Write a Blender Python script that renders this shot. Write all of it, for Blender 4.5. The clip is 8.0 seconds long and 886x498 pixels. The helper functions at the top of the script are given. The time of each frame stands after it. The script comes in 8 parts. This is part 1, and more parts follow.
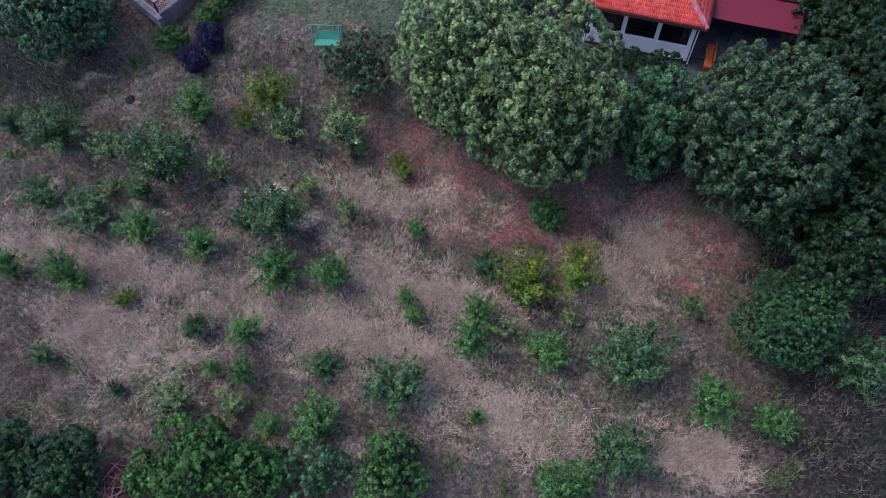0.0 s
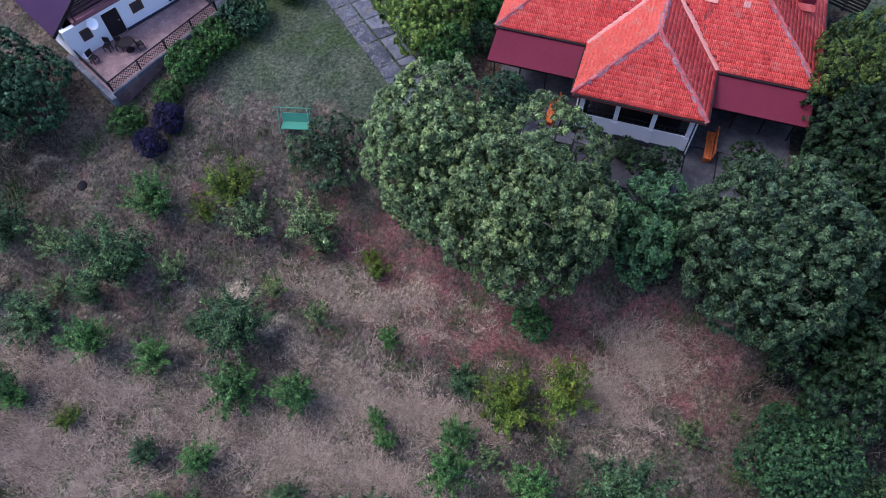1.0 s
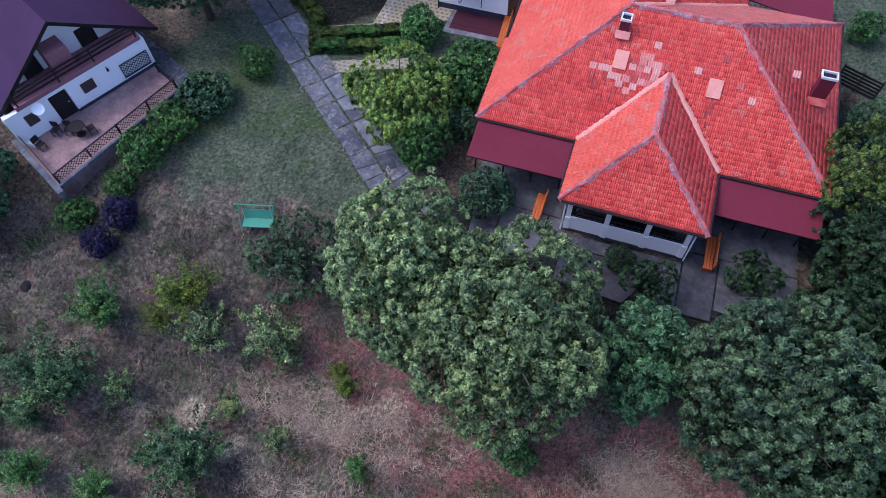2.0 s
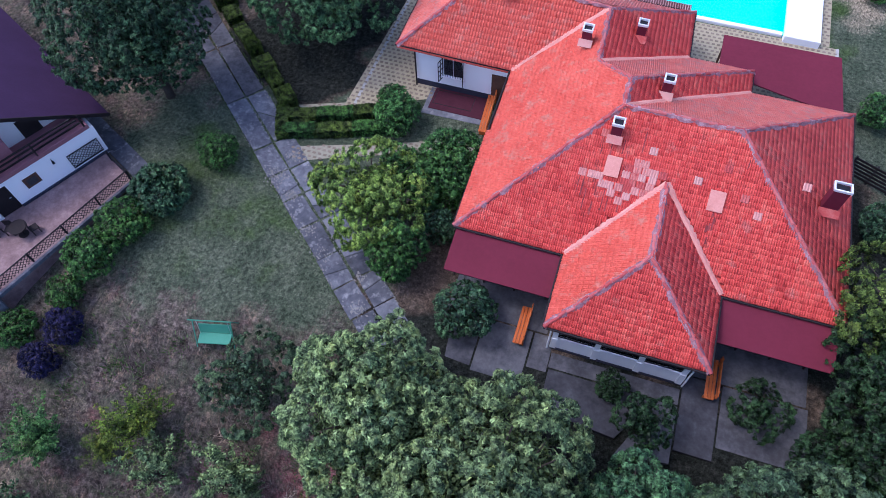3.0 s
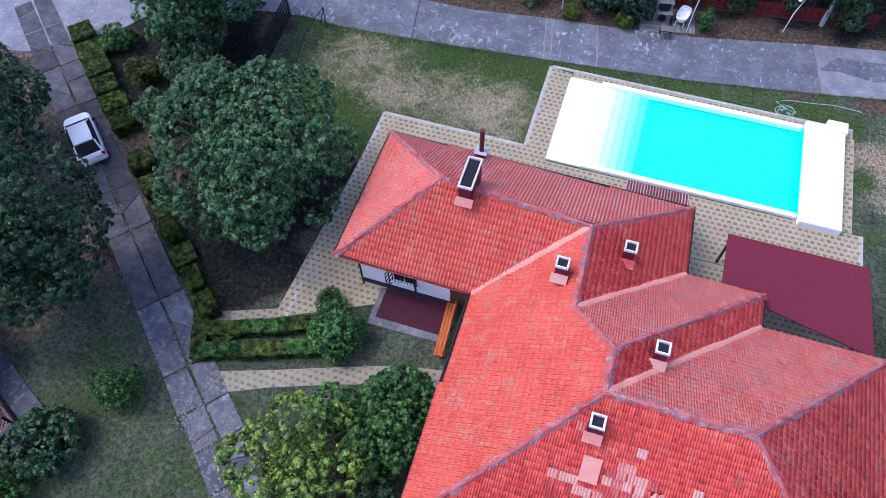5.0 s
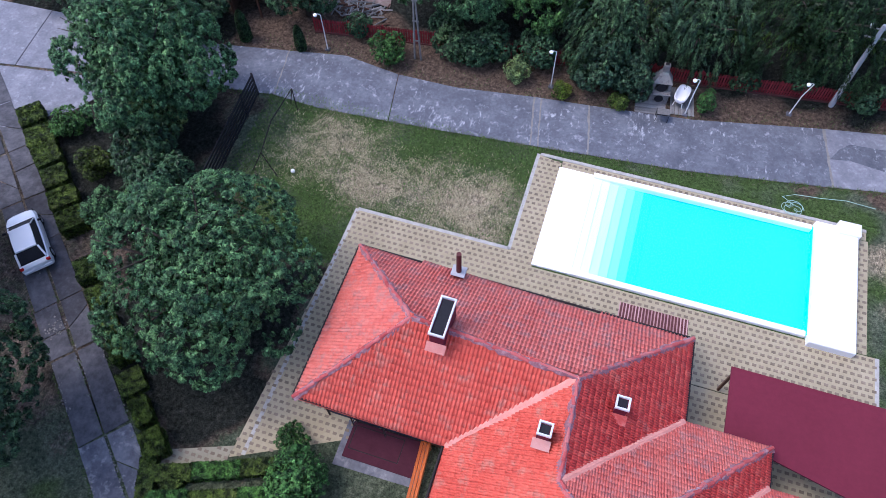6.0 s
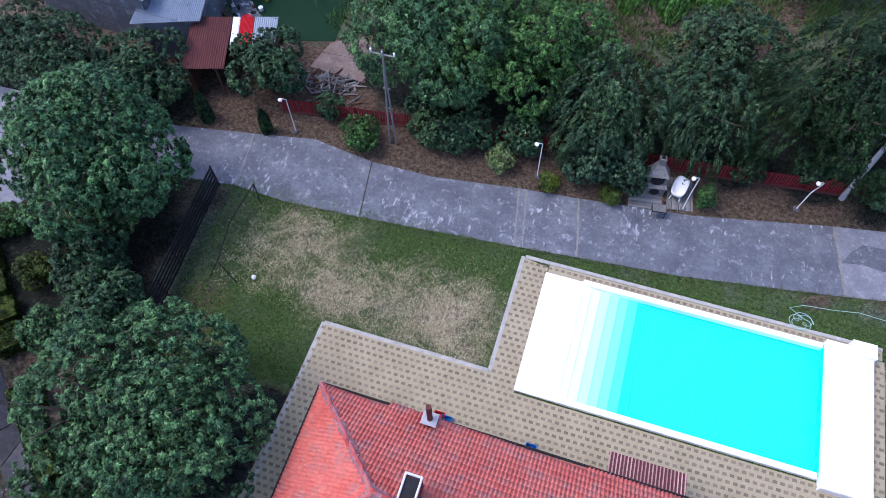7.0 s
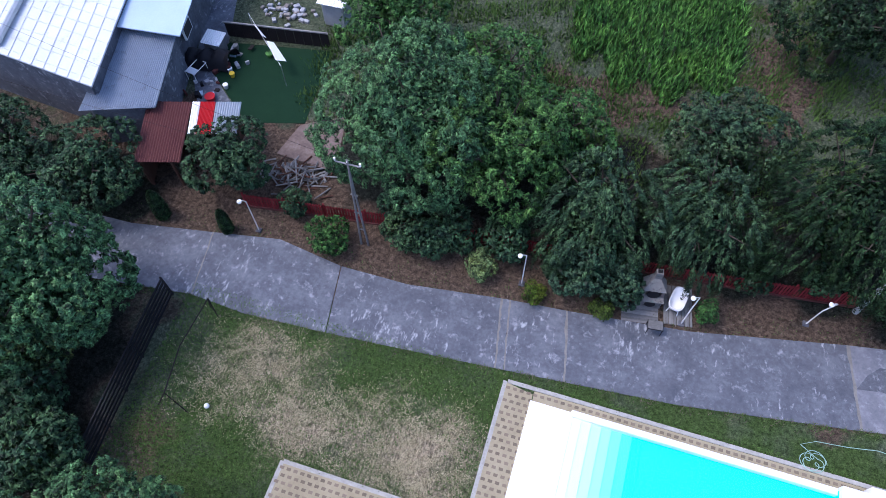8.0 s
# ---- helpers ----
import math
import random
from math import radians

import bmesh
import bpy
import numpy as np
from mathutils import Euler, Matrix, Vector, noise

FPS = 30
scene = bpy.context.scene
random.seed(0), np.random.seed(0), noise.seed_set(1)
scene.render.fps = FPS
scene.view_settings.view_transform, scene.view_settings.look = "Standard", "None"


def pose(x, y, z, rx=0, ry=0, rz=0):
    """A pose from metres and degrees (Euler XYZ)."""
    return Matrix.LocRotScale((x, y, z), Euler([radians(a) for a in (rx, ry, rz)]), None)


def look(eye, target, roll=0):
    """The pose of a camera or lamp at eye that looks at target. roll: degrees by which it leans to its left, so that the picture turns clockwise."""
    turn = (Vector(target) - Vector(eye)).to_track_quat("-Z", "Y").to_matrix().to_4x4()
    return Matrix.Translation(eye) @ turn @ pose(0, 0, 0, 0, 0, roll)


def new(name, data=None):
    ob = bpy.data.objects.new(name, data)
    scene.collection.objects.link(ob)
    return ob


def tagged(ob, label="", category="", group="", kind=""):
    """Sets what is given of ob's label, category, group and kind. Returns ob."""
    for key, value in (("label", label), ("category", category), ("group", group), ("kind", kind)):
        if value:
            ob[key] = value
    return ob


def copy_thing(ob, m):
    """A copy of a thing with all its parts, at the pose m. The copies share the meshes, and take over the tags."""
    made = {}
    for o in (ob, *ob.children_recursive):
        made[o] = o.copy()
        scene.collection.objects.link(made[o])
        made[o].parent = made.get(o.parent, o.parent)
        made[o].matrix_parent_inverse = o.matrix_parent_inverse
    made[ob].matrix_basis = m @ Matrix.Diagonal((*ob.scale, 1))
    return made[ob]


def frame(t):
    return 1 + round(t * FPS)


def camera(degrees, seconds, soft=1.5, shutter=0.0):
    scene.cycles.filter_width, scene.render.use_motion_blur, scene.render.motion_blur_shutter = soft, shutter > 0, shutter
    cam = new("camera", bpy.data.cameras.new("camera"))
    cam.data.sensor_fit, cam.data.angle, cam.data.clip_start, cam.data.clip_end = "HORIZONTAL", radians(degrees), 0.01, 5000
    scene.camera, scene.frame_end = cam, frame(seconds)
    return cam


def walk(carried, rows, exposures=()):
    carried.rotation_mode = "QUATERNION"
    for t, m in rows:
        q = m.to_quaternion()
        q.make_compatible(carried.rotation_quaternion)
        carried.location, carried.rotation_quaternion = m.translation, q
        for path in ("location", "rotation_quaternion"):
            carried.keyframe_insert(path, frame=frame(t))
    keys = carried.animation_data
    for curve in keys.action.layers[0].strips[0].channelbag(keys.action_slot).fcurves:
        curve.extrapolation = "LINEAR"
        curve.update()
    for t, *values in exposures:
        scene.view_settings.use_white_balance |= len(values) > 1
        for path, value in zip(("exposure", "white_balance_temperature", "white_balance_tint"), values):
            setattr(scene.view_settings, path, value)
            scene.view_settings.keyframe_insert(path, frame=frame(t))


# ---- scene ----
cam = camera(65.5, 8.0, soft=0.7)
PATH = [
    (0, (-1.207, 0.292, 32.262), (-1.569, 1.245, 30.542), -2.9),
    (0.5, (-1.707, 3.903, 32.255), (-2.068, 4.857, 30.535), -2.8),
    (1, (-2.167, 7.54, 32.297), (-2.528, 8.494, 30.577), -2.8),
    (1.5, (-2.626, 11.185, 32.286), (-2.989, 12.138, 30.565), -2.9),
    (1.7, (-2.841, 12.601, 32.298), (-3.203, 13.555, 30.578), -2.7),
    (2.8, (-4.147, 20.226, 32.355), (-4.496, 21.191, 30.638), -2.2),
    (3, (-4.339, 21.639, 32.375), (-4.688, 22.603, 30.658), -2.1),
    (3.5, (-4.805, 25.157, 32.402), (-5.154, 26.124, 30.686), -2.0),
    (4, (-5.315, 28.729, 32.484), (-5.662, 29.695, 30.768), -1.9),
    (4.5, (-5.805, 32.299, 32.589), (-6.151, 33.266, 30.872), -1.8),
    (4.7, (-6.037, 33.723, 32.634), (-6.38, 34.69, 30.917), -1.7),
    (5.8, (-7.253, 41.692, 32.954), (-7.593, 42.652, 31.232), -2.0),
    (6, (-7.431, 43.14, 32.994), (-7.769, 44.1, 31.273), -1.8),
    (6.5, (-7.931, 46.81, 33.077), (-8.268, 47.765, 31.353), -1.9),
    (7, (-8.402, 50.368, 33.091), (-8.736, 51.326, 31.367), -1.8),
    (7.5, (-8.879, 53.867, 33.044), (-9.213, 54.831, 31.324), -1.7),
    (8, (-9.323, 57.364, 33.002), (-9.656, 58.334, 31.285), -1.6),
]
walk(cam, [(t, look(eye, target, roll)) for t, eye, target, roll in PATH],
     exposures=[(0.0, 0.48, 5400, 20), (2.9, 0.55, 5200, 22), (4.2, 0.58, 5200, 22), (6.0, 0.60, 5480, 20), (8.0, 0.52, 5450, 19)])

# ---- sky and sun ----
SUN_AZ, SUN_EL = radians(260), radians(60)      # clockwise from +y
world = bpy.data.worlds.new("sky")
scene.world = world
world.use_nodes = True
wn = world.node_tree.nodes
sky = wn.new("ShaderNodeTexSky")
sky.sky_type, sky.sun_disc = "NISHITA", False
sky.sun_elevation, sky.sun_rotation = SUN_EL, SUN_AZ
sky.air_density, sky.dust_density = 1.0, 3.0
wn["Background"].inputs["Strength"].default_value = 0.188
world.node_tree.links.new(sky.outputs[0], wn["Background"].inputs[0])
sun_data = bpy.data.lights.new("sun", "SUN")
sun_data.energy, sun_data.angle, sun_data.color = 0.95, radians(18), (1.0, 0.86, 0.68)
sun = new("sun", sun_data)
sun.matrix_world = look((0, 0, 90), Vector((0, 0, 90)) - Vector((math.sin(SUN_AZ) * math.cos(SUN_EL), math.cos(SUN_AZ) * math.cos(SUN_EL), math.sin(SUN_EL))))

# ---- materials ----


def shader(name):
    m = bpy.data.materials.new(name)
    m.use_nodes = True
    nt = m.node_tree
    return m, nt, nt.nodes["Principled BSDF"]


def add(nt, kind, **values):
    n = nt.nodes.new("ShaderNode" + kind)
    for k, v in values.items():
        n.inputs[k.replace("_", " ")].default_value = v
    return n


def coords(nt):
    return nt.nodes.new("ShaderNodeNewGeometry").outputs["Position"]


def ramp(nt, fac, stops):
    r = nt.nodes.new("ShaderNodeValToRGB")
    e = r.color_ramp.elements
    while len(e) < len(stops):
        e.new(0.5)
    for el, (p, c) in zip(e, stops):
        el.position, el.color = p, (*c, 1)
    nt.links.new(fac, r.inputs[0])
    return r.outputs[0]


def mix(nt, fac, a, b, blend="MIX"):
    n = nt.nodes.new("ShaderNodeMix")
    n.data_type, n.blend_type = "RGBA", blend
    for sock, v in ((n.inputs[0], fac), (n.inputs[6], a), (n.inputs[7], b)):
        if isinstance(v, (int, float)):
            sock.default_value = v
        elif isinstance(v, tuple):
            sock.default_value = (*v, 1)
        else:
            nt.links.new(v, sock)
    return n.outputs[2]


def noise_of(nt, vec, scale, detail=4, rough=0.6):
    n = add(nt, "TexNoise", Scale=scale, Detail=detail, Roughness=rough)
    nt.links.new(vec, n.inputs["Vector"])
    return n.outputs["Fac"]


def surface(name, stops, big=0.6, fine=9.0, rough=0.8, bump=0.3, metal=0.0, island=0.0, piece=0.0, stain=None, stain_at=0.6, spec=0.12, scuff=None):
    """A surface whose colour wanders between the stops with broad and fine noise, island or piece variation, and stains."""
    m, nt, p = shader(name)
    pos = coords(nt)
    a, b = noise_of(nt, pos, big), noise_of(nt, pos, fine, 6, 0.7)
    fac = nt.nodes.new("ShaderNodeMath")
    fac.operation, fac.inputs[1].default_value = "MULTIPLY_ADD", 0.55
    half = nt.nodes.new("ShaderNodeMath")
    half.operation, half.inputs[1].default_value = "MULTIPLY", 0.45
    nt.links.new(b, half.inputs[0])
    nt.links.new(a, fac.inputs[0])
    nt.links.new(half.outputs[0], fac.inputs[2])
    val = fac.outputs[0]
    for amount, source in ((island, ("NewGeometry", "Random Per Island")), (piece, ("ObjectInfo", "Random"))):
        if amount:
            r = nt.nodes.new("ShaderNode" + source[0]).outputs[source[1]]
            mm = nt.nodes.new("ShaderNodeMapRange")
            mm.inputs["To Min"].default_value, mm.inputs["To Max"].default_value = -amount, amount
            nt.links.new(r, mm.inputs["Value"])
            ad = nt.nodes.new("ShaderNodeMath")
            nt.links.new(val, ad.inputs[0])
            nt.links.new(mm.outputs[0], ad.inputs[1])
            val = ad.outputs[0]
    col = ramp(nt, val, [(p_, tuple(min(0.93, c * 1.13) for c in tone)) for p_, tone in stops])
    if stain:
        s = noise_of(nt, pos, big * 2.3, 6, 0.7)
        f = ramp(nt, s, [(stain_at - 0.04, (0, 0, 0)), (stain_at + 0.1, (0.8, 0.8, 0.8))])
        col = mix(nt, f, col, stain)
    if scuff:
        # short pale marks strewn over some stretches
        drag = add(nt, "Mapping")
        drag.inputs["Rotation"].default_value, drag.inputs["Scale"].default_value = (0, 0, 0.3), (1.5, 0.55, 1.0)
        nt.links.new(pos, drag.inputs["Vector"])
        wear = mix(nt, 0.35, noise_of(nt, drag.outputs[0], 2.8, 5, 0.65), noise_of(nt, pos, 0.25, 2))
        col = mix(nt, ramp(nt, wear, [(0.58, (0, 0, 0)), (0.66, (0.7, 0.7, 0.7))]), col, scuff)
    nt.links.new(col, p.inputs["Base Color"])
    p.inputs["Roughness"].default_value, p.inputs["Metallic"].default_value = rough, metal
    p.inputs["Specular IOR Level"].default_value = spec
    if bump:
        bn = add(nt, "Bump", Strength=bump, Distance=0.03)
        nt.links.new(b, bn.inputs["Height"])
        nt.links.new(bn.outputs[0], p.inputs["Normal"])
    return m


def leaf_material(name, dark, light, odd, odd_share=0.12, sheen=0.42):
    """Leaves that differ one by one, with light and dark tufts, odd-toned patches and a waxy gloss."""
    m, nt, p = shader(name)
    rnd = nt.nodes.new("ShaderNodeNewGeometry").outputs["Random Per Island"]
    own = nt.nodes.new("ShaderNodeObjectInfo").outputs["Random"]
    patch = noise_of(nt, coords(nt), 0.9, 3)
    light, odd = (light[0] * 0.92, light[1], light[2] * 0.96), (odd[0], odd[1], odd[2] * 0.8)
    dim = tuple(d * 0.6 + l * 0.10 for d, l in zip(dark, light))
    col = ramp(nt, rnd, [(0.0, dim), (0.3, tuple(c * 0.7 for c in light)), (0.85, tuple(c * 1.1 for c in light)), (0.998, tuple(min(1, c * 1.6) for c in light))])
    col = mix(nt, ramp(nt, patch, [(1 - odd_share - 0.3, (0, 0, 0)), (1 - odd_share, (0.85, 0.85, 0.85))]), col, odd)
    # tuft-sized noise puts lit tops and shaded gaps into the leaf colour
    tuft_contrast = noise_of(nt, coords(nt), 3.0, 3, 0.6)
    col = mix(nt, 1.0, col, ramp(nt, tuft_contrast, [(0.38, (0.16, 0.20, 0.22)), (0.5, (0.85, 0.88, 0.86)), (0.64, (1.72, 1.7, 1.56))]), "MULTIPLY")
    # a broader drift over the crown
    drift = noise_of(nt, coords(nt), 0.55, 3, 0.6)
    col = mix(nt, 0.7, col, ramp(nt, drift, [(0.38, (0.62, 0.7, 0.74)), (0.62, (1.2, 1.18, 0.95))]), "MULTIPLY")
    hsv = add(nt, "HueSaturation")
    mr = nt.nodes.new("ShaderNodeMapRange")
    mr.inputs["To Min"].default_value, mr.inputs["To Max"].default_value = 0.88, 1.15
    nt.links.new(own, mr.inputs["Value"])
    nt.links.new(mr.outputs[0], hsv.inputs["Value"])
    nt.links.new(col, hsv.inputs["Color"])
    nt.links.new(hsv.outputs[0], p.inputs["Base Color"])
    p.inputs["Roughness"].default_value, p.inputs["Specular IOR Level"].default_value = sheen, 0.12
    return m


def ground_material():
    """Dry meadow, lawn, straw and bare soil, shared out by the sheet's own cover attribute and broken up by noise."""
    m, nt, p = shader("ground_cover")
    pos = coords(nt)
    at = nt.nodes.new("ShaderNodeAttribute")
    at.attribute_name = "cover"
    sep = nt.nodes.new("ShaderNodeSeparateColor")
    nt.links.new(at.outputs["Color"], sep.inputs[0])
    n1, n2, n3 = noise_of(nt, pos, 0.45, 5), noise_of(nt, pos, 3.2, 6, 0.7), noise_of(nt, pos, 14, 5, 0.75)
    st = add(nt, "Mapping")
    st.inputs["Scale"].default_value = (1.0, 0.35, 1.0)
    nt.links.new(pos, st.inputs["Vector"])
    streak = noise_of(nt, st.outputs[0], 9, 5, 0.7)
    meadow = ramp(nt, n2, [(0.28, (0.022, 0.018, 0.012)), (0.48, (0.108, 0.091, 0.078)), (0.72, (0.270, 0.226, 0.192))])
    meadow = mix(nt, 0.8, meadow, ramp(nt, noise_of(nt, pos, 0.32, 4, 0.6), [(0.34, (0.55, 0.5, 0.55)), (0.64, (1.3, 1.25, 1.2))]), "MULTIPLY")
    tint = nt.nodes.new("ShaderNodeMath")
    nt.links.new(n1, tint.inputs[0])
    nt.links.new(at.outputs["Alpha"], tint.inputs[1])
    rust = ramp(nt, tint.outputs[0], [(0.58, (0, 0, 0)), (0.88, (0.85, 0.85, 0.85))])
    meadow = mix(nt, rust, meadow, mix(nt, n3, (0.14, 0.048, 0.046), (0.42, 0.19, 0.17)))
    weeds = ramp(nt, noise_of(nt, pos, 1.1, 6, 0.7), [(0.42, (0, 0, 0)), (0.64, (0.8, 0.8, 0.8))])
    meadow = mix(nt, weeds, meadow, (0.095, 0.108, 0.066))
    # bent pale stalks lying in swathes
    lie = add(nt, "Mapping")
    lie.inputs["Rotation"].default_value, lie.inputs["Scale"].default_value = (0, 0, 0.35), (2.2, 0.75, 1.0)
    nt.links.new(pos, lie.inputs["Vector"])
    stalk = mix(nt, 0.45, noise_of(nt, lie.outputs[0], 3.4, 7, 0.8), noise_of(nt, pos, 0.7, 3))
    meadow = mix(nt, ramp(nt, stalk, [(0.52, (0, 0, 0)), (0.62, (0.62, 0.62, 0.62))]), meadow, (0.40, 0.285, 0.20))
    lawn = ramp(nt, n2, [(0.25, (0.050, 0.066, 0.042)), (0.5, (0.098, 0.122, 0.078)), (0.78, (0.165, 0.182, 0.130))])
    lawn = mix(nt, 0.8, lawn, ramp(nt, noise_of(nt, pos, 0.55, 6, 0.7), [(0.36, (0.6, 0.66, 0.62)), (0.62, (1.25, 1.18, 1.2))]), "MULTIPLY")
    lush = ramp(nt, tint.outputs[0], [(0.72, (0, 0, 0)), (1.0, (0.85, 0.85, 0.85))])
    lawn = mix(nt, lush, lawn, mix(nt, n2, (0.030, 0.062, 0.014), (0.100, 0.155, 0.042)))
    straw = ramp(nt, streak, [(0.3, (0.11, 0.092, 0.060)), (0.5, (0.36, 0.300, 0.205)), (0.7, (0.64, 0.545, 0.39))])
    soil = ramp(nt, n2, [(0.25, (0.046, 0.034, 0.026)), (0.5, (0.120, 0.088, 0.066)), (0.75, (0.225, 0.172, 0.128))])

    broken = mix(nt, 0.5, noise_of(nt, pos, 2.2, 8, 0.85), mix(nt, 0.5, streak, n3))

    def share(sock, lo=1.0, hi=1.25):
        ad = nt.nodes.new("ShaderNodeMath")
        ad.operation, ad.inputs[1].default_value = "MULTIPLY_ADD", 1.7
        nt.links.new(broken, ad.inputs[0])
        nt.links.new(sock, ad.inputs[2])
        dv = nt.nodes.new("ShaderNodeMath")
        dv.operation, dv.inputs[1].default_value = "DIVIDE", 1.5
        nt.links.new(ad.outputs[0], dv.inputs[0])
        return ramp(nt, dv.outputs[0], [(lo / 1.5, (0, 0, 0)), (hi / 1.5, (1, 1, 1))])
    col = mix(nt, share(sep.outputs[0]), meadow, lawn)
    # blackish soil tone that carries tree shade, chosen by negative alpha
    shaded_soil = ramp(nt, n2, [(0.25, (0.011, 0.012, 0.010)), (0.5, (0.028, 0.031, 0.026)), (0.75, (0.068, 0.070, 0.058))])
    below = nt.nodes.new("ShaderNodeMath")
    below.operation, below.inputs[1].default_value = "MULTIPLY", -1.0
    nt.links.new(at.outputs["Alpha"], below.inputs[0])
    soil = mix(nt, ramp(nt, below.outputs[0], [(0.1, (0, 0, 0)), (0.6, (1, 1, 1))]), soil, shaded_soil)
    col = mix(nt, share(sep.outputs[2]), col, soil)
    col = mix(nt, share(sep.outputs[1], 1.02, 1.48), col, straw)
    tuft = noise_of(nt, pos, 5.0, 5, 0.65)
    col = mix(nt, 0.75, col, ramp(nt, tuft, [(0.36, (0.42, 0.42, 0.44)), (0.5, (1.0, 1.0, 1.0)), (0.66, (1.6, 1.55, 1.5))]), "MULTIPLY")
    col = mix(nt, 0.8, col, ramp(nt, n3, [(0.32, (0.22, 0.22, 0.22)), (0.62, (1.36, 1.36, 1.36))]), "MULTIPLY")
    nt.links.new(col, p.inputs["Base Color"])
    p.inputs["Roughness"].default_value, p.inputs["Specular IOR Level"].default_value = 0.95, 0.0
    bn = add(nt, "Bump", Strength=0.9, Distance=0.12)
    nt.links.new(n3, bn.inputs["Height"])
    nt.links.new(bn.outputs[0], p.inputs["Normal"])
    return m


def glass_material(name, tint, gloss=0.03, share=0.06):
    """Clear sheet: what lies behind shows, with a little mirror gloss."""
    m, nt, p = shader(name)
    nt.nodes.remove(p)
    tr, gl = nt.nodes.new("ShaderNodeBsdfTransparent"), nt.nodes.new("ShaderNodeBsdfGlossy")
    tr.inputs[0].default_value, gl.inputs["Roughness"].default_value = (*tint, 1), gloss
    ms = nt.nodes.new("ShaderNodeMixShader")
    ms.inputs[0].default_value = share
    nt.links.new(tr.outputs[0], ms.inputs[1])
    nt.links.new(gl.outputs[0], ms.inputs[2])
    nt.links.new(ms.outputs[0], nt.nodes["Material Output"].inputs["Surface"])
    return m


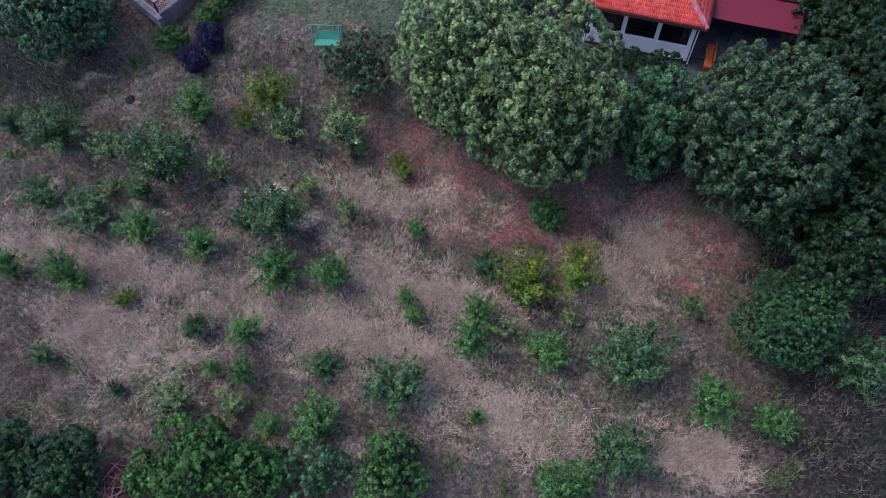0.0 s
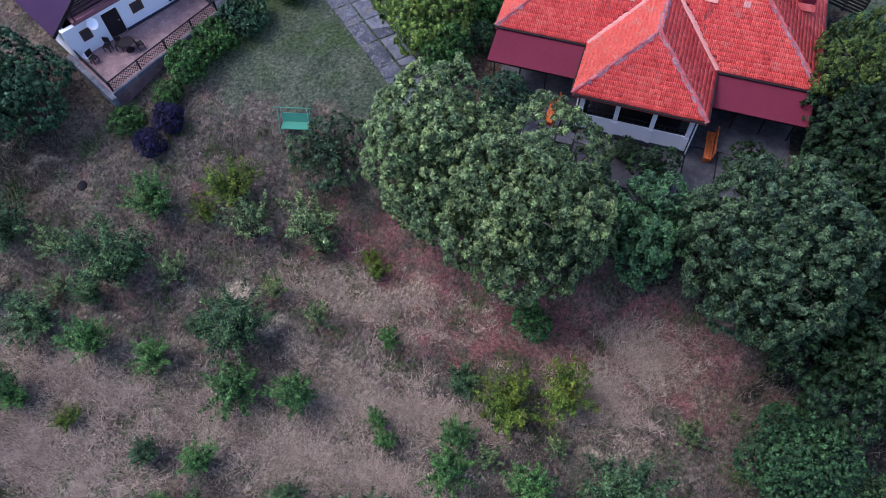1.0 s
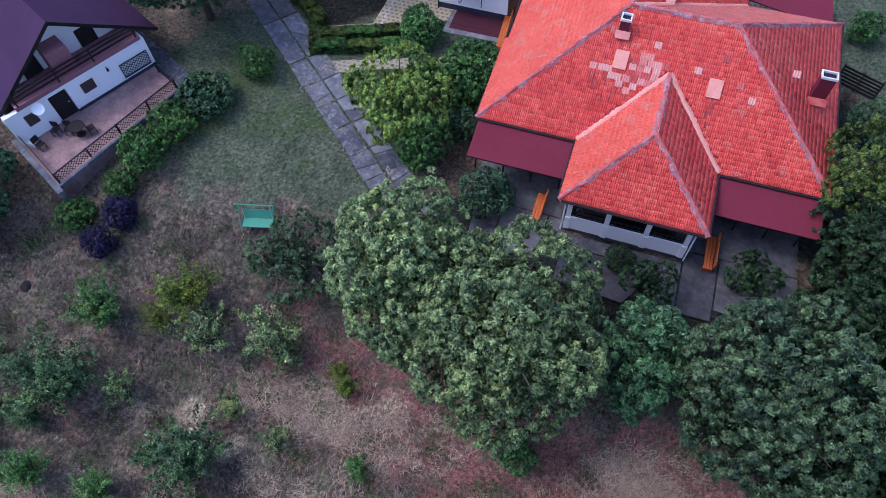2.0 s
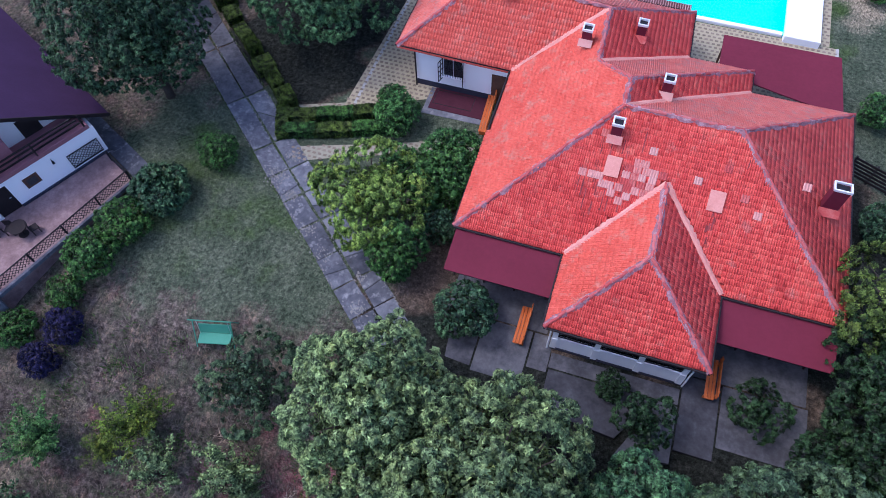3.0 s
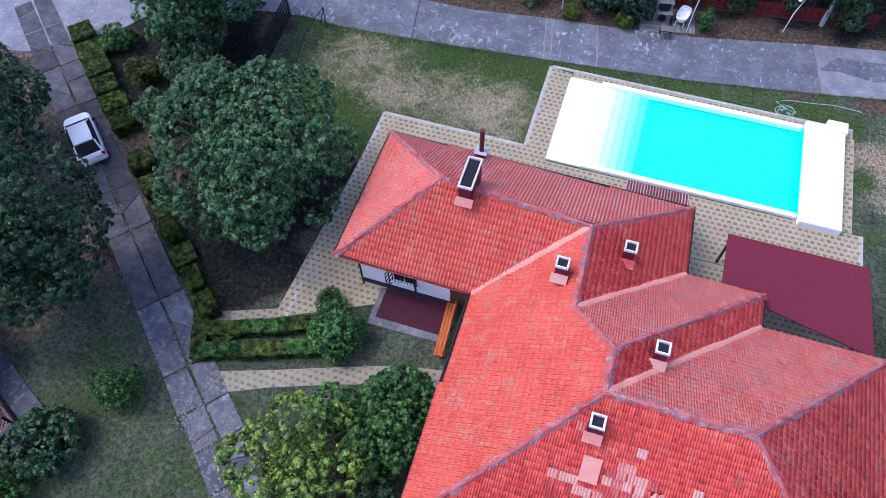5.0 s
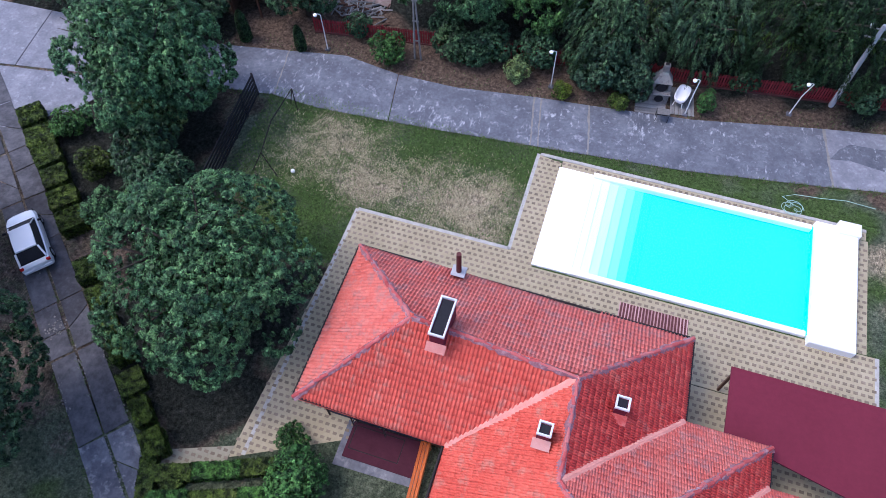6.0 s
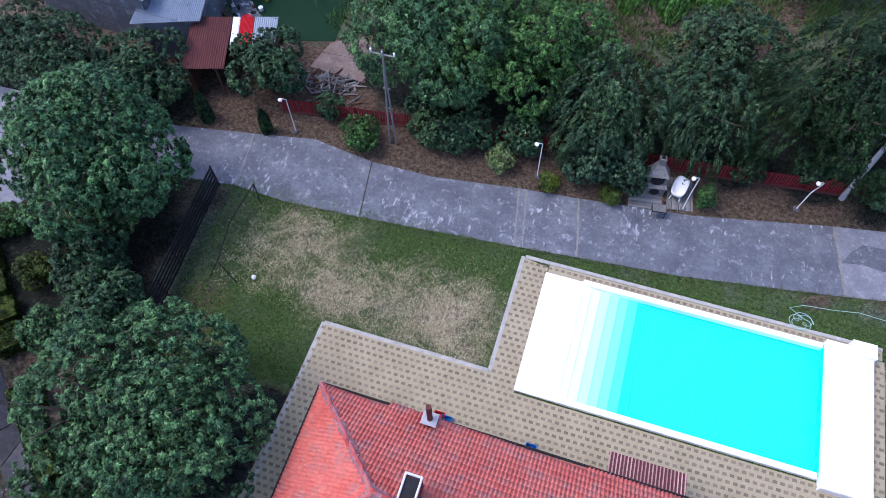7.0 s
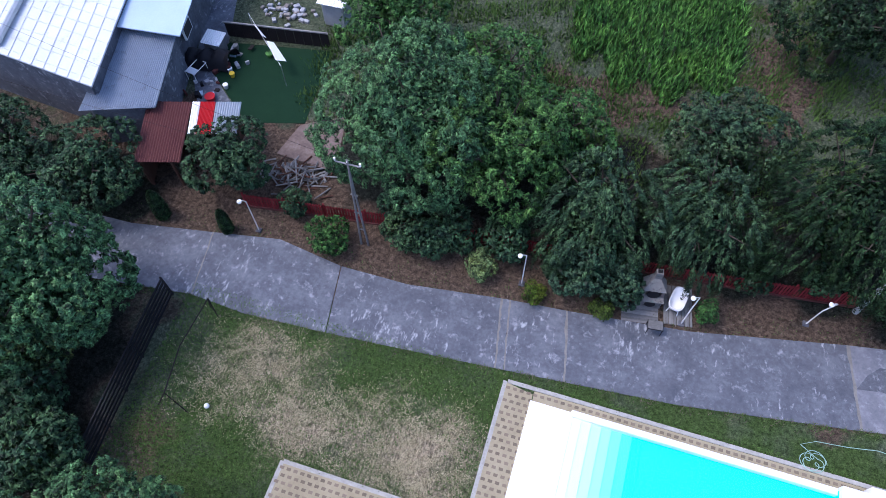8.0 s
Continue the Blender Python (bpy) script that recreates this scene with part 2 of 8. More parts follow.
M = {
    "ground": ground_material(),
    "tile": surface("clay_tile", [(0.12, (0.288, 0.0346, 0.0317)), (0.38, (0.525, 0.0634, 0.0528)), (0.6, (0.618, 0.0941, 0.0722)), (0.8, (0.649, 0.163, 0.114)), (0.95, (0.597, 0.298, 0.238))],
                    big=0.5, fine=7, rough=0.6, island=0.15, bump=0.2, stain=(0.52, 0.20, 0.16), stain_at=0.62),
    # warm sunlight put into the tile colour of west-facing and annex slopes
    "tile_sunlit": surface("sunlit_clay_tile", [(0.12, (0.309, 0.0576, 0.0352)), (0.38, (0.494, 0.0806, 0.0563)), (0.6, (0.567, 0.113, 0.0792)), (0.8, (0.577, 0.182, 0.132)), (0.95, (0.536, 0.307, 0.238))],
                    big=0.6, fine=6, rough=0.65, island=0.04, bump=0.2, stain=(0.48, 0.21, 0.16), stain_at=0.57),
    # lichen tile, with the paler slopes' extra light put into its colour
    "tile_pale_lichen": surface("lightened_lichen_tile", [(0.12, (0.309, 0.072, 0.0547)), (0.38, (0.536, 0.12, 0.0958)), (0.6, (0.597, 0.178, 0.141)), (0.8, (0.597, 0.269, 0.228)), (0.95, (0.567, 0.384, 0.328))],
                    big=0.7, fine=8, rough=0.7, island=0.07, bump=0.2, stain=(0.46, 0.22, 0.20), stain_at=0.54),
    "ridge": surface("ridge_tile", [(0.2, (0.288, 0.0432, 0.0437)), (0.5, (0.412, 0.0912, 0.0865)), (0.85, (0.43, 0.18, 0.17))], big=1.2, rough=0.75, piece=0.16),
    "ridge_bed": surface("weathered_ridge_mortar", [(0.3, (0.16, 0.06, 0.075)), (0.5, (0.26, 0.13, 0.145)), (0.7, (0.46, 0.33, 0.34))], big=2.2, fine=10, rough=0.95, bump=0.6),
    "mortar": surface("mortar", [(0.3, (0.48, 0.19, 0.15)), (0.7, (0.62, 0.30, 0.24))], big=1.5, rough=0.9),
    "pale_tile": surface("pale_tile", [(0.15, (0.36, 0.06, 0.055)), (0.5, (0.48, 0.19, 0.16)), (0.85, (0.50, 0.27, 0.23))], big=2, piece=0.4, rough=0.8),
    "stained_tile": surface("stained_tile", [(0.2, (0.14, 0.030, 0.030)), (0.8, (0.26, 0.055, 0.052))], big=2, piece=0.3, rough=0.8),
    "maroon": surface("maroon_sheet", [(0.25, (0.105, 0.016, 0.028)), (0.75, (0.145, 0.023, 0.040))], big=0.5, fine=4, rough=0.75, bump=0.08, spec=0.1),
    "mat": surface("floor_mat", [(0.25, (0.045, 0.014, 0.022)), (0.75, (0.075, 0.022, 0.034))], big=1.5, fine=9, rough=0.95),
    "plaster": surface("white_plaster", [(0.2, (0.82, 0.83, 0.85)), (0.7, (0.92, 0.93, 0.94))], big=0.7, fine=14, rough=0.85, bump=0.1),
    "white": surface("white_paint", [(0.2, (0.78, 0.79, 0.80)), (0.7, (0.88, 0.88, 0.88))], big=0.6, fine=6, rough=0.5, bump=0.04),
    "blue_trim": surface("dark_plinth", [(0.2, (0.025, 0.025, 0.04)), (0.8, (0.06, 0.06, 0.085))], rough=0.7),
    "dark": surface("dark_timber", [(0.2, (0.012, 0.010, 0.012)), (0.8, (0.035, 0.028, 0.028))], rough=0.6, big=1.5),
    "black": surface("black_iron", [(0.2, (0.010, 0.010, 0.012)), (0.8, (0.025, 0.025, 0.03))], rough=0.5, big=2),
    "orange": surface("varnished_wood", [(0.2, (0.28, 0.065, 0.018)), (0.5, (0.42, 0.11, 0.03)), (0.85, (0.52, 0.16, 0.05))], big=1.5, fine=16, rough=0.35),
    "brown": surface("brown_wood", [(0.2, (0.05, 0.026, 0.02)), (0.8, (0.13, 0.07, 0.05))], rough=0.7, big=1.2, fine=12),
    "grey_wood": surface("weathered_wood", [(0.2, (0.10, 0.10, 0.10)), (0.8, (0.27, 0.265, 0.26))], rough=0.85, big=1.2, fine=12, piece=0.2),
    "concrete": surface("worn_concrete", [(0.25, (0.060, 0.066, 0.082)), (0.48, (0.108, 0.116, 0.138)), (0.75, (0.20, 0.212, 0.24))], big=0.75, fine=4.5, rough=0.9, piece=0.06, stain=(0.36, 0.37, 0.41), stain_at=0.60, scuff=(0.52, 0.54, 0.58)),
    "kerb": surface("pale_kerb", [(0.2, (0.22, 0.215, 0.195)), (0.5, (0.36, 0.35, 0.32)), (0.8, (0.52, 0.51, 0.47))], big=2.5, fine=9, rough=0.95),
    "joint": surface("joint_filler", [(0.2, (0.11, 0.105, 0.095)), (0.8, (0.28, 0.27, 0.25))], big=2.5, fine=9, rough=0.95),
    "slab": surface("path_slab", [(0.25, (0.0352, 0.037, 0.0458)), (0.48, (0.088, 0.0915, 0.107)), (0.75, (0.185, 0.189, 0.207))], big=0.9, fine=3.4, rough=0.92, piece=0.12, stain=(0.299, 0.299, 0.308), stain_at=0.58),
    # darker slab copy: tree and canopy shade put into its colour
    "shaded_slab": surface("shaded_terrace_slab", [(0.25, (0.022, 0.022, 0.026)), (0.48, (0.055, 0.055, 0.062)), (0.75, (0.13, 0.13, 0.14))], big=0.9, fine=3.4, rough=0.85, piece=0.12),
    "apron": surface("stained_apron_concrete", [(0.25, (0.10, 0.105, 0.125)), (0.5, (0.18, 0.185, 0.21)), (0.75, (0.29, 0.295, 0.32))], big=0.8, fine=5, rough=0.9, stain=(0.36, 0.37, 0.40), stain_at=0.6),
    "paver": surface("sand_paver", [(0.2, (0.24, 0.205, 0.13)), (0.5, (0.34, 0.295, 0.195)), (0.85, (0.43, 0.375, 0.265))], big=0.8, fine=8, rough=0.9),
    "path_paver": surface("grey_path_paver", [(0.2, (0.19, 0.175, 0.125)), (0.5, (0.27, 0.25, 0.18)), (0.85, (0.37, 0.34, 0.26))], big=1.2, fine=5, rough=0.9),
    "paver_dark": surface("brown_paver", [(0.2, (0.16, 0.13, 0.095)), (0.8, (0.27, 0.22, 0.165))], big=0.8, fine=8, rough=0.9, piece=0.25, island=0.2),
    "terracotta": surface("terracotta_floor", [(0.3, (0.13, 0.085, 0.085)), (0.5, (0.22, 0.145, 0.14)), (0.7, (0.33, 0.235, 0.225))], big=1.6, fine=5, rough=0.7),
    "mauve": surface("mauve_plaster", [(0.2, (0.20, 0.085, 0.10)), (0.8, (0.30, 0.14, 0.16))], big=0.8, rough=0.85),
    "basin": surface("pool_liner", [(0.2, (0.045, 0.68, 0.70)), (0.8, (0.06, 0.75, 0.77))], big=0.4, rough=0.6, bump=0.0),
    "water": glass_material("water", (0.93, 1.0, 1.0), 0.02, 0.03),
    "glass": glass_material("pane", (0.35, 0.37, 0.40), 0.01),
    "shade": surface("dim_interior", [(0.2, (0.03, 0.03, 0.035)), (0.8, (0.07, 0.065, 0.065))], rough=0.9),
    "bark": surface("bark", [(0.2, (0.025, 0.020, 0.017)), (0.8, (0.085, 0.072, 0.058))], big=2, fine=20, rough=0.95, bump=0.8),
    "chalet": surface("chalet_roof", [(0.2, (0.032, 0.016, 0.040)), (0.8, (0.056, 0.029, 0.070))], big=0.5, rough=0.8, bump=0.1, spec=0.08),
    "oxide": surface("oxide_red_fence", [(0.2, (0.13, 0.016, 0.02)), (0.8, (0.24, 0.035, 0.04))], big=1, piece=0.25, rough=0.7),
    "pale_metal": surface("pale_painted_metal", [(0.2, (0.5, 0.5, 0.5)), (0.8, (0.65, 0.65, 0.65))], rough=0.5),
    "roof_white": surface("white_roof_sheet", [(0.2, (0.55, 0.57, 0.60)), (0.8, (0.66, 0.68, 0.70))], big=0.4, rough=0.5, bump=0.05, stain=(0.45, 0.46, 0.48), stain_at=0.62),
    "pale_concrete": surface("pale_concrete", [(0.2, (0.24, 0.245, 0.265)), (0.8, (0.44, 0.45, 0.47))], big=0.8, fine=7, rough=0.9),
    "steel": surface("galvanised", [(0.2, (0.32, 0.34, 0.36)), (0.8, (0.52, 0.54, 0.56))], big=1, rough=0.4, metal=0.7),
    "rust_sheet": surface("rusty_sheet", [(0.2, (0.07, 0.024, 0.024)), (0.8, (0.13, 0.05, 0.046))], big=0.7, rough=0.6),
    "awning": surface("awning_sheet", [(0.2, (0.28, 0.15, 0.145)), (0.8, (0.48, 0.30, 0.29))], big=0.9, rough=0.5, island=0.3),
    "blue_sheet": surface("blue_grey_sheet", [(0.2, (0.14, 0.17, 0.22)), (0.8, (0.27, 0.31, 0.37))], big=0.6, rough=0.5, stain=(0.14, 0.16, 0.19)),
    "sky_sheet": surface("pale_blue_sheet", [(0.2, (0.34, 0.44, 0.56)), (0.8, (0.46, 0.56, 0.68))], big=0.6, rough=0.4, bump=0.05),
    "red_sheet": surface("red_sheet", [(0.2, (0.45, 0.02, 0.025)), (0.8, (0.55, 0.04, 0.045))], rough=0.4),
    "teal": surface("green_swing_paint", [(0.2, (0.04, 0.19, 0.12)), (0.8, (0.09, 0.28, 0.19))], rough=0.5),
    "car_white": surface("car_paint", [(0.2, (0.75, 0.76, 0.78)), (0.8, (0.83, 0.84, 0.85))], rough=0.2, bump=0.0, spec=0.6),
    "rubber": surface("rubber", [(0.2, (0.012, 0.012, 0.013)), (0.8, (0.03, 0.03, 0.03))], rough=0.8),
    "tail": surface("tail_light", [(0.2, (0.35, 0.01, 0.012)), (0.8, (0.45, 0.02, 0.02))], rough=0.2, bump=0),
    "stone": surface("rough_stone", [(0.2, (0.14, 0.125, 0.115)), (0.8, (0.36, 0.33, 0.30))], big=1.5, fine=7, rough=0.95, piece=0.2, bump=0.7),
    "rubble": surface("rubble_ground", [(0.2, (0.07, 0.05, 0.045)), (0.5, (0.17, 0.13, 0.115)), (0.8, (0.32, 0.27, 0.25))], big=1.2, fine=6, rough=0.95, bump=0.8),
    "sooty_stone": surface("sooty_stone", [(0.2, (0.10, 0.095, 0.092)), (0.8, (0.27, 0.26, 0.25))], big=1.5, fine=7, rough=0.95, piece=0.1, bump=0.7, stain=(0.04, 0.038, 0.038), stain_at=0.58),
    "turf": surface("green_turf", [(0.2, (0.006, 0.022, 0.012)), (0.8, (0.014, 0.042, 0.020))], big=0.7, fine=12, rough=0.95),
    "straw": surface("dry_grass", [(0.1, (0.045, 0.036, 0.030)), (0.5, (0.130, 0.104, 0.086)), (0.9, (0.29, 0.242, 0.195))], big=0.5, fine=3, rough=0.9, island=0.28, bump=0),
    "pale_straw": surface("pale_straw", [(0.1, (0.16, 0.12, 0.09)), (0.5, (0.34, 0.262, 0.195)), (0.9, (0.62, 0.50, 0.38))], big=0.5, fine=3, rough=0.9, island=0.28, bump=0),
    "dead_lawn": surface("bleached_lawn_blade", [(0.1, (0.17, 0.155, 0.09)), (0.5, (0.36, 0.32, 0.20)), (0.9, (0.58, 0.52, 0.35))], big=0.5, fine=3, rough=0.9, island=0.28, bump=0),
    "lawn_blade": surface("lawn_blade", [(0.1, (0.032, 0.066, 0.016)), (0.9, (0.108, 0.182, 0.046))], big=0.5, fine=3, rough=0.9, island=0.25, bump=0),
    "weed": surface("green_grass", [(0.1, (0.03, 0.055, 0.015)), (0.9, (0.12, 0.19, 0.055))], big=0.5, fine=3, rough=0.9, island=0.25, bump=0),
    "leaf": leaf_material("broad_leaf", (0.009, 0.025, 0.010), (0.190, 0.240, 0.106), (0.23, 0.24, 0.07), 0.14),
    "leaf_green": leaf_material("grey_green_leaf", (0.008, 0.026, 0.010), (0.102, 0.190, 0.088), (0.12, 0.21, 0.08), 0.08),
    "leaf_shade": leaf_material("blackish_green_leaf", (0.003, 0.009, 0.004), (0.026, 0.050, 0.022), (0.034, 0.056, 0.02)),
    "leaf_hedgerow": leaf_material("laurel_leaf", (0.007, 0.026, 0.006), (0.066, 0.138, 0.036), (0.09, 0.16, 0.04)),
    "leaf_grey": leaf_material("dusty_leaf", (0.006, 0.016, 0.007), (0.076, 0.112, 0.060), (0.10, 0.13, 0.06), 0.1),
    "leaf_lime": leaf_material("lime_leaf", (0.024, 0.060, 0.010), (0.205, 0.285, 0.062), (0.28, 0.30, 0.07), 0.2),
    "leaf_fresh": leaf_material("fresh_leaf", (0.012, 0.032, 0.008), (0.098, 0.190, 0.056), (0.13, 0.21, 0.06)),
    "leaf_deep": leaf_material("deep_green_leaf", (0.006, 0.022, 0.008), (0.046, 0.092, 0.040), (0.06, 0.11, 0.04)),
    "leaf_shrub": leaf_material("shrub_leaf", (0.010, 0.028, 0.012), (0.090, 0.145, 0.066), (0.11, 0.16, 0.06)),
    "leaf_dark": leaf_material("dark_leaf", (0.005, 0.019, 0.008), (0.060, 0.108, 0.058), (0.075, 0.13, 0.06)),
    "leaf_mid": leaf_material("mid_leaf", (0.010, 0.030, 0.008), (0.070, 0.148, 0.044), (0.10, 0.17, 0.05)),
    "leaf_yellow": leaf_material("yellow_leaf", (0.018, 0.040, 0.008), (0.125, 0.175, 0.026), (0.19, 0.19, 0.03), 0.25),
    "leaf_corn": leaf_material("maize_leaf", (0.02, 0.055, 0.012), (0.105, 0.215, 0.055), (0.15, 0.25, 0.06)),
    "leaf_bright": leaf_material("bright_leaf", (0.010, 0.040, 0.010), (0.095, 0.205, 0.060), (0.12, 0.22, 0.06)),
    "leaf_plum": leaf_material("plum_leaf", (0.006, 0.005, 0.016), (0.026, 0.020, 0.072), (0.032, 0.022, 0.08)),
    "leaf_olive": leaf_material("olive_leaf", (0.008, 0.018, 0.004), (0.082, 0.112, 0.026), (0.10, 0.12, 0.03), 0.15),
    "leaf_blue": leaf_material("blue_green_leaf", (0.006, 0.017, 0.010), (0.060, 0.104, 0.066), (0.08, 0.12, 0.07), 0.1),
    "leaf_hedge": leaf_material("hedge_leaf", (0.007, 0.015, 0.004), (0.074, 0.100, 0.022), (0.06, 0.07, 0.03), 0.2),
    "leaf_willow": leaf_material("willow_leaf", (0.006, 0.017, 0.009), (0.066, 0.112, 0.060), (0.08, 0.12, 0.05)),
    "leaf_pale": surface("pale_hose", [(0.2, (0.25, 0.42, 0.36)), (0.8, (0.4, 0.55, 0.48))], rough=0.5),
    "blue_thing": surface("blue_plastic", [(0.2, (0.02, 0.12, 0.35)), (0.8, (0.04, 0.2, 0.5))], rough=0.4),
    "red_thing": surface("red_plastic", [(0.2, (0.4, 0.02, 0.03)), (0.8, (0.55, 0.03, 0.04))], rough=0.4),
    "yellow_thing": surface("yellow_plastic", [(0.2, (0.5, 0.36, 0.03)), (0.8, (0.6, 0.45, 0.05))], rough=0.4),
}

# ---- mesh tools ----


class Geo:
    """Collects the corners and faces of one part."""

    def __init__(self):
        self.v, self.f = [], []

    def put(self, verts, faces):
        k = len(self.v)
        self.v += [tuple(p) for p in verts]
        self.f += [tuple(i + k for i in f) for f in faces]
        return self

    def box(self, c, s, rz=0.0, bevel=0.0, m=None):
        sx, sy, sz = (d / 2 for d in s)
        b = min(bevel, sx * 0.9, sy * 0.9, sz * 0.9)
        t = Matrix.Translation(c) @ Matrix.Rotation(radians(rz), 4, "Z")
        if m is not None:
            t = t @ m
        rings = []
        levels = [(-sz, b), (-sz + b, 0), (sz - b, 0), (sz, b)] if b else [(-sz, 0), (sz, 0)]
        for z, i in levels:
            if b:
                rings.append([(-sx + i + b * (i == 0) * 0.3, -sy + i, z), (sx - i - b * (i == 0) * 0.3, -sy + i, z), (sx - i, -sy + i + b * (i == 0) * 0.3, z), (sx - i, sy - i - b * (i == 0) * 0.3, z),
                              (sx - i - b * (i == 0) * 0.3, sy - i, z), (-sx + i + b * (i == 0) * 0.3, sy - i, z), (-sx + i, sy - i - b * (i == 0) * 0.3, z), (-sx + i, -sy + i + b * (i == 0) * 0.3, z)])
            else:
                rings.append([(-sx, -sy, z), (sx, -sy, z), (sx, sy, z), (-sx, sy, z)])
        n = len(rings[0])
        vs = [t @ Vector(p) for r in rings for p in r]
        fs = [tuple(range(n))[::-1], tuple(range(len(vs) - n, len(vs)))]
        for k in range(len(rings) - 1):
            fs += [(k * n + i, k * n + (i + 1) % n, (k + 1) * n + (i + 1) % n, (k + 1) * n + i) for i in range(n)]
        return self.put(vs, fs)

    def beam(self, p, q, w, h):
        p, q = Vector(p), Vector(q)
        d = (q - p).normalized()
        up = Vector((0, 0, 1)) if abs(d.z) < 0.95 else Vector((0, 1, 0))
        a = d.cross(up).normalized()
        b = a.cross(d)
        vs = [e + a * i * w / 2 + b * j * h / 2 for e in (p, q) for i, j in ((-1, -1), (1, -1), (1, 1), (-1, 1))]
        return self.put(vs, [(3, 2, 1, 0), (4, 5, 6, 7), (0, 1, 5, 4), (1, 2, 6, 5), (2, 3, 7, 6), (3, 0, 4, 7)])

    def tube(self, points, radii, n=8):
        pts = [Vector(p) for p in points]
        rings = []
        for i, p in enumerate(pts):
            d = (pts[min(i + 1, len(pts) - 1)] - pts[max(i - 1, 0)]).normalized()
            a = d.cross(Vector((0.31, 0.95, 0.05)) if abs(d.z) > 0.8 else Vector((0, 0, 1))).normalized()
            b = d.cross(a)
            r = radii[i] if isinstance(radii, (list, tuple)) else radii
            rings += [p + (a * math.cos(u) + b * math.sin(u)) * r for u in (2 * math.pi * k / n for k in range(n))]
        fs = [tuple(range(n)), tuple(range(len(rings) - n, len(rings)))[::-1]]
        for k in range(len(pts) - 1):
            fs += [(k * n + i, (k + 1) * n + i, (k + 1) * n + (i + 1) % n, k * n + (i + 1) % n) for i in range(n)]
        return self.put(rings, fs)

    def slab(self, outline, z0, z1):
        """A prism over an outline that runs anticlockwise; z1 may be a function of x and y."""
        n = len(outline)
        top = [(x, y, z1(x, y) if callable(z1) else z1) for x, y in outline]
        bot = [(x, y, z0(x, y) if callable(z0) else z0) for x, y in outline]
        return self.put(bot + top, [tuple(range(n))[::-1], tuple(range(n, 2 * n))] + [(i, (i + 1) % n, n + (i + 1) % n, n + i) for i in range(n)])

    def sheet(self, corners, thick):
        """A flat panel between 3 or 4 corners given in 3D, with thickness below."""
        c = [Vector(p) for p in corners]
        nrm = (c[1] - c[0]).cross(c[2] - c[0]).normalized()
        if nrm.z < 0:
            c.reverse()
            nrm = -nrm
        n = len(c)
        return self.put(c + [p - nrm * thick for p in c], [tuple(range(n)), tuple(range(n, 2 * n))[::-1]] + [(i, n + i, n + (i + 1) % n, (i + 1) % n) for i in range(n)])

    def mesh(self, name, shift=(0, 0, 0)):
        me = bpy.data.meshes.new(name)
        s = Vector(shift)
        me.from_pydata([Vector(p) - s for p in self.v], [], self.f)
        me.validate()
        return me


def leaf_mesh(name, corners):
    """A mesh of separate three- or four-cornered faces from an array (n, 3 or 4, 3)."""
    n, k = corners.shape[:2]
    me = bpy.data.meshes.new(name)
    me.vertices.add(n * k)
    me.vertices.foreach_set("co", np.asarray(corners, dtype=np.float32).ravel())
    me.loops.add(n * k)
    me.loops.foreach_set("vertex_index", np.arange(n * k, dtype=np.int32))
    me.polygons.add(n)
    me.polygons.foreach_set("loop_start", np.arange(0, n * k, k, dtype=np.int32))
    me.update(calc_edges=True)
    return me


def root(name, at, label, category, group="", rz=0.0, kind=""):
    ob = new(name)
    ob.empty_display_size = 0.2
    ob.matrix_basis = pose(*at, 0, 0, rz)
    return tagged(ob, label, category, group, kind)


def part(name, geo, material, parent, label="", smooth=False, world=False, kind=""):
    """Links a Geo or a mesh as one mesh object under parent. world: its corners are given in the place's own metres."""
    base = parent
    while base.parent:
        base = base.parent
    me = geo if isinstance(geo, bpy.types.Mesh) else geo.mesh(name, base.location if world else (0, 0, 0))
    if not me.materials:
        me.materials.append(M[material] if isinstance(material, str) else material)
    if smooth:
        me.polygons.foreach_set("use_smooth", np.ones(len(me.polygons), dtype=bool))
    ob = new(name, me)
    ob.parent = parent
    return tagged(ob, label, kind=kind)


def structure(name, geo, material, label, category, kind="structure"):
    me = geo if isinstance(geo, bpy.types.Mesh) else geo.mesh(name)
    me.materials.append(M[material])
    return tagged(new(name, me), label, category, kind=kind)


# ---- ground ----
LEFT_Y, LEFT_Z = [-60, 0, 8, 13.5, 18, 24, 27, 30.5, 35, 40], [-8, -5.6, -5.0, -4.35, -3.7, -2.6, -1.65, -1.0, -0.3, 0]
RIGHT_Y, RIGHT_Z = [-60, 0, 8, 14, 20, 25, 28.8, 33], [-8, -5.5, -5.0, -4.55, -4.45, -4.0, -2.4, 0]


def level(x, y):
    """Height of the ground: a meadow that falls away below the house's flat plot."""
    s = np.clip((np.asarray(x, float) + 28) / 14, 0, 1)
    s = s * s * (3 - 2 * s)
    return (1 - s) * np.interp(y, LEFT_Y, LEFT_Z) + s * np.interp(y, RIGHT_Y, RIGHT_Z)


def soft(v, a, b):
    u = np.clip((v - a) / (b - a), 0, 1)
    return u * u * (3 - 2 * u)


def inside(x, y, x0, x1, y0, y1, w=1.5):
    return soft(x, x0 - w, x0 + w) * (1 - soft(x, x1 - w, x1 + w)) * soft(y, y0 - w, y0 + w) * (1 - soft(y, y1 - w, y1 + w))


def spot(x, y, cx, cy, r, ry=None):
    return np.clip(0.75 - 0.42 * np.hypot((x - cx) / r, (y - cy) / (ry or r)), 0, 0.62)


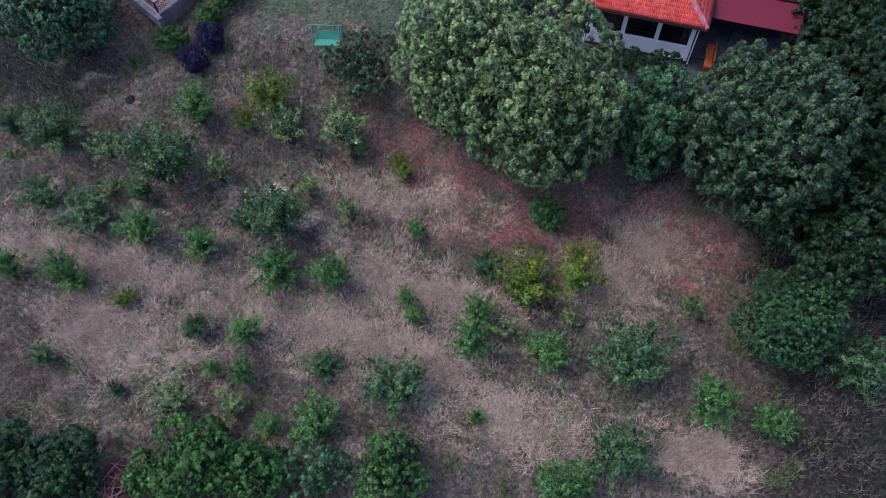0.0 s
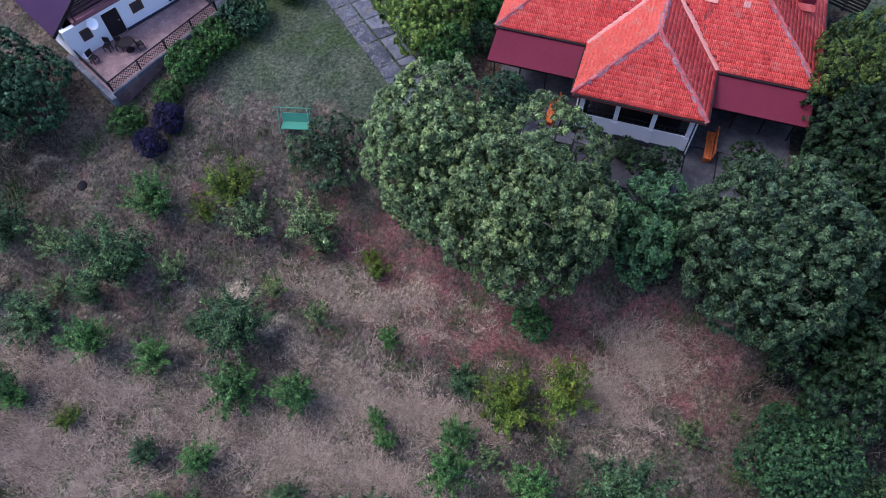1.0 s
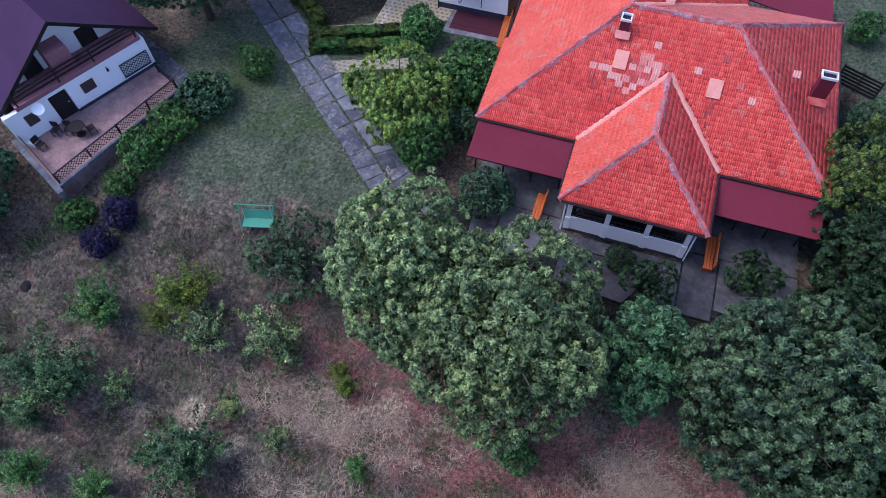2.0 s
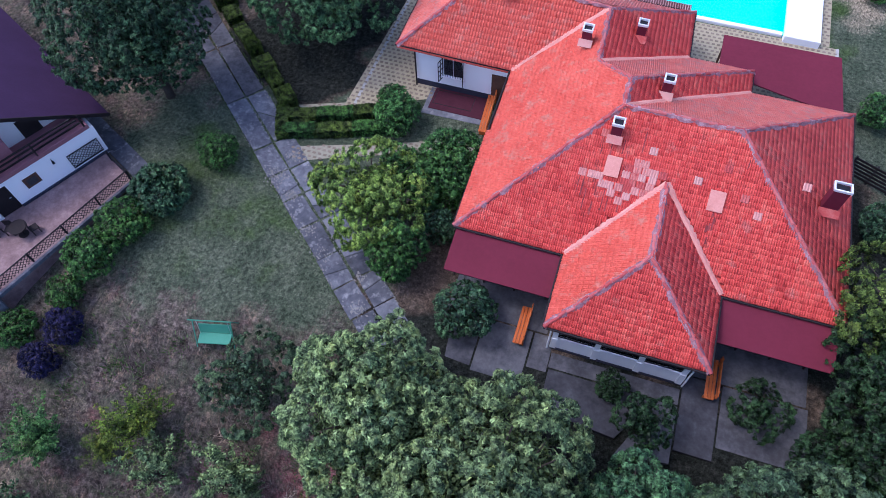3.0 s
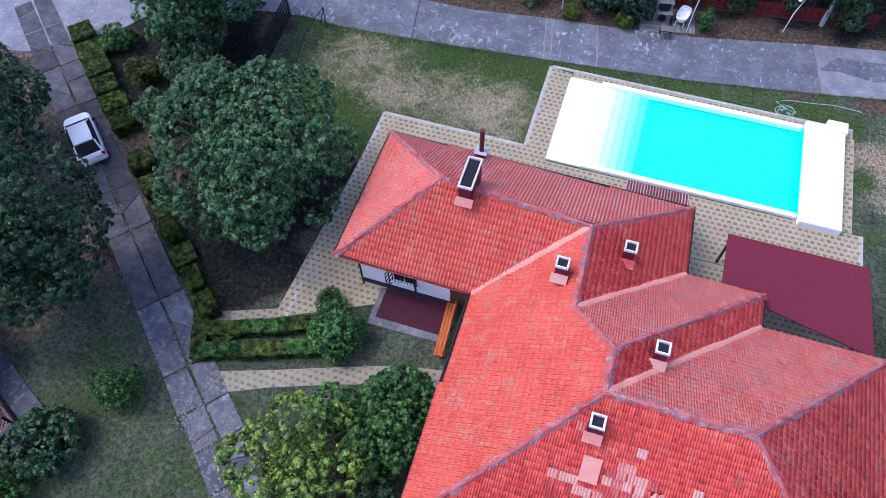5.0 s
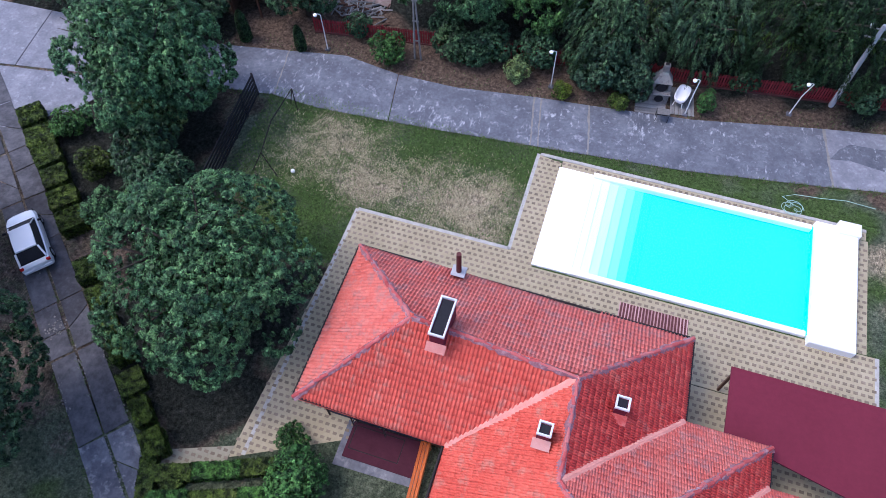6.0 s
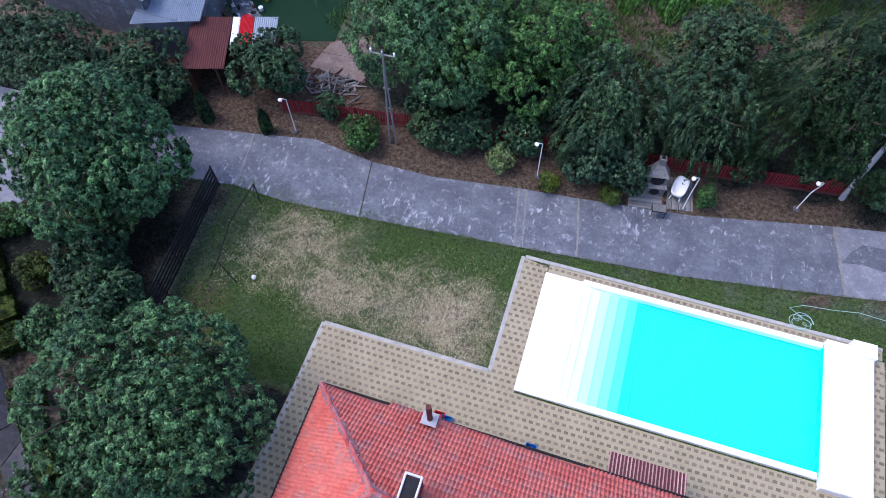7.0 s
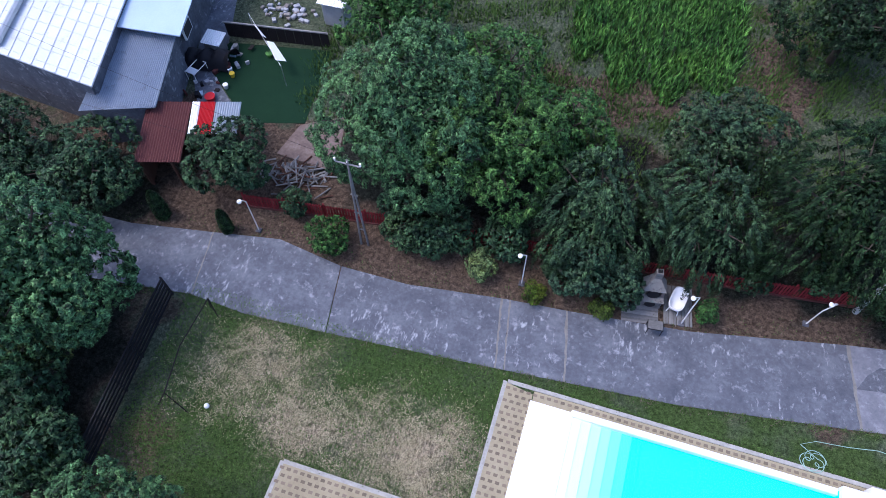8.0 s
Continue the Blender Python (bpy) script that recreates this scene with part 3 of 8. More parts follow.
# swathes of flattened pale grass in the meadow: centre and half-axes
SWATHES = [(-26.8, 13.3, 4.2, 1.1), (-19.4, 13.9, 5.0, 1.2), (-12.3, 13.7, 4.0, 1.9), (-11.3, 17.5, 3.1, 1.6), (-8.2, 13.7, 2.6, 1.0), (-23.7, 9.1, 3.1, 2.0), (-1.6, 11.6, 3.5, 1.4),
           (3.1, 24.6, 1.6, 1.1), (-13.4, 23.1, 4.4, 1.5), (8.1, 12.8, 1.6, 0.9), (-33.8, 13.3, 3.3, 1.0), (-27.9, 9.6, 2.3, 1.4), (1.3, 21.4, 2.1, 1.3), (-6.7, 17.7, 2.0, 0.8)]


def build_ground():
    def axis(lo, hi, step, far):
        mid = np.arange(lo, hi + step / 2, step)
        out = np.array([4, 10, 25, 60, 150, 400, 1000, far])
        return np.concatenate([lo - out[::-1], mid, hi + out])
    xs, ys = axis(-62, 40, 0.5, 2500), axis(-20, 125, 0.5, 2500)
    X, Y = np.meshgrid(xs, ys)
    Z = level(X, Y)
    # a hollow for the pool
    Z = np.where((X > -9) & (X < 7.5) & (Y > 62.1) & (Y < 69), -2.4, Z)
    lumps = 0.10 * np.sin(X * 1.3 + 2 * np.sin(Y * 0.7)) * np.sin(Y * 1.1 + X * 0.4) + 0.07 * np.sin(X * 2.9 + Y) * np.sin(Y * 2.3 - X)
    Z = Z + np.where(Y < 31, lumps, 0)
    n, k = len(xs), len(ys)
    i = np.arange((k - 1) * n).reshape(k - 1, n)[:, :-1].ravel()
    F = np.stack([i, i + 1, i + 1 + n, i + n], 1)
    me = bpy.data.meshes.new("ground")
    me.from_pydata(np.stack([X, Y, Z], -1).reshape(-1, 3).tolist(), [], F.tolist())
    X, Y = X + 0.7 * np.sin(Y * 1.7 + X * 0.6) + 0.5 * np.sin(X * 2.3 - Y * 1.1), Y + 0.7 * np.sin(X * 1.5 - Y * 0.7) + 0.4 * np.sin(Y * 2.6 + X)
    lawn = np.maximum.reduce([0.82 * inside(X, Y, -31, -15, 33.5, 46, 3), inside(X, Y, -31, 9, 58, 72.5), inside(X, Y, -26, -9, 44, 62), inside(X, Y, 8, 30, 45, 72), 0.8 * inside(X, Y, -60, 30, 82, 130, 2)])
    straw = np.maximum.reduce([1.0 * spot(X, Y, -13.2, 64.4, 2.6, 2.6), 0.9 * spot(X, Y, -18.9, 64.6, 3.8, 1.7), 0.8 * spot(X, Y, -22.2, 67.2, 2.6, 1.6), 0.5 * spot(X, Y, -15, 66.4, 4.0, 1.0), 0.5 * spot(X, Y, -24.5, 66, 2.2), spot(X, Y, 10.5, 67, 2.0),
                               *[1.05 * spot(X, Y, cx, cy, r, ry) for cx, cy, r, ry in SWATHES]])
    band = np.exp(-(((Y + 0.05 * X + 0.5 * np.sin(X * 0.31)) % 4.3) - 2.1) ** 2 / 0.3) * (0.6 + 0.6 * np.sin(X * 0.47 + Y) * np.sin(X * 0.19 + 2)) * (Y < 27) * (Y > 3) * (X < 7) * (X > -48)
    straw = np.maximum(straw * np.where(Y < 27, 0.8 + 0.35 * band, 1), 0.6 * band)
    soil = np.maximum.reduce([inside(X, Y, -40, 30, 72.5, 82, 1.5), 0.3 * inside(X, Y, -34, -24, 53, 63, 1.5), 0.6 * inside(X, Y, -12, 8, 31.5, 40, 1.0), 1.4 * spot(X, Y, -8.5, 90, 4, 1.6), 1.4 * spot(X, Y, 1.4, 95, 1.6, 5), 0.2 * inside(X, Y, -29, -23, 50, 57, 2)])
    red = np.maximum(1.25 * spot(X, Y, -9.5, 25, 6, 3.0), 1.0 * spot(X, Y, 2, 24.5, 6, 2.6)) * (Y < 31) + 0.3 * inside(X, Y, -30, -19, 35, 44, 2) + 0.48 * inside(X, Y, -27, 9, 58, 72.5)
    # dark soil, with the shade under trees and thickets put into its colour
    ground_shade = np.maximum.reduce([inside(X, Y, -13.0, 18, 28.5, 36, 2.0), inside(X, Y, 8.8, 20, 24, 50, 1.5), 0.75 * inside(X, Y, -30, -19.8, 47.8, 58.5, 1.2), 0.6 * inside(X, Y, -40, -29, 57, 69, 1.5),
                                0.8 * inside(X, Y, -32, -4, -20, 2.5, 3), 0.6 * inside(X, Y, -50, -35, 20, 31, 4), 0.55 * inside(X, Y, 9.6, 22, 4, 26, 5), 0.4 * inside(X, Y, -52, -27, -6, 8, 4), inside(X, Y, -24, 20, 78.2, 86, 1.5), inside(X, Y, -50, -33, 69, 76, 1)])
    soil, red, lawn, straw = np.maximum(soil, ground_shade), np.where(ground_shade > 0.3, -ground_shade, red), lawn * (1 - ground_shade), straw * (1 - ground_shade)
    at = me.attributes.new("cover", "FLOAT_COLOR", "POINT")
    at.data.foreach_set("color", np.stack([lawn, straw, soil, red], -1).astype(np.float32).ravel())
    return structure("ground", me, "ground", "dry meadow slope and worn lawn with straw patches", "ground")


build_ground()

# ---- paving, road, driveway ----
ROAD_X = [-60, -33.4, -28.3, -24.7, -20.5, -16.9, -11.3, -7.9, -2.0, 6.1, 14, 40]
ROAD_LOW = [64.5, 68.6, 69.3, 69.1, 69.35, 69.6, 70.1, 70.4, 70.9, 72.2, 73.6, 78]
ROAD_UP = [71.5, 72.4, 73.2, 73.9, 73.3, 73.3, 74.0, 74.3, 75.0, 76.6, 78.0, 83]


def build_road():
    road = root("road", (-10, 72, 0), "worn bluish grey concrete road with pale patches", "road", kind="structure")
    cuts = [-60, -46, -37, -28.2, -20.4, -11.45, -11.0, -7.95, 6.1, 16, 40]
    for a, b in zip(cuts, cuts[1:]):
        xs = [a + 0.03] + [x for x in ROAD_X if a + 0.3 < x < b - 0.3] + [b - 0.03]
        low, up = np.interp(xs, ROAD_X, ROAD_LOW), np.interp(xs, ROAD_X, ROAD_UP)
        # cross joints lean a little
        lean = [0.35 * (i in (0, len(xs) - 1)) for i in range(len(xs))]
        outline = [(x + l, y) for x, y, l in zip(xs, low, lean)] + [(x - l, y) for x, y, l in list(zip(xs, up, lean))[::-1]]
        part("slab", Geo().slab(outline, -0.1, 0.035), "apron" if b < -36 or a > 6 else "concrete", road, world=True)
    for c, w in ((-28.2, 0.1), (-11.45, 0.14), (-11.0, 0.12), (-7.95, 0.16), (6.1, 0.18)):
        g, side = Geo(), []
        rng = random.Random(int(c * 10))
        for i in range(13):
            t = i / 12
            y = float(np.interp(c, ROAD_X, ROAD_LOW)) * (1 - t) + float(np.interp(c, ROAD_X, ROAD_UP)) * t
            side.append((c + 0.35 - 0.7 * t + rng.uniform(-.03, .03), y, w * rng.uniform(0.5, 1.1)))
        g.put([(x + d * k, y, z) for x, y, d in side for k, z in ((-0.5, 0.037), (0.5, 0.037), (0.5, 0.0), (-0.5, 0.0))], [(4 * i + a, 4 * i + b, 4 * i + 4 + b, 4 * i + 4 + a) for i in range(12) for a, b in ((0, 1), (1, 2), (3, 0))])
        part("joint", g, "joint", road, "pale crumbling joint filler", world=True)
    part("patch", Geo().slab([(6.2, 74.3), (7.4, 74.5), (9.6, 74.2), (13, 75.4), (13.2, 76.6), (9.0, 75.9), (7.3, 75.8), (6.7, 75.2)], 0.0, 0.039), "concrete", road, "darker mended concrete", world=True)
    return road


build_road()


def along(s, n):
    """A place on the driveway: s metres along it, n across."""
    return (s * 0.752 + n * 0.66, s * -0.66 + n * 0.752)


def build_driveway():
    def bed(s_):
        # tree shade over the upper driveway is put into the slab colour
        return "shaded_slab" if s_ < -47.5 else "slab"

    drive = root("driveway", (-26, 46, 0), "driveway of cracked grey concrete slabs with grassy joints", "driveway", kind="structure")
    rng = random.Random(5)
    s, k = -31.0, 0
    while s > -76:
        step = rng.uniform(2.0, 2.35) if s > -46 else rng.uniform(3.2, 5.2)
        for n0, n1 in ((16.4, 17.72), (17.76, 19.05)):
            e = [rng.uniform(-0.05, 0.05) for _ in range(8)]
            g = 0.055
            c = [along(s - step + g + e[0], n0 + g + e[1]), along(s - g + e[2], n0 + g + e[3]), along(s - g + e[4], n1 - g + e[5]), along(s - step + g + e[6], n1 - g + e[7])]
            top = 0.03 + rng.uniform(0, 0.025)
            if rng.random() < 0.55:
                # cracked across
                u, v = rng.uniform(0.25, 0.75), rng.uniform(0.25, 0.75)
                mid = lambda a, b, t: (a[0] + (b[0] - a[0]) * t, a[1] + (b[1] - a[1]) * t)
                p1, q1, p2, q2 = mid(c[0], c[1], u), mid(c[3], c[2], v), mid(c[0], c[1], u + 0.018), mid(c[3], c[2], v + 0.018)
                part("slab", Geo().slab([c[0], p1, q1, c[3]], -0.1, top), bed(s), drive, world=True)
                part("slab", Geo().slab([p2, c[1], c[2], q2], -0.1, top - 0.012), bed(s), drive, world=True)
            else:
                part("slab", Geo().slab(c, -0.1, top), bed(s), drive, world=True)
        s -= step
    # crumbled pale edges: small chips that lie along the joints and over the scaled slabs
    chips = []
    for s_ in np.arange(-56, -31, 0.07):
        for n_, share_ in ((16.5, 0.6), (17.74, 0.4), (18.98, 0.4)):
            if rng.random() < share_ * (0.5 + 0.5 * math.sin(s_ * 1.1 + n_)):
                chips.append((s_ + rng.uniform(-.05, .05), n_ + rng.gauss(0, 0.06), rng.uniform(0.018, 0.05)))
    for s_, n_, r_, k in ((-37.6, 16.9, 0.5, 20), (-42.6, 18.5, 0.35, 40), (-43.9, 16.95, 0.75, 70), (-44.6, 18.2, 0.4, 25), (-42.0, 17.0, 0.5, 40), (-33.6, 17.0, 0.5, 45), (-35.2, 18.0, 0.3, 18), (-39.4, 16.8, 0.5, 30), (-57.5, 17.2, 0.5, 22), (-62, 17.6, 0.6, 26)):
        for _ in range(2 * k):
            chips.append((s_ + rng.gauss(0, r_ * 0.55), n_ + rng.gauss(0, r_ * 0.45), rng.uniform(0.015, 0.055)))
    g = Geo()
    for s_, n_, r_ in chips:
        a0 = rng.uniform(0, 6)
        ring_ = [along(s_ + r_ * rng.uniform(0.5, 1.2) * math.cos(a0 + k * 1.257) * 1.4, n_ + r_ * rng.uniform(0.5, 1.2) * math.sin(a0 + k * 1.257)) for k in range(5)]
        g.slab(ring_, 0.0, 0.06 + rng.uniform(0, 0.012))
    part("chip_field", g, "joint", drive, "pale crumbled concrete chips", world=True, kind="stuff")
    plaza = [(-62, 58), (-44.5, 60.6), (-42.0, 62.6), (-39.6, 64.3), (-37.6, 67.6), (-62, 64.1)]
    part("apron", Geo().slab(plaza, -0.1, 0.03), "apron", drive, "pale stained concrete apron", world=True)
    return drive


build_driveway()


def build_paving():
    paving = root("pavement", (-8, 60, 0), "sand-coloured block paving with a regular brown paver pattern", "pavement", kind="structure")
    areas = [[(-20.1, 47.6), (-14.8, 50.2), (-14.9, 51.2), (-16.3, 51.2), (-16.3, 57.8), (8.8, 57.8), (8.8, 61.9), (-8.95, 61.9), (-8.95, 69.3), (-10.36, 69.55), (-10.36, 62.57), (-19.4, 62.57)],
             [(8.8, 50), (8.8, 57.75), (1.0, 57.75), (-1.2, 57.75), (-1.2, 54.0), (3, 54), (3, 52)],
             [(-8.9, 69.0), (8.3, 69.0), (8.3, 69.5), (-8.9, 69.5)], [(7.85, 61.95), (8.4, 61.95), (8.4, 68.95), (7.85, 68.95)],
             [(-24.0, 46.1), (-20.5, 46.9), (-20.15, 47.6), (-20.0, 48.2), (-23.4, 46.9)],
             [(-21.3, 42.9), (-18.6, 44.1), (-15.6, 45.2), (-12.6, 46.2), (-10.2, 46.7), (-10.3, 47.6), (-12.9, 47.1), (-15.9, 46.05), (-18.9, 44.95), (-21.9, 43.9)]]
    for i, a in enumerate(areas):
        part("paving_bed", Geo().slab(a, -0.1, 0.03), "path_paver" if i > 3 else "paver", paving, world=True)

    def covered(x, y, a):
        n, hit = len(a), False
        for i in range(n):
            (x1, y1), (x2, y2) = a[i], a[(i + 1) % n]
            if (y1 > y) != (y2 > y) and x < (x2 - x1) * (y - y1) / (y2 - y1) + x1:
                hit = not hit
        return hit
    one = Geo().box((0, 0, 0.012), (0.20, 0.14, 0.04)).mesh("paver")
    one.materials.append(M["paver_dark"])
    rest, count = Geo(), 0
    for j in range(82):
        for i in range(98):
            x, y = -24 + i * 0.345 + (0.172 if j % 2 else 0), 42.9 + j * 0.33
            if not any(covered(x + dx, y + dy, a) for a in areas for dx, dy in ((0, 0),)) or (x > -16.5 and y < 58.2 and x < -1 and y > 51):
                continue
            if -19.5 < x < -8 and 58.6 < y < 70 and count < 300:
                ob = new("paver", one)
                ob.parent, ob.location = paving, Vector((x, y, 0.02)) - paving.location
                count += 1
            else:
                rest.box((x, y, 0.032), (0.20, 0.14, 0.04))
    part("paver_field", rest, "paver_dark", paving, world=True, kind="stuff")
    # kerb along the lawn edge
    for p, q in (((-19.5, 47.9), (-19.45, 62.65)), ((-19.4, 62.65), (-10.45, 62.65)), ((-10.42, 62.6), (-10.42, 69.6)), ((8.9, 50), (8.9, 61.9)), ((-10.3, 69.62), (8.3, 69.62))):
        part("kerb", Geo().beam((*p, 0.0), (*q, 0.0), 0.2, 0.10), "kerb", paving, world=True)
    return paving


# ---- the main house ----
E, SL = 3.4, 0.6          # eave height and roof slope
V = dict(FL=(-10.15, 39.4, E), FR=(8.55, 39.4, E), BR=(8.55, 52.75, E), V1=(-3.6, 45.95, 7.35), RR=(1.95, 46.0, 7.35),
         V7=(3.05, 52.75, E), V6=(3.05, 54.5, E), V8=(-3.6, 47.85, 7.32), V3=(-5.43, 49.7, 6.25), V4=(-0.6, 54.5, E), V5=(-0.75, 58.5, E), V2=(-5.6, 53.9, 6.25),
         AF=(-10.2, 50.35, 3.55), AFL=(-17.2, 50.35, 3.65), ABL=(-17.2, 58.5, 3.65), AR=(-12.9, 54.4, 6.4),
         PL=(-4.55, 35.4, E), PR=(2.95, 35.4, E), PVL=(-4.55, 39.4, E), PVR=(2.95, 39.4, E), PH=(-0.75, 39.0, 5.72), PA=(-0.75, 43.2, 5.72))


RIDGES = (("FL", "V1"), ("FR", "RR"), ("BR", "RR"), ("V1", "RR"), ("V1", "V8"), ("V8", "V6"), ("V8", "V3"), ("V3", "V2"), ("V5", "V2"), ("AFL", "AR"), ("ABL", "AR"), ("AR", "V2"), ("PL", "PH"), ("PR", "PH"), ("PH", "PA"))


def tiles(corners, keep=None, seed=1, w=0.22, h=0.285, single=False, depth=1.0):
    """Double-roll (or deeper single-roll) clay tiles laid in courses over one roof slope."""
    P = np.array([V[c] if isinstance(c, str) else c for c in corners], float)
    c0 = P.mean(0)
    nrm = np.linalg.svd(P - c0)[2][2]
    nrm = nrm if nrm[2] > 0 else -nrm
    u = np.cross((0, 0, 1.0), nrm)
    u /= np.linalg.norm(u)
    v = np.cross(nrm, u)
    q = np.stack([(P - c0) @ u, (P - c0) @ v], 1)
    rng = np.random.default_rng(seed)
    a = np.arange(q[:, 0].min(), q[:, 0].max() + w, w)
    b = np.arange(q[:, 1].min(), q[:, 1].max(), h)
    A, B = np.meshgrid(a, b)
    A, B = A.ravel(), B.ravel()
    hit = np.zeros(len(A), bool)
    for i in range(len(q)):
        (x1, y1), (x2, y2) = q[i], q[(i + 1) % len(q)]
        cond = (y1 > B + h / 2) != (y2 > B + h / 2)
        if abs(y2 - y1) > 1e-9:
            hit ^= cond & (A < (x2 - x1) * (B + h / 2 - y1) / (y2 - y1) + x1)
    A, B = A[hit], B[hit]
    base = c0 + A[:, None] * u + B[:, None] * v
    if keep is not None:
        ok = keep(base[:, 0], base[:, 1])
        A, B, base = A[ok], B[ok], base[ok]
    n = len(A)
    prof = np.array([(-0.5, -0.006), (-0.40, 0.034), (-0.25, 0.044), (-0.1, 0.034), (0.0, -0.006), (0.1, 0.034), (0.25, 0.044), (0.40, 0.034), (0.5, -0.006)])
    if single:
        prof = np.array([(-0.5, 0.0), (-0.22, 0.004), (-0.12, 0.034), (0.07, 0.046), (0.24, 0.034), (0.36, 0.004), (0.5, 0.0)])
    prof[:, 1] *= depth
    lift = rng.normal(0, 0.0006 if single else 0.004, n)
    lip = 0.0 if single else 0.003
    k = len(prof)
    pts = np.zeros((n, 3 * k, 3))
    for r, (dv, dz) in enumerate(((0.0, -0.004), (0.0, lip), (h + 0.02, 0.001))):
        for i, (px, pz) in enumerate(prof):
            z = dz + (pz if r else 0.0) + lift
            pts[:, r * k + i] = base + px * w * u + (dv + rng.normal(0, 0.003 if single else 0.008, n))[:, None] * v + z[:, None] * nrm
    fq = np.array([(r * k + i, r * k + i + 1, (r + 1) * k + i + 1, (r + 1) * k + i) for r in (0, 1) for i in range(k - 1)])
    F = (fq[None] + (np.arange(n) * 3 * k)[:, None, None]).reshape(-1, 4)
    return pts.reshape(-1, 3), F


def tile_mesh(name, pts, F, shift):
    me = bpy.data.meshes.new(name)
    pts = pts - np.array(shift)
    me.vertices.add(len(pts))
    me.vertices.foreach_set("co", pts.astype(np.float32).ravel())
    me.loops.add(F.size)
    me.loops.foreach_set("vertex_index", F.astype(np.int32).ravel())
    me.polygons.add(len(F))
    me.polygons.foreach_set("loop_start", np.arange(0, F.size, 4, dtype=np.int32))
    me.update(calc_edges=True)
    return me


def window(house, c, w, h, facing, bars=True, shutters=False, behind="shade"):
    """A framed window in a wall; facing is the outward direction in the plan."""
    fx, fy = facing
    tx, ty = -fy, fx
    wn_ = part("window", Geo().box((c[0] - fx * 0.02, c[1] - fy * 0.02, c[2]), (w if tx else 0.06, w if ty else 0.06, h)), behind, house, world=True)

    def bar(a, b, z0, z1, out=0.04, mat_="white", name="frame", depth=0.06):
        s = (abs(b - a) * abs(tx) + depth * abs(fx), abs(b - a) * abs(ty) + depth * abs(fy), z1 - z0)
        m = (a + b) / 2
        part(name, Geo().box((c[0] + tx * m + fx * out, c[1] + ty * m + fy * out, (z0 + z1) / 2), s, bevel=0.008), mat_, wn_, world=True)
    for a, b, z0, z1 in ((-w / 2, w / 2, c[2] + h / 2 - 0.07, c[2] + h / 2), (-w / 2, w / 2, c[2] - h / 2, c[2] - h / 2 + 0.07),
                         (-w / 2, -w / 2 + 0.07, c[2] - h / 2, c[2] + h / 2), (w / 2 - 0.07, w / 2, c[2] - h / 2, c[2] + h / 2), (-0.03, 0.03, c[2] - h / 2, c[2] + h / 2)):
        bar(a, b, z0, z1)
    bar(-w / 2 - 0.08, w / 2 + 0.08, c[2] - h / 2 - 0.06, c[2] - h / 2, 0.1, "white", "sill", 0.16)
    pane = part("pane", Geo().box((c[0] + fx * 0.035, c[1] + fy * 0.035, c[2]), ((w - 0.14) if tx else 0.01, (w - 0.14) if ty else 0.01, h - 0.14)), "glass", wn_, world=True)
    pane.visible_shadow = False
    if bars:
        n = max(3, round(w / 0.17))
        for i in range(1, n):
            m = -w / 2 + w * i / n
            bar(m - 0.012, m + 0.012, c[2] - h / 2, c[2] + h / 2, 0.13, "black", "bar", 0.024)
        bar(-w / 2, w / 2, c[2] - 0.012, c[2] + 0.012, 0.13, "black", "bar", 0.024)
    if shutters:
        for side in (-1, 1):
            g = Geo()
            e = Vector((c[0] + tx * side * w / 2 + fx * 0.1, c[1] + ty * side * w / 2 + fy * 0.1, 0))
            o = e + Vector((fx, fy, 0)) * 0.5 + Vector((tx, ty, 0)) * side * 0.12
            for z in np.linspace(c[2] - h / 2 - 0.1, c[2] + h / 2, 5):
                g.beam((e.x, e.y, z), (o.x, o.y, z), 0.03, 0.05)
            for q in (e, (e + o) / 2, o):
                g.beam((q.x, q.y, c[2] - h / 2 - 0.1), (q.x, q.y, c[2] + h / 2), 0.04, 0.04)
            part("shutter", g, "dark", wn_, "dark open barred shutter", world=True)
    return wn_


def chimney(house, x, y, top, w, d, drop=1.4, cap_w=0.05):
    c = part("chimney", Geo().box((x, y, top - drop / 2), (w, d, drop), bevel=0.02), "maroon", house, "maroon chimney with a white rim", world=True)
    for dx, dy, sx, sy in ((0, d / 2, w + 0.08, cap_w * 1.6), (0, -d / 2, w + 0.08, cap_w * 1.6), (w / 2, 0, cap_w * 1.6, d - 0.02), (-w / 2, 0, cap_w * 1.6, d - 0.02)):
        part("rim", Geo().box((x + dx, y + dy, top + 0.05), (sx, sy, 0.16), bevel=0.015), "pale_metal", c, world=True)
    part("flue", Geo().box((x, y, top + 0.008), (w - 0.14, d - 0.14, 0.02)), "black", c, world=True)
    part("flashing", Geo().sheet([(x - w / 2 - 0.12, y - d / 2 - 0.36, top - drop + 0.54), (x + w / 2 + 0.12, y - d / 2 - 0.36, top - drop + 0.54), (x + w / 2 + 0.12, y - d / 2, top - drop + 0.76), (x - w / 2 - 0.12, y - d / 2, top - drop + 0.76)], 0.03), "pale_tile", c, world=True)
    return c


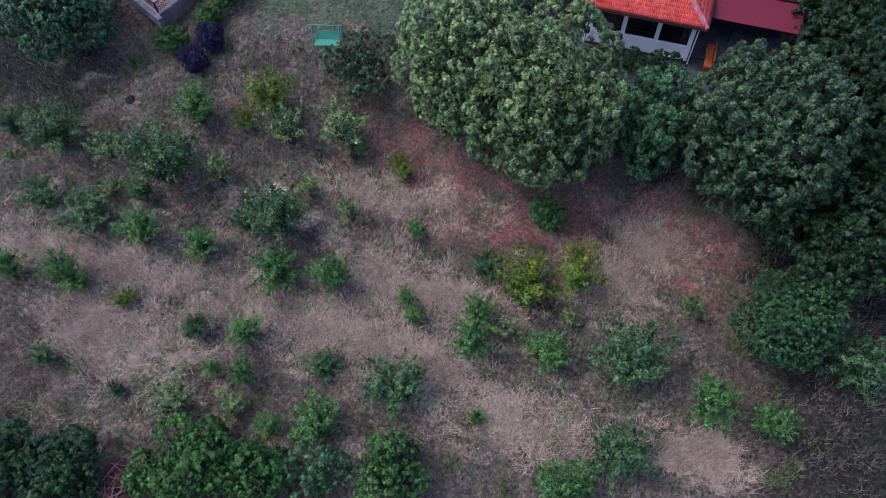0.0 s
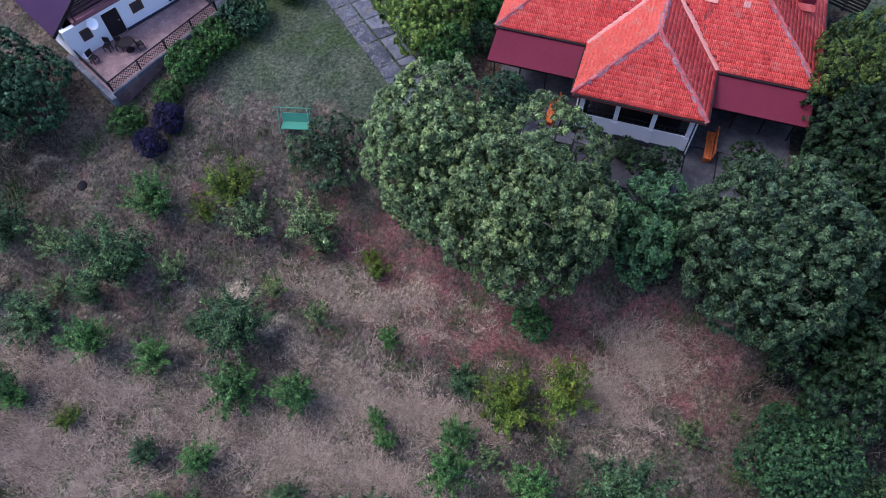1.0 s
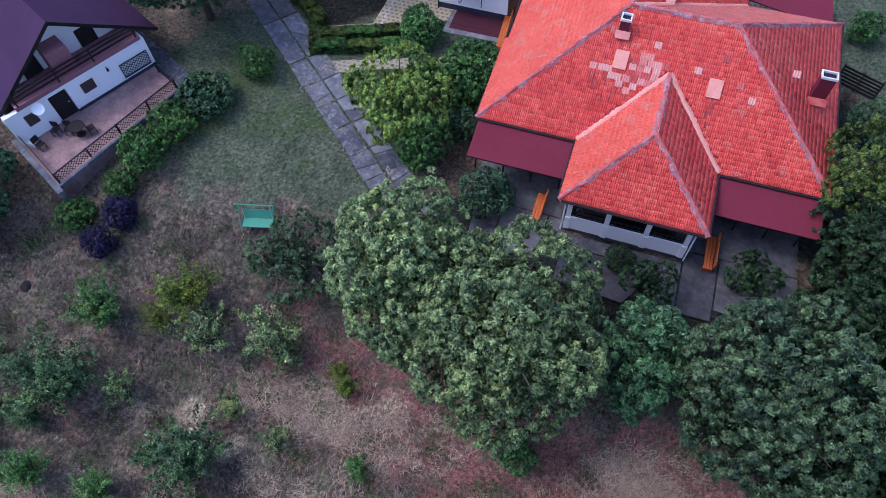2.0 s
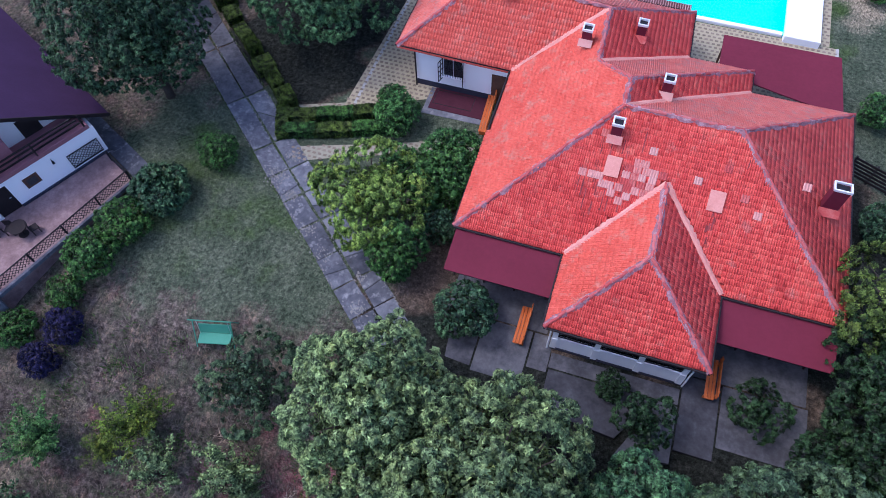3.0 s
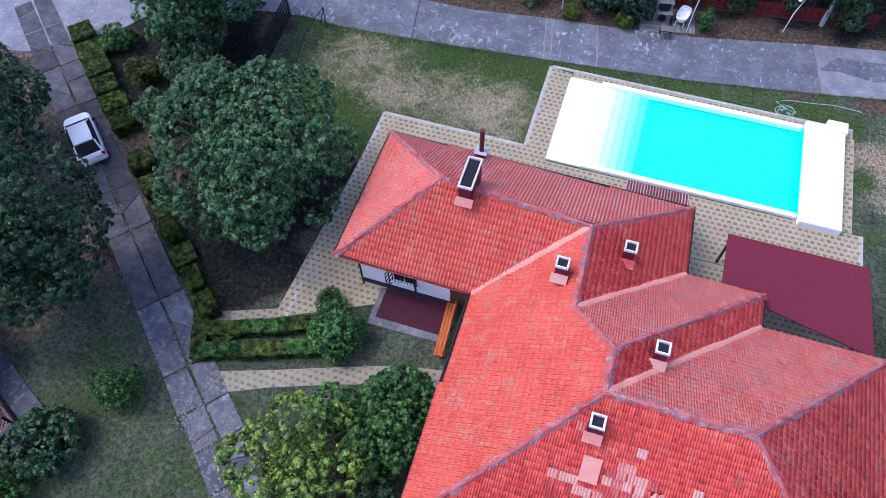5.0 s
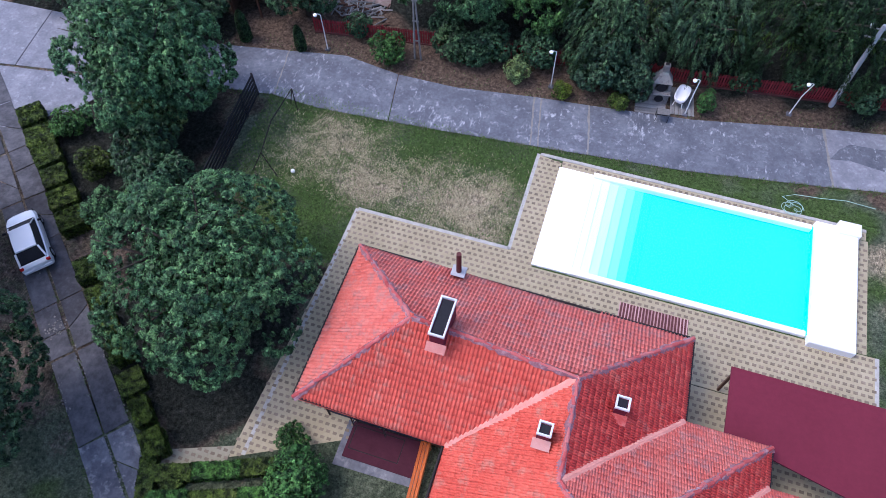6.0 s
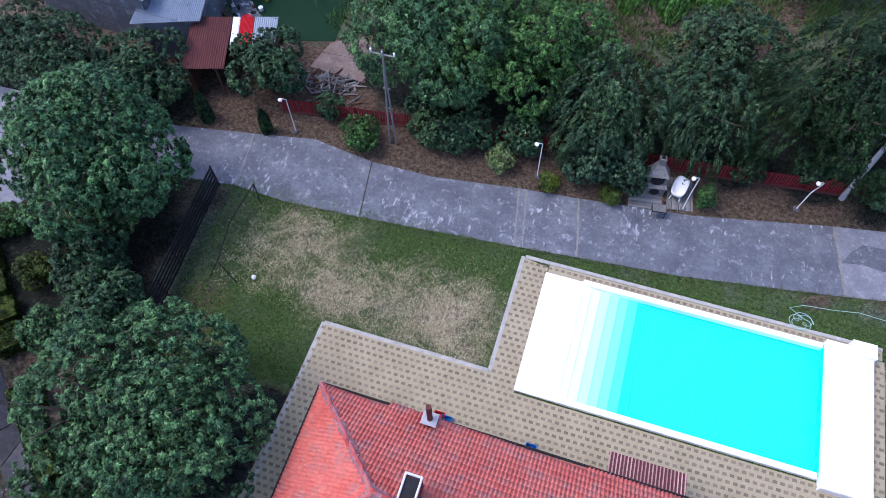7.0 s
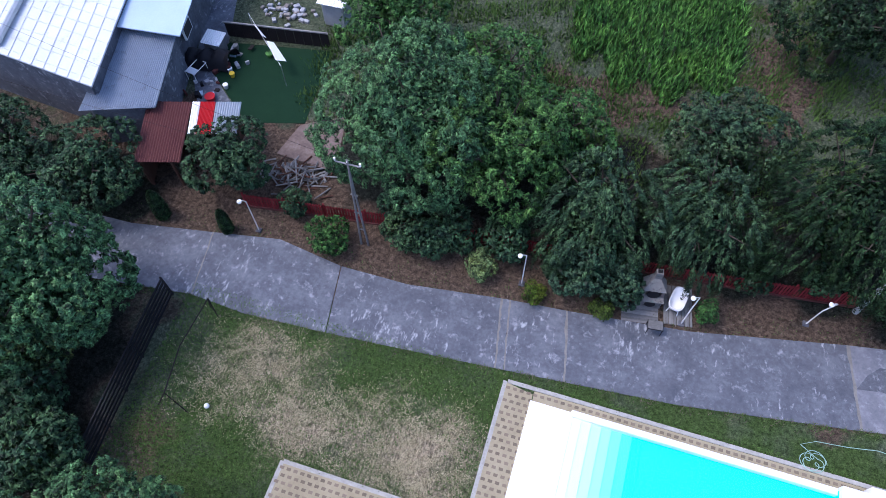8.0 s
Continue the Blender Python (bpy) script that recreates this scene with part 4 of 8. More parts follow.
def build_house():
    house = root("house", (-4, 47, 0), "white plastered house with a large red clay tiled hip roof", "house")
    # walls, end to end
    W = [("main", (-9.5, 40.0), (7.95, 52.2), E + 0.05), ("annex", (-16.35, 51.1), (-1.2, 57.8), 3.6)]
    T = 0.3

    def wall(x0, y0, x1, y1, z1, plinth=True, z0=0.0):
        w_ = part("wall", Geo().box(((x0 + x1) / 2, (y0 + y1) / 2, (z0 + z1) / 2), (abs(x1 - x0), abs(y1 - y0), z1 - z0)), "plaster", house, world=True)
        if plinth:
            part("plinth", Geo().box(((x0 + x1) / 2, (y0 + y1) / 2, 0.22), (abs(x1 - x0) + 0.06, abs(y1 - y0) + 0.06, 0.45), bevel=0.01), "blue_trim", w_, world=True)
        return w_
    for _, (x0, y0), (x1, y1), z in W:
        wall(x0, y0, x1, y0 + T, z)
        wall(x0, y1 - T, x1, y1, z)
        wall(x0, y0 + T, x0 + T, y1 - T, z)
        wall(x1 - T, y0 + T, x1, y1 - T, z)
    part("ceiling", Geo().slab([(-9.4, 40.1), (7.8, 40.1), (7.8, 52.1), (-9.4, 52.1)], 3.3, 3.38), "plaster", house, world=True)
    # annex front: window with open shutters, door, drainpipe
    window(house, (-13.9, 51.08, 2.0), 1.3, 1.45, (0, -1), True, True, "white")
    window(house, (-16.38, 54.5, 2.1), 1.1, 1.2, (-1, 0))
    dr = part("door", Geo().box((-10.95, 51.06, 1.15), (1.0, 0.08, 2.1), bevel=0.01), "brown", house, "brown panelled door", world=True)
    part("handle", Geo().box((-10.6, 50.99, 1.15), (0.12, 0.06, 0.04), bevel=0.01), "steel", dr, world=True)
    part("drainpipe", Geo().tube([(-16.3, 50.95, 0.0), (-16.3, 50.95, 3.3), (-16.9, 50.5, 3.6)], 0.05), "dark", house, world=True)
    for x in (-8.3, -6.4, 4.6, 6.8):
        window(house, (x, 39.97, 1.75), 1.1, 1.2, (0, -1))
    for y in (42.5, 45.5):
        window(house, (-9.53, y, 1.8), 1.1, 1.2, (-1, 0))

    # porch: parapet, posts, glazing
    for (x0, y0, x1, y1) in ((-4.0, 35.95, 2.4, 36.15), (-4.0, 36.15, -3.8, 39.98), (2.2, 36.15, 2.4, 39.98)):
        p_ = part("porch_wall", Geo().box(((x0 + x1) / 2, (y0 + y1) / 2, 0.75), (x1 - x0, y1 - y0, 1.1), bevel=0.01), "white", house, world=True)
        part("plinth", Geo().box(((x0 + x1) / 2, (y0 + y1) / 2, 0.1), (x1 - x0 + 0.08, y1 - y0 + 0.08, 0.2), bevel=0.01), "blue_trim", p_, world=True)
    for x in (-3.9, -1.85, 0.25, 2.3):
        part("post", Geo().box((x, 36.05, 2.35), (0.26, 0.26, 2.1), bevel=0.015), "white", house, world=True)
        part("pilaster", Geo().box((x, 35.92, 0.75), (0.3, 0.1, 1.08), bevel=0.015), "white", house, world=True)
    for x in (-4.16, 2.56):
        part("drainpipe", Geo().tube([(x, 35.9, 0.0), (x, 35.9, 3.0), (x, 35.5, 3.35)], 0.045), "white", house, world=True)
    for a, b in ((-3.77, -1.98), (-1.72, 0.12), (0.38, 2.17)):
        wn_ = part("porch_window", Geo().box(((a + b) / 2, 36.08, 2.3), (b - a, 0.008, 1.9)), "glass", house, world=True)
        wn_.visible_shadow = False
        g = Geo()
        for x in np.linspace(a, b, 7):
            g.box((x, 36.03, 1.55), (0.035, 0.04, 0.42))
        for z in (1.36, 1.74):
            g.box(((a + b) / 2, 36.03, z), (b - a, 0.045, 0.045))
        part("grille", g, "black", wn_, world=True)
        g = Geo()
        for x in np.linspace(a, b, 7):
            g.box((x, 36.03, 3.0), (0.035, 0.04, 0.5))
        for z in (2.76, 3.22):
            g.box(((a + b) / 2, 36.03, z), (b - a, 0.045, 0.045))
        part("grille", g, "black", wn_, world=True)
    part("porch_floor", Geo().slab([(-3.8, 36.15), (2.2, 36.15), (2.2, 40), (-3.8, 40)], 0.0, 0.35), "slab", house, world=True)
    part("curtain", Geo().tube([(-3.4, 36.4, 1.3), (-3.35, 36.42, 2.1), (-3.2, 36.4, 2.9)], [0.18, 0.1, 0.2], 10), "white", house, world=True)
    part("curtain", Geo().tube([(1.9, 36.4, 1.3), (1.85, 36.42, 2.1), (1.7, 36.4, 2.9)], [0.18, 0.1, 0.2], 10), "white", house, world=True)

    # roof slopes
    def under_porch(x, y):
        return ~((y < 43.25 - np.abs(x + 0.75) * 1.0) & (np.abs(x + 0.75) < 3.8))
    slopes = [(("FL", "FR", "RR", "V1"), under_porch), (("FR", "BR", "RR"), None), (("BR", "V7", "V1", "RR"), None),
              (("V7", "V6", "V8", "V1"), None), (("V6", "V4", "V3", "V8"), None), (("V4", "V5", "V2", "V3"), None),
              (("AF", "FL", "V1", "V8", "V3", "V2"), None), (("AFL", "AF", "V2", "AR"), None), (("ABL", "AFL", "AR"), None), (("V5", "ABL", "AR", "V2"), None),
              (("PL", "PR", "PH"), None), (("PVL", "PL", "PH", "PA"), None), (("PR", "PVR", "PA", "PH"), None)]
    # slopes that take the lightened and the sunlit copies of the clay tile
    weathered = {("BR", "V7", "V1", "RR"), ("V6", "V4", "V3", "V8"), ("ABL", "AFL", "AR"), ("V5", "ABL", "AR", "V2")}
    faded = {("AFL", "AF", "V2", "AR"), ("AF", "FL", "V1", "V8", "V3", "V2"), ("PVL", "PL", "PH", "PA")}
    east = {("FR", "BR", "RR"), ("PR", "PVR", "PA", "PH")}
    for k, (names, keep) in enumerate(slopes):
        clay = "tile_pale_lichen" if names in weathered else "tile_sunlit" if names in faded else "tile"
        c = [Vector(V[n]) - Vector((0, 0, 0.16)) for n in names]
        g = Geo()
        n = len(c)
        g.put(c + [p - Vector((0, 0, 0.1)) for p in c], [tuple(range(n)), tuple(range(n, 2 * n))[::-1]] + [(i, n + i, n + (i + 1) % n, (i + 1) % n) for i in range(n)])
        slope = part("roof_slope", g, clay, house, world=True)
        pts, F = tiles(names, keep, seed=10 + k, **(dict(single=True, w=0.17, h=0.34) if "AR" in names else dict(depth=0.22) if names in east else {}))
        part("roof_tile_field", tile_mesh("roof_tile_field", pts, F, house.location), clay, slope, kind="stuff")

    # ridge and hip tiles, one by one
    cap = Geo()
    ring = [(0.09 * math.cos(a), 0.085 * math.sin(a)) for a in np.linspace(-0.15, math.pi + 0.15, 6)]
    cap.put([(x * s, y, z * s) for y, s in ((-0.02, 1.08), (0.40, 0.9)) for x, z in ring], [(i, i + 1, 7 + i, 6 + i) for i in range(5)])
    cap.put([(x * s, -0.02, z * s) for s in (1.08, 0.9) for x, z in ring], [(i, 6 + i, 7 + i, i + 1) for i in range(5)])
    cap_me = cap.mesh("ridge_tile")
    cap_me.materials.append(M["ridge"])
    rng = random.Random(3)
    for a, b in RIDGES:
        p, q = Vector(V[a]), Vector(V[b])
        d = q - p
        n = max(2, round(d.length / 0.40))
        rot = d.to_track_quat("Y", "Z").to_matrix().to_4x4()
        for i in range(n):
            ob = new("ridge_tile", cap_me)
            ob.parent = house
            ob.matrix_basis = Matrix.Translation(p + d * (i / n) + Vector((rng.uniform(-.03, .03), rng.uniform(-.03, .03), 0.03 + rng.uniform(-.015, .02))) - house.location) @ rot @ Matrix.Rotation(rng.uniform(-0.14, 0.14), 4, "Z")
    # rough mortar beds under the ridge and hip tiles
    for a, b in RIDGES:
        p, q = Vector(V[a]), Vector(V[b])
        n = max(6, int((q - p).length / 0.22))
        side = (q - p).cross(Vector((0, 0, 1))).normalized()
        g, rows_ = Geo(), []
        for i in range(n + 1):
            c = p.lerp(q, i / n) + Vector((0, 0, 0.05))
            w1, w2 = rng.uniform(0.09, 0.24), rng.uniform(0.09, 0.24)
            rows_ += [c - side * w1 - Vector((0, 0, 0.03 + w1 * 0.42)), c - side * 0.06 + Vector((0, 0, 0.045)), c + side * 0.06 + Vector((0, 0, 0.045)), c + side * w2 - Vector((0, 0, 0.03 + w2 * 0.42))]
        g.put(rows_, [(4 * i + j, 4 * i + j + 1, 4 * i + j + 5, 4 * i + j + 4) for i in range(n) for j in (0, 1, 2)])
        part("ridge_mortar", g, "ridge_bed", house, "weathered purplish grey ridge mortar", world=True)
    # mortar bands in the valleys
    for a, b in (("PVL", "PA"), ("PVR", "PA"), ("AF", "V2"), ("V4", "V3"), ("V7", "V1")):
        p, q = Vector(V[a]), Vector(V[b])
        g = Geo()
        n = 14
        side = (q - p).cross(Vector((0, 0, 1))).normalized()
        rows_ = []
        for i in range(n + 1):
            c = p.lerp(q, i / n) + Vector((0, 0, 0.10))
            w1, w2 = rng.uniform(0.10, 0.22), rng.uniform(0.10, 0.22)
            rows_ += [c - side * w1 - Vector((0, 0, 0.03)), c + Vector((0, 0, 0.02)), c + side * w2 - Vector((0, 0, 0.03))]
        g.put(rows_, [(3 * i + j, 3 * i + j + 1, 3 * i + j + 4, 3 * i + j + 3) for i in range(n) for j in (0, 1)])
        part("valley_band", g, "mortar", house, "pale pink mortar band in a roof valley", world=True)
    # gutters along the eaves
    for a, b in (("FL", "FR"), ("PL", "PR"), ("FL", "AF"), ("AFL", "AF"), ("AFL", "ABL"), ("FR", "BR"), ("PVL", "PL"), ("PR", "PVR"), ("V4", "V5"), ("V6", "V7"), ("ABL", "V5")):
        p, q = Vector(V[a]) - Vector((0, 0, 0.07)), Vector(V[b]) - Vector((0, 0, 0.07))
        out = Vector((p.x + q.x, p.y + q.y, 0)) / 2 - Vector((-3.5, 47, 0))
        out = Vector((math.copysign(1, out.x), 0, 0)) if abs(p.x - q.x) < 0.5 else Vector((0, math.copysign(1, out.y), 0))
        part("gutter", Geo().tube([p + out * 0.05, q + out * 0.05], 0.06, 8), "dark", house, world=True)
    # bleached replacement tiles and two covered roof openings on the front slope
    cuts = [(0.0, 0.05), (0.06, 0.085), (0.13, 0.05), (0.19, 0.085), (0.26, 0.05), (0.32, 0.085), (0.38, 0.05)]
    pale = Geo().put([(x, y, z + y * 0.6 + (0.012 if y == 0 else 0.0)) for y in (0.0, 0.31) for x, z in cuts] + [(x, 0.0, z - 0.03) for x, z in cuts],
                     [(i, i + 1, 8 + i, 7 + i) for i in range(6)] + [(14 + i, 15 + i, i + 1, i) for i in range(6)]).mesh("replaced_tile")
    pale.materials.append(M["pale_tile"])
    rows_p = [(42.15, -3.4, -2.2), (42.44, -3.9, -1.7), (42.73, -4.9, -3.9), (42.73, -2.9, -1.3), (43.02, -2.9, -1.5), (43.31, -2.8, -0.6), (43.6, -2.9, -1.7), (43.9, -4.3, -3.9), (44.5, -4.3, -4.0), (44.2, -1.9, -1.6), (41.9, -3.3, -2.7)]
    spots = [(x0 + 0.41 * i + rng.uniform(-.05, .05), y) for y, x0, x1 in rows_p for i in range(int((x1 - x0) / 0.41) + 1)]
    spots += [(rng.uniform(0, 5.5), rng.uniform(41.2, 45.0)) for _ in range(7)]
    for x, y in spots:
        if not under_porch(np.array(x), np.array(y - 0.2)) or rng.random() < 0.1:
            continue
        ob = new("replaced_tile", pale)
        ob.parent, ob.location = house, Vector((x, y, E + SL * (y - 39.4))) - house.location
    # rain-stained rows of tiles below the openings and the long chimney
    dark_tile = Geo().sheet([(0, 0, 0.05), (0.11, 0, 0.05), (0.11, 0.29, 0.222), (0, 0.29, 0.222)], 0.02).mesh("stained_tile")
    dark_tile.materials.append(M["stained_tile"])
    for x, y0, y1, rise in [(1.47, 41.1, 42.2, SL), (1.71, 41.5, 42.2, SL), (-4.85, 42.0, 43.0, SL), (-4.4, 41.4, 42.7, SL), (-3.96, 41.2, 42.4, SL), (-3.5, 41.5, 42.2, SL), (-4.2, 43.2, 44.4, SL), (-2.9, 43.0, 44.0, SL), (2.5, 44.3, 44.9, SL), (-4.1, 42.3, 43.1, SL), (-3.3, 41.5, 42.2, SL), (-2.75, 41.6, 42.3, SL), (-3.2, 43.4, 44.5, SL), (-3.75, 43.5, 44.3, SL), (1.58, 41.2, 42.4, SL), (-2.3, 44.2, 44.8, SL), (-4.6, 41.9, 42.5, SL)]:
        for y in np.arange(y0, y1, 0.285):
            if rng.random() < 0.2 or not under_porch(np.array(x), np.array(y - 0.2)):
                continue
            ob = new("stained_tile", dark_tile)
            ob.parent, ob.location = house, Vector((x + rng.uniform(-.02, .02), y, E + rise * (y - 39.4))) - house.location
    for x, y in ((-3.75, 42.9), (1.25, 42.5)):
        z = E + SL * (y - 39.4) + 0.16
        part("hatch", Geo().sheet([(x, y, z), (x + 0.72, y, z), (x + 0.72, y + 0.85, z + 0.85 * SL), (x, y + 0.85, z + 0.85 * SL)], 0.08), "mortar", house, "pale pink sheet hatch", world=True)
    chimney(house, -3.65, 44.7, 7.45, 0.5, 0.5)
    chimney(house, -6.4, 51.3, 6.8, 0.5, 0.5, 1.3)
    chimney(house, -1.75, 48.5, 7.15, 0.5, 0.5, 1.4)
    chimney(house, -3.65, 53.5, 6.0, 0.5, 0.5, 1.4)
    chimney(house, 7.0, 45.1, 6.05, 0.75, 0.5, 2.1)
    chimney(house, -11.5, 54.4, 7.25, 0.62, 1.75, 1.5)
    pipe_c = part("chimney", Geo().box((-12.0, 58.3, 3.6), (0.6, 0.5, 1.0), bevel=0.02), "maroon", house, world=True)
    part("rim", Geo().box((-12.0, 58.3, 4.12), (0.70, 0.60, 0.06), bevel=0.02), "pale_concrete", pipe_c, world=True)
    part("flue_pipe", Geo().tube([(-12.0, 58.3, 4.1), (-12.0, 58.3, 5.75)], [0.13, 0.12], 12), "rust_sheet", pipe_c, world=True)
    # sheet canopies and their posts
    for x0, x1, y0, y1, z0, z1 in ((-10.0, -4.6, 37.25, 39.45, 2.65, 3.25), (3.0, 8.35, 37.35, 39.45, 2.65, 3.25)):
        c = part("canopy", Geo().sheet([(x0, y0, z0), (x1, y0, z0), (x1, y1, z1), (x0, y1, z1)], 0.07), "maroon", house, "maroon sheet canopy", world=True)
        for x in np.linspace(x0 + 0.15, x1 - 0.3, 4):
            part("post", Geo().box((x, y0 + 1.25, z0 / 2 + 0.14), (0.08, 0.08, z0 + 0.28), bevel=0.01), "dark", c, world=True)
        part("fascia", Geo().box(((x0 + x1) / 2, y0 + 0.1, z0 - 0.1), (x1 - x0, 0.09, 0.14)), "dark", c, world=True)
    c = part("carport_roof", Geo().sheet([(1.25, 54.7, 2.75), (8.3, 53.1, 2.75), (8.15, 58.1, 2.55), (1.3, 58.1, 2.55)], 0.08), "maroon", house, "flat maroon sheet roof", world=True)
    for x, y in ((1.5, 57.9), (7.9, 57.9), (7.9, 54.0), (4.7, 57.9)):
        part("post", Geo().box((x, y, 1.24), (0.12, 0.12, 2.48), bevel=0.01), "brown", c, world=True)
    aw = part("awning", Geo().sheet([(-4.3, 58.5, 3.25), (-1.0, 58.5, 3.25), (-1.0, 59.6, 3.0), (-4.2, 59.6, 3.0)], 0.03), "rust_sheet", house, "rusty translucent corrugated awning", world=True)
    g = Geo()
    for i in range(22):
        x = -4.25 + i * 0.152
        g.beam((x, 58.5, 3.27), (x, 59.6, 3.02), 0.05, 0.03)
    part("rib", g, "awning", aw, world=True, kind="stuff")
    return house


build_house()

# ---- pool ----


def build_pool():
    pool = root("swimming_pool", (-0.8, 65.5, 0), "rectangular pool of bright turquoise water with white surround", "pool")
    x0, x1, y0, y1 = -6.9, 5.4, 62.3, 68.75
    part("floor", Geo().slab([(x0, y0), (x1, y0), (x1, y1), (x0, y1)], -1.1, -0.24), "basin", pool, world=True)
    for a, b, c, d in ((x0 + 0.06, y0 - 0.2, x1 + 0.2, y0), (x0 + 0.06, y1, x1 + 0.2, y1 + 0.2), (x1, y0, x1 + 0.2, y1)):
        part("side", Geo().slab([(a, b), (c, b), (c, d), (a, d)], -1.1, 0.2), "basin", pool, world=True)
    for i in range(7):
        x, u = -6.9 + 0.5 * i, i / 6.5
        # each step's colour carries the water's deepening tint, white to turquoise
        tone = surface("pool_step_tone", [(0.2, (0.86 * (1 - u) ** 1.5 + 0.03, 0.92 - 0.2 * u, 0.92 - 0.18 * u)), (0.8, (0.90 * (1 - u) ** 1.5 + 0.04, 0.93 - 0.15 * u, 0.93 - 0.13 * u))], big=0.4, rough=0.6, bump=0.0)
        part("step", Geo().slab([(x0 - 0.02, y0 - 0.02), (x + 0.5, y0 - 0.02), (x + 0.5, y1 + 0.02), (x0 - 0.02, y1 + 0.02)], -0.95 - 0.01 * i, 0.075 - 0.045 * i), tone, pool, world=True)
    w = part("water", Geo().put([(x0, y0, 0.1), (x1, y0, 0.1), (x1, y1, 0.1), (x0, y1, 0.1)], [(0, 1, 2, 3)]), "water", pool, world=True)
    w.visible_shadow = False
    part("entry_deck", Geo().box((-7.91, 65.5, -0.135), (2.18, 6.95, 0.5), bevel=0.02), "white", pool, "white smooth entry deck", world=True)
    for y in (y0 - 0.15, y1 + 0.15):
        part("coping", Geo().box((-0.8, y, 0.05), (12.3, 0.32, 0.4), bevel=0.03), "white", pool, world=True)
    part("cover_bench", Geo().box((6.55, 65.35, 0.2), (2.25, 7.6, 0.75), bevel=0.05), "white", pool, "white boxed cover housing", world=True)
    part("pump_box", Geo().box((7.15, 69.0, 0.32), (1.15, 0.8, 0.95), bevel=0.04), "white", pool, world=True)
    for x in (-3.0, 3.2):
        part("light", Geo().box((x, y1 + 0.16, 0.28), (0.3, 0.2, 0.08), bevel=0.02), "white", pool, world=True)
    return pool


build_pool()

# ---- plants ----


def facets(rng, p, nrm, t, leaf, slim):
    """Pointed leaf faces at the points p, facing nrm, their long side along t."""
    n = len(p)
    nrm = nrm / np.linalg.norm(nrm, axis=1)[:, None]
    t = t - (t * nrm).sum(1)[:, None] * nrm
    t /= np.linalg.norm(t, axis=1)[:, None]
    s = np.cross(nrm, t)
    L = (leaf * rng.uniform(0.6, 1.35, n))[:, None]
    W = L * slim
    return np.stack([p - t * L * 0.4 - s * W, p - t * L * 0.4 + s * W, p + t * L * 0.6], 1)


def unit(v):
    return v / np.linalg.norm(v, axis=1)[:, None]


def leaves(seed, rx, rz, n, leaf, clumps, droop=0.0, gap=0.0, shell=0.64, lobes=0):
    """Leaf faces for a crown round the origin: boughs swell out of an uneven body, tufts of leaves cover the boughs, larger leaves sit deep inside."""
    rng = np.random.default_rng(seed)
    k = lobes or max(6, int(5 + 0.55 * rx * rx))
    i = np.arange(k) + 0.5
    z = np.clip(1 - 1.55 * i / k + rng.normal(0, 0.05, k), -0.7, 0.98)
    az = i * 2.39996 + rng.normal(0, 0.3, k) + seed
    ld = np.stack([np.sqrt(1 - z * z) * np.cos(az), np.sqrt(1 - z * z) * np.sin(az), z], 1)
    lr = rng.uniform(0.28, 0.42, k) * (14 / k) ** 0.25
    lc = ld * (1.0 - lr * rng.uniform(0.85, 1.3, k))[:, None]
    lc, lr = np.concatenate([lc, [(0, 0, 0)]]), np.append(lr, shell * 0.96)
    # tufts on the outside of the boughs
    clumps = int(clumps * (3.2 if droop < 0.8 else 1.1))
    m = clumps * 7
    who = rng.choice(k + 1, m, p=lr ** 2 / (lr ** 2).sum())
    q = unit(rng.normal(size=(m, 3)) + ld[np.minimum(who, k - 1)] * np.where(who < k, 0.9, 0)[:, None])
    c = lc[who] + q * (lr[who] * rng.uniform(0.84, 1.12, m))[:, None]
    deep = np.min(np.linalg.norm(c[:, None] - lc[None], axis=2) / lr[None], axis=1)
    ok = (deep > 0.82) & (c[:, 2] > -0.82)
    c, q = c[ok][:clumps], q[ok][:clumps]
    clumps = len(c)
    c = c * np.array([rx, rx, rz])
    size = 1.5 * math.sqrt(rx * (rx + rz) / 2) / math.sqrt(clumps) * rng.uniform(0.6, 1.3, clumps)
    if gap:
        size *= rng.uniform(1 - gap, 1, clumps)
    axis = unit(q * 0.8 + unit(c) * 0.3 + np.array([0, 0, 0.45]))
    tone = rng.normal(0, 1, (clumps, 3)) * 0.16
    m = n - n // 7
    who = rng.choice(clumps, m, p=size ** 2 / (size ** 2).sum())
    v = unit(rng.normal(size=(m, 3)))
    v = np.where(((v * axis[who]).sum(1) < -0.25)[:, None], -v, v)
    v *= (rng.random(m) ** 0.42)[:, None]
    if droop:
        v[:, 2] = v[:, 2] * (1 + droop) - droop * 0.5
    if droop >= 0.8:
        # hanging sprays: long and narrow, outwards and down
        fall = unit(unit(c * np.array([1, 1, 0.01])) * 0.55 + np.array([0, 0, -0.8]) + rng.normal(size=(clumps, 3)) * 0.12)[who]
        s = (v * fall).sum(1)[:, None]
        v = (v - fall * s) * 0.42 + fall * (s * 1.7 + 0.15)
    p = c[who] + v * size[who][:, None]
    nrm = v * 0.75 + axis[who] * 0.35 + np.array([0, 0, 0.45]) + tone[who] + rng.normal(size=(m, 3)) * 0.36
    t = rng.normal(size=(m, 3)) * (0.7 if droop < 0.8 else 0.3) + (fall * 1.6 if droop >= 0.8 else np.array([0, 0, -1.4 * droop - 0.3]) if droop else v + np.array([0, 0, -0.35]))
    outer = facets(rng, p, nrm, t, leaf * 1.12, 0.26 if not droop else 0.23 if droop < 0.5 else 0.19)
    k = n // 7
    dd = unit(rng.normal(size=(k, 3)))
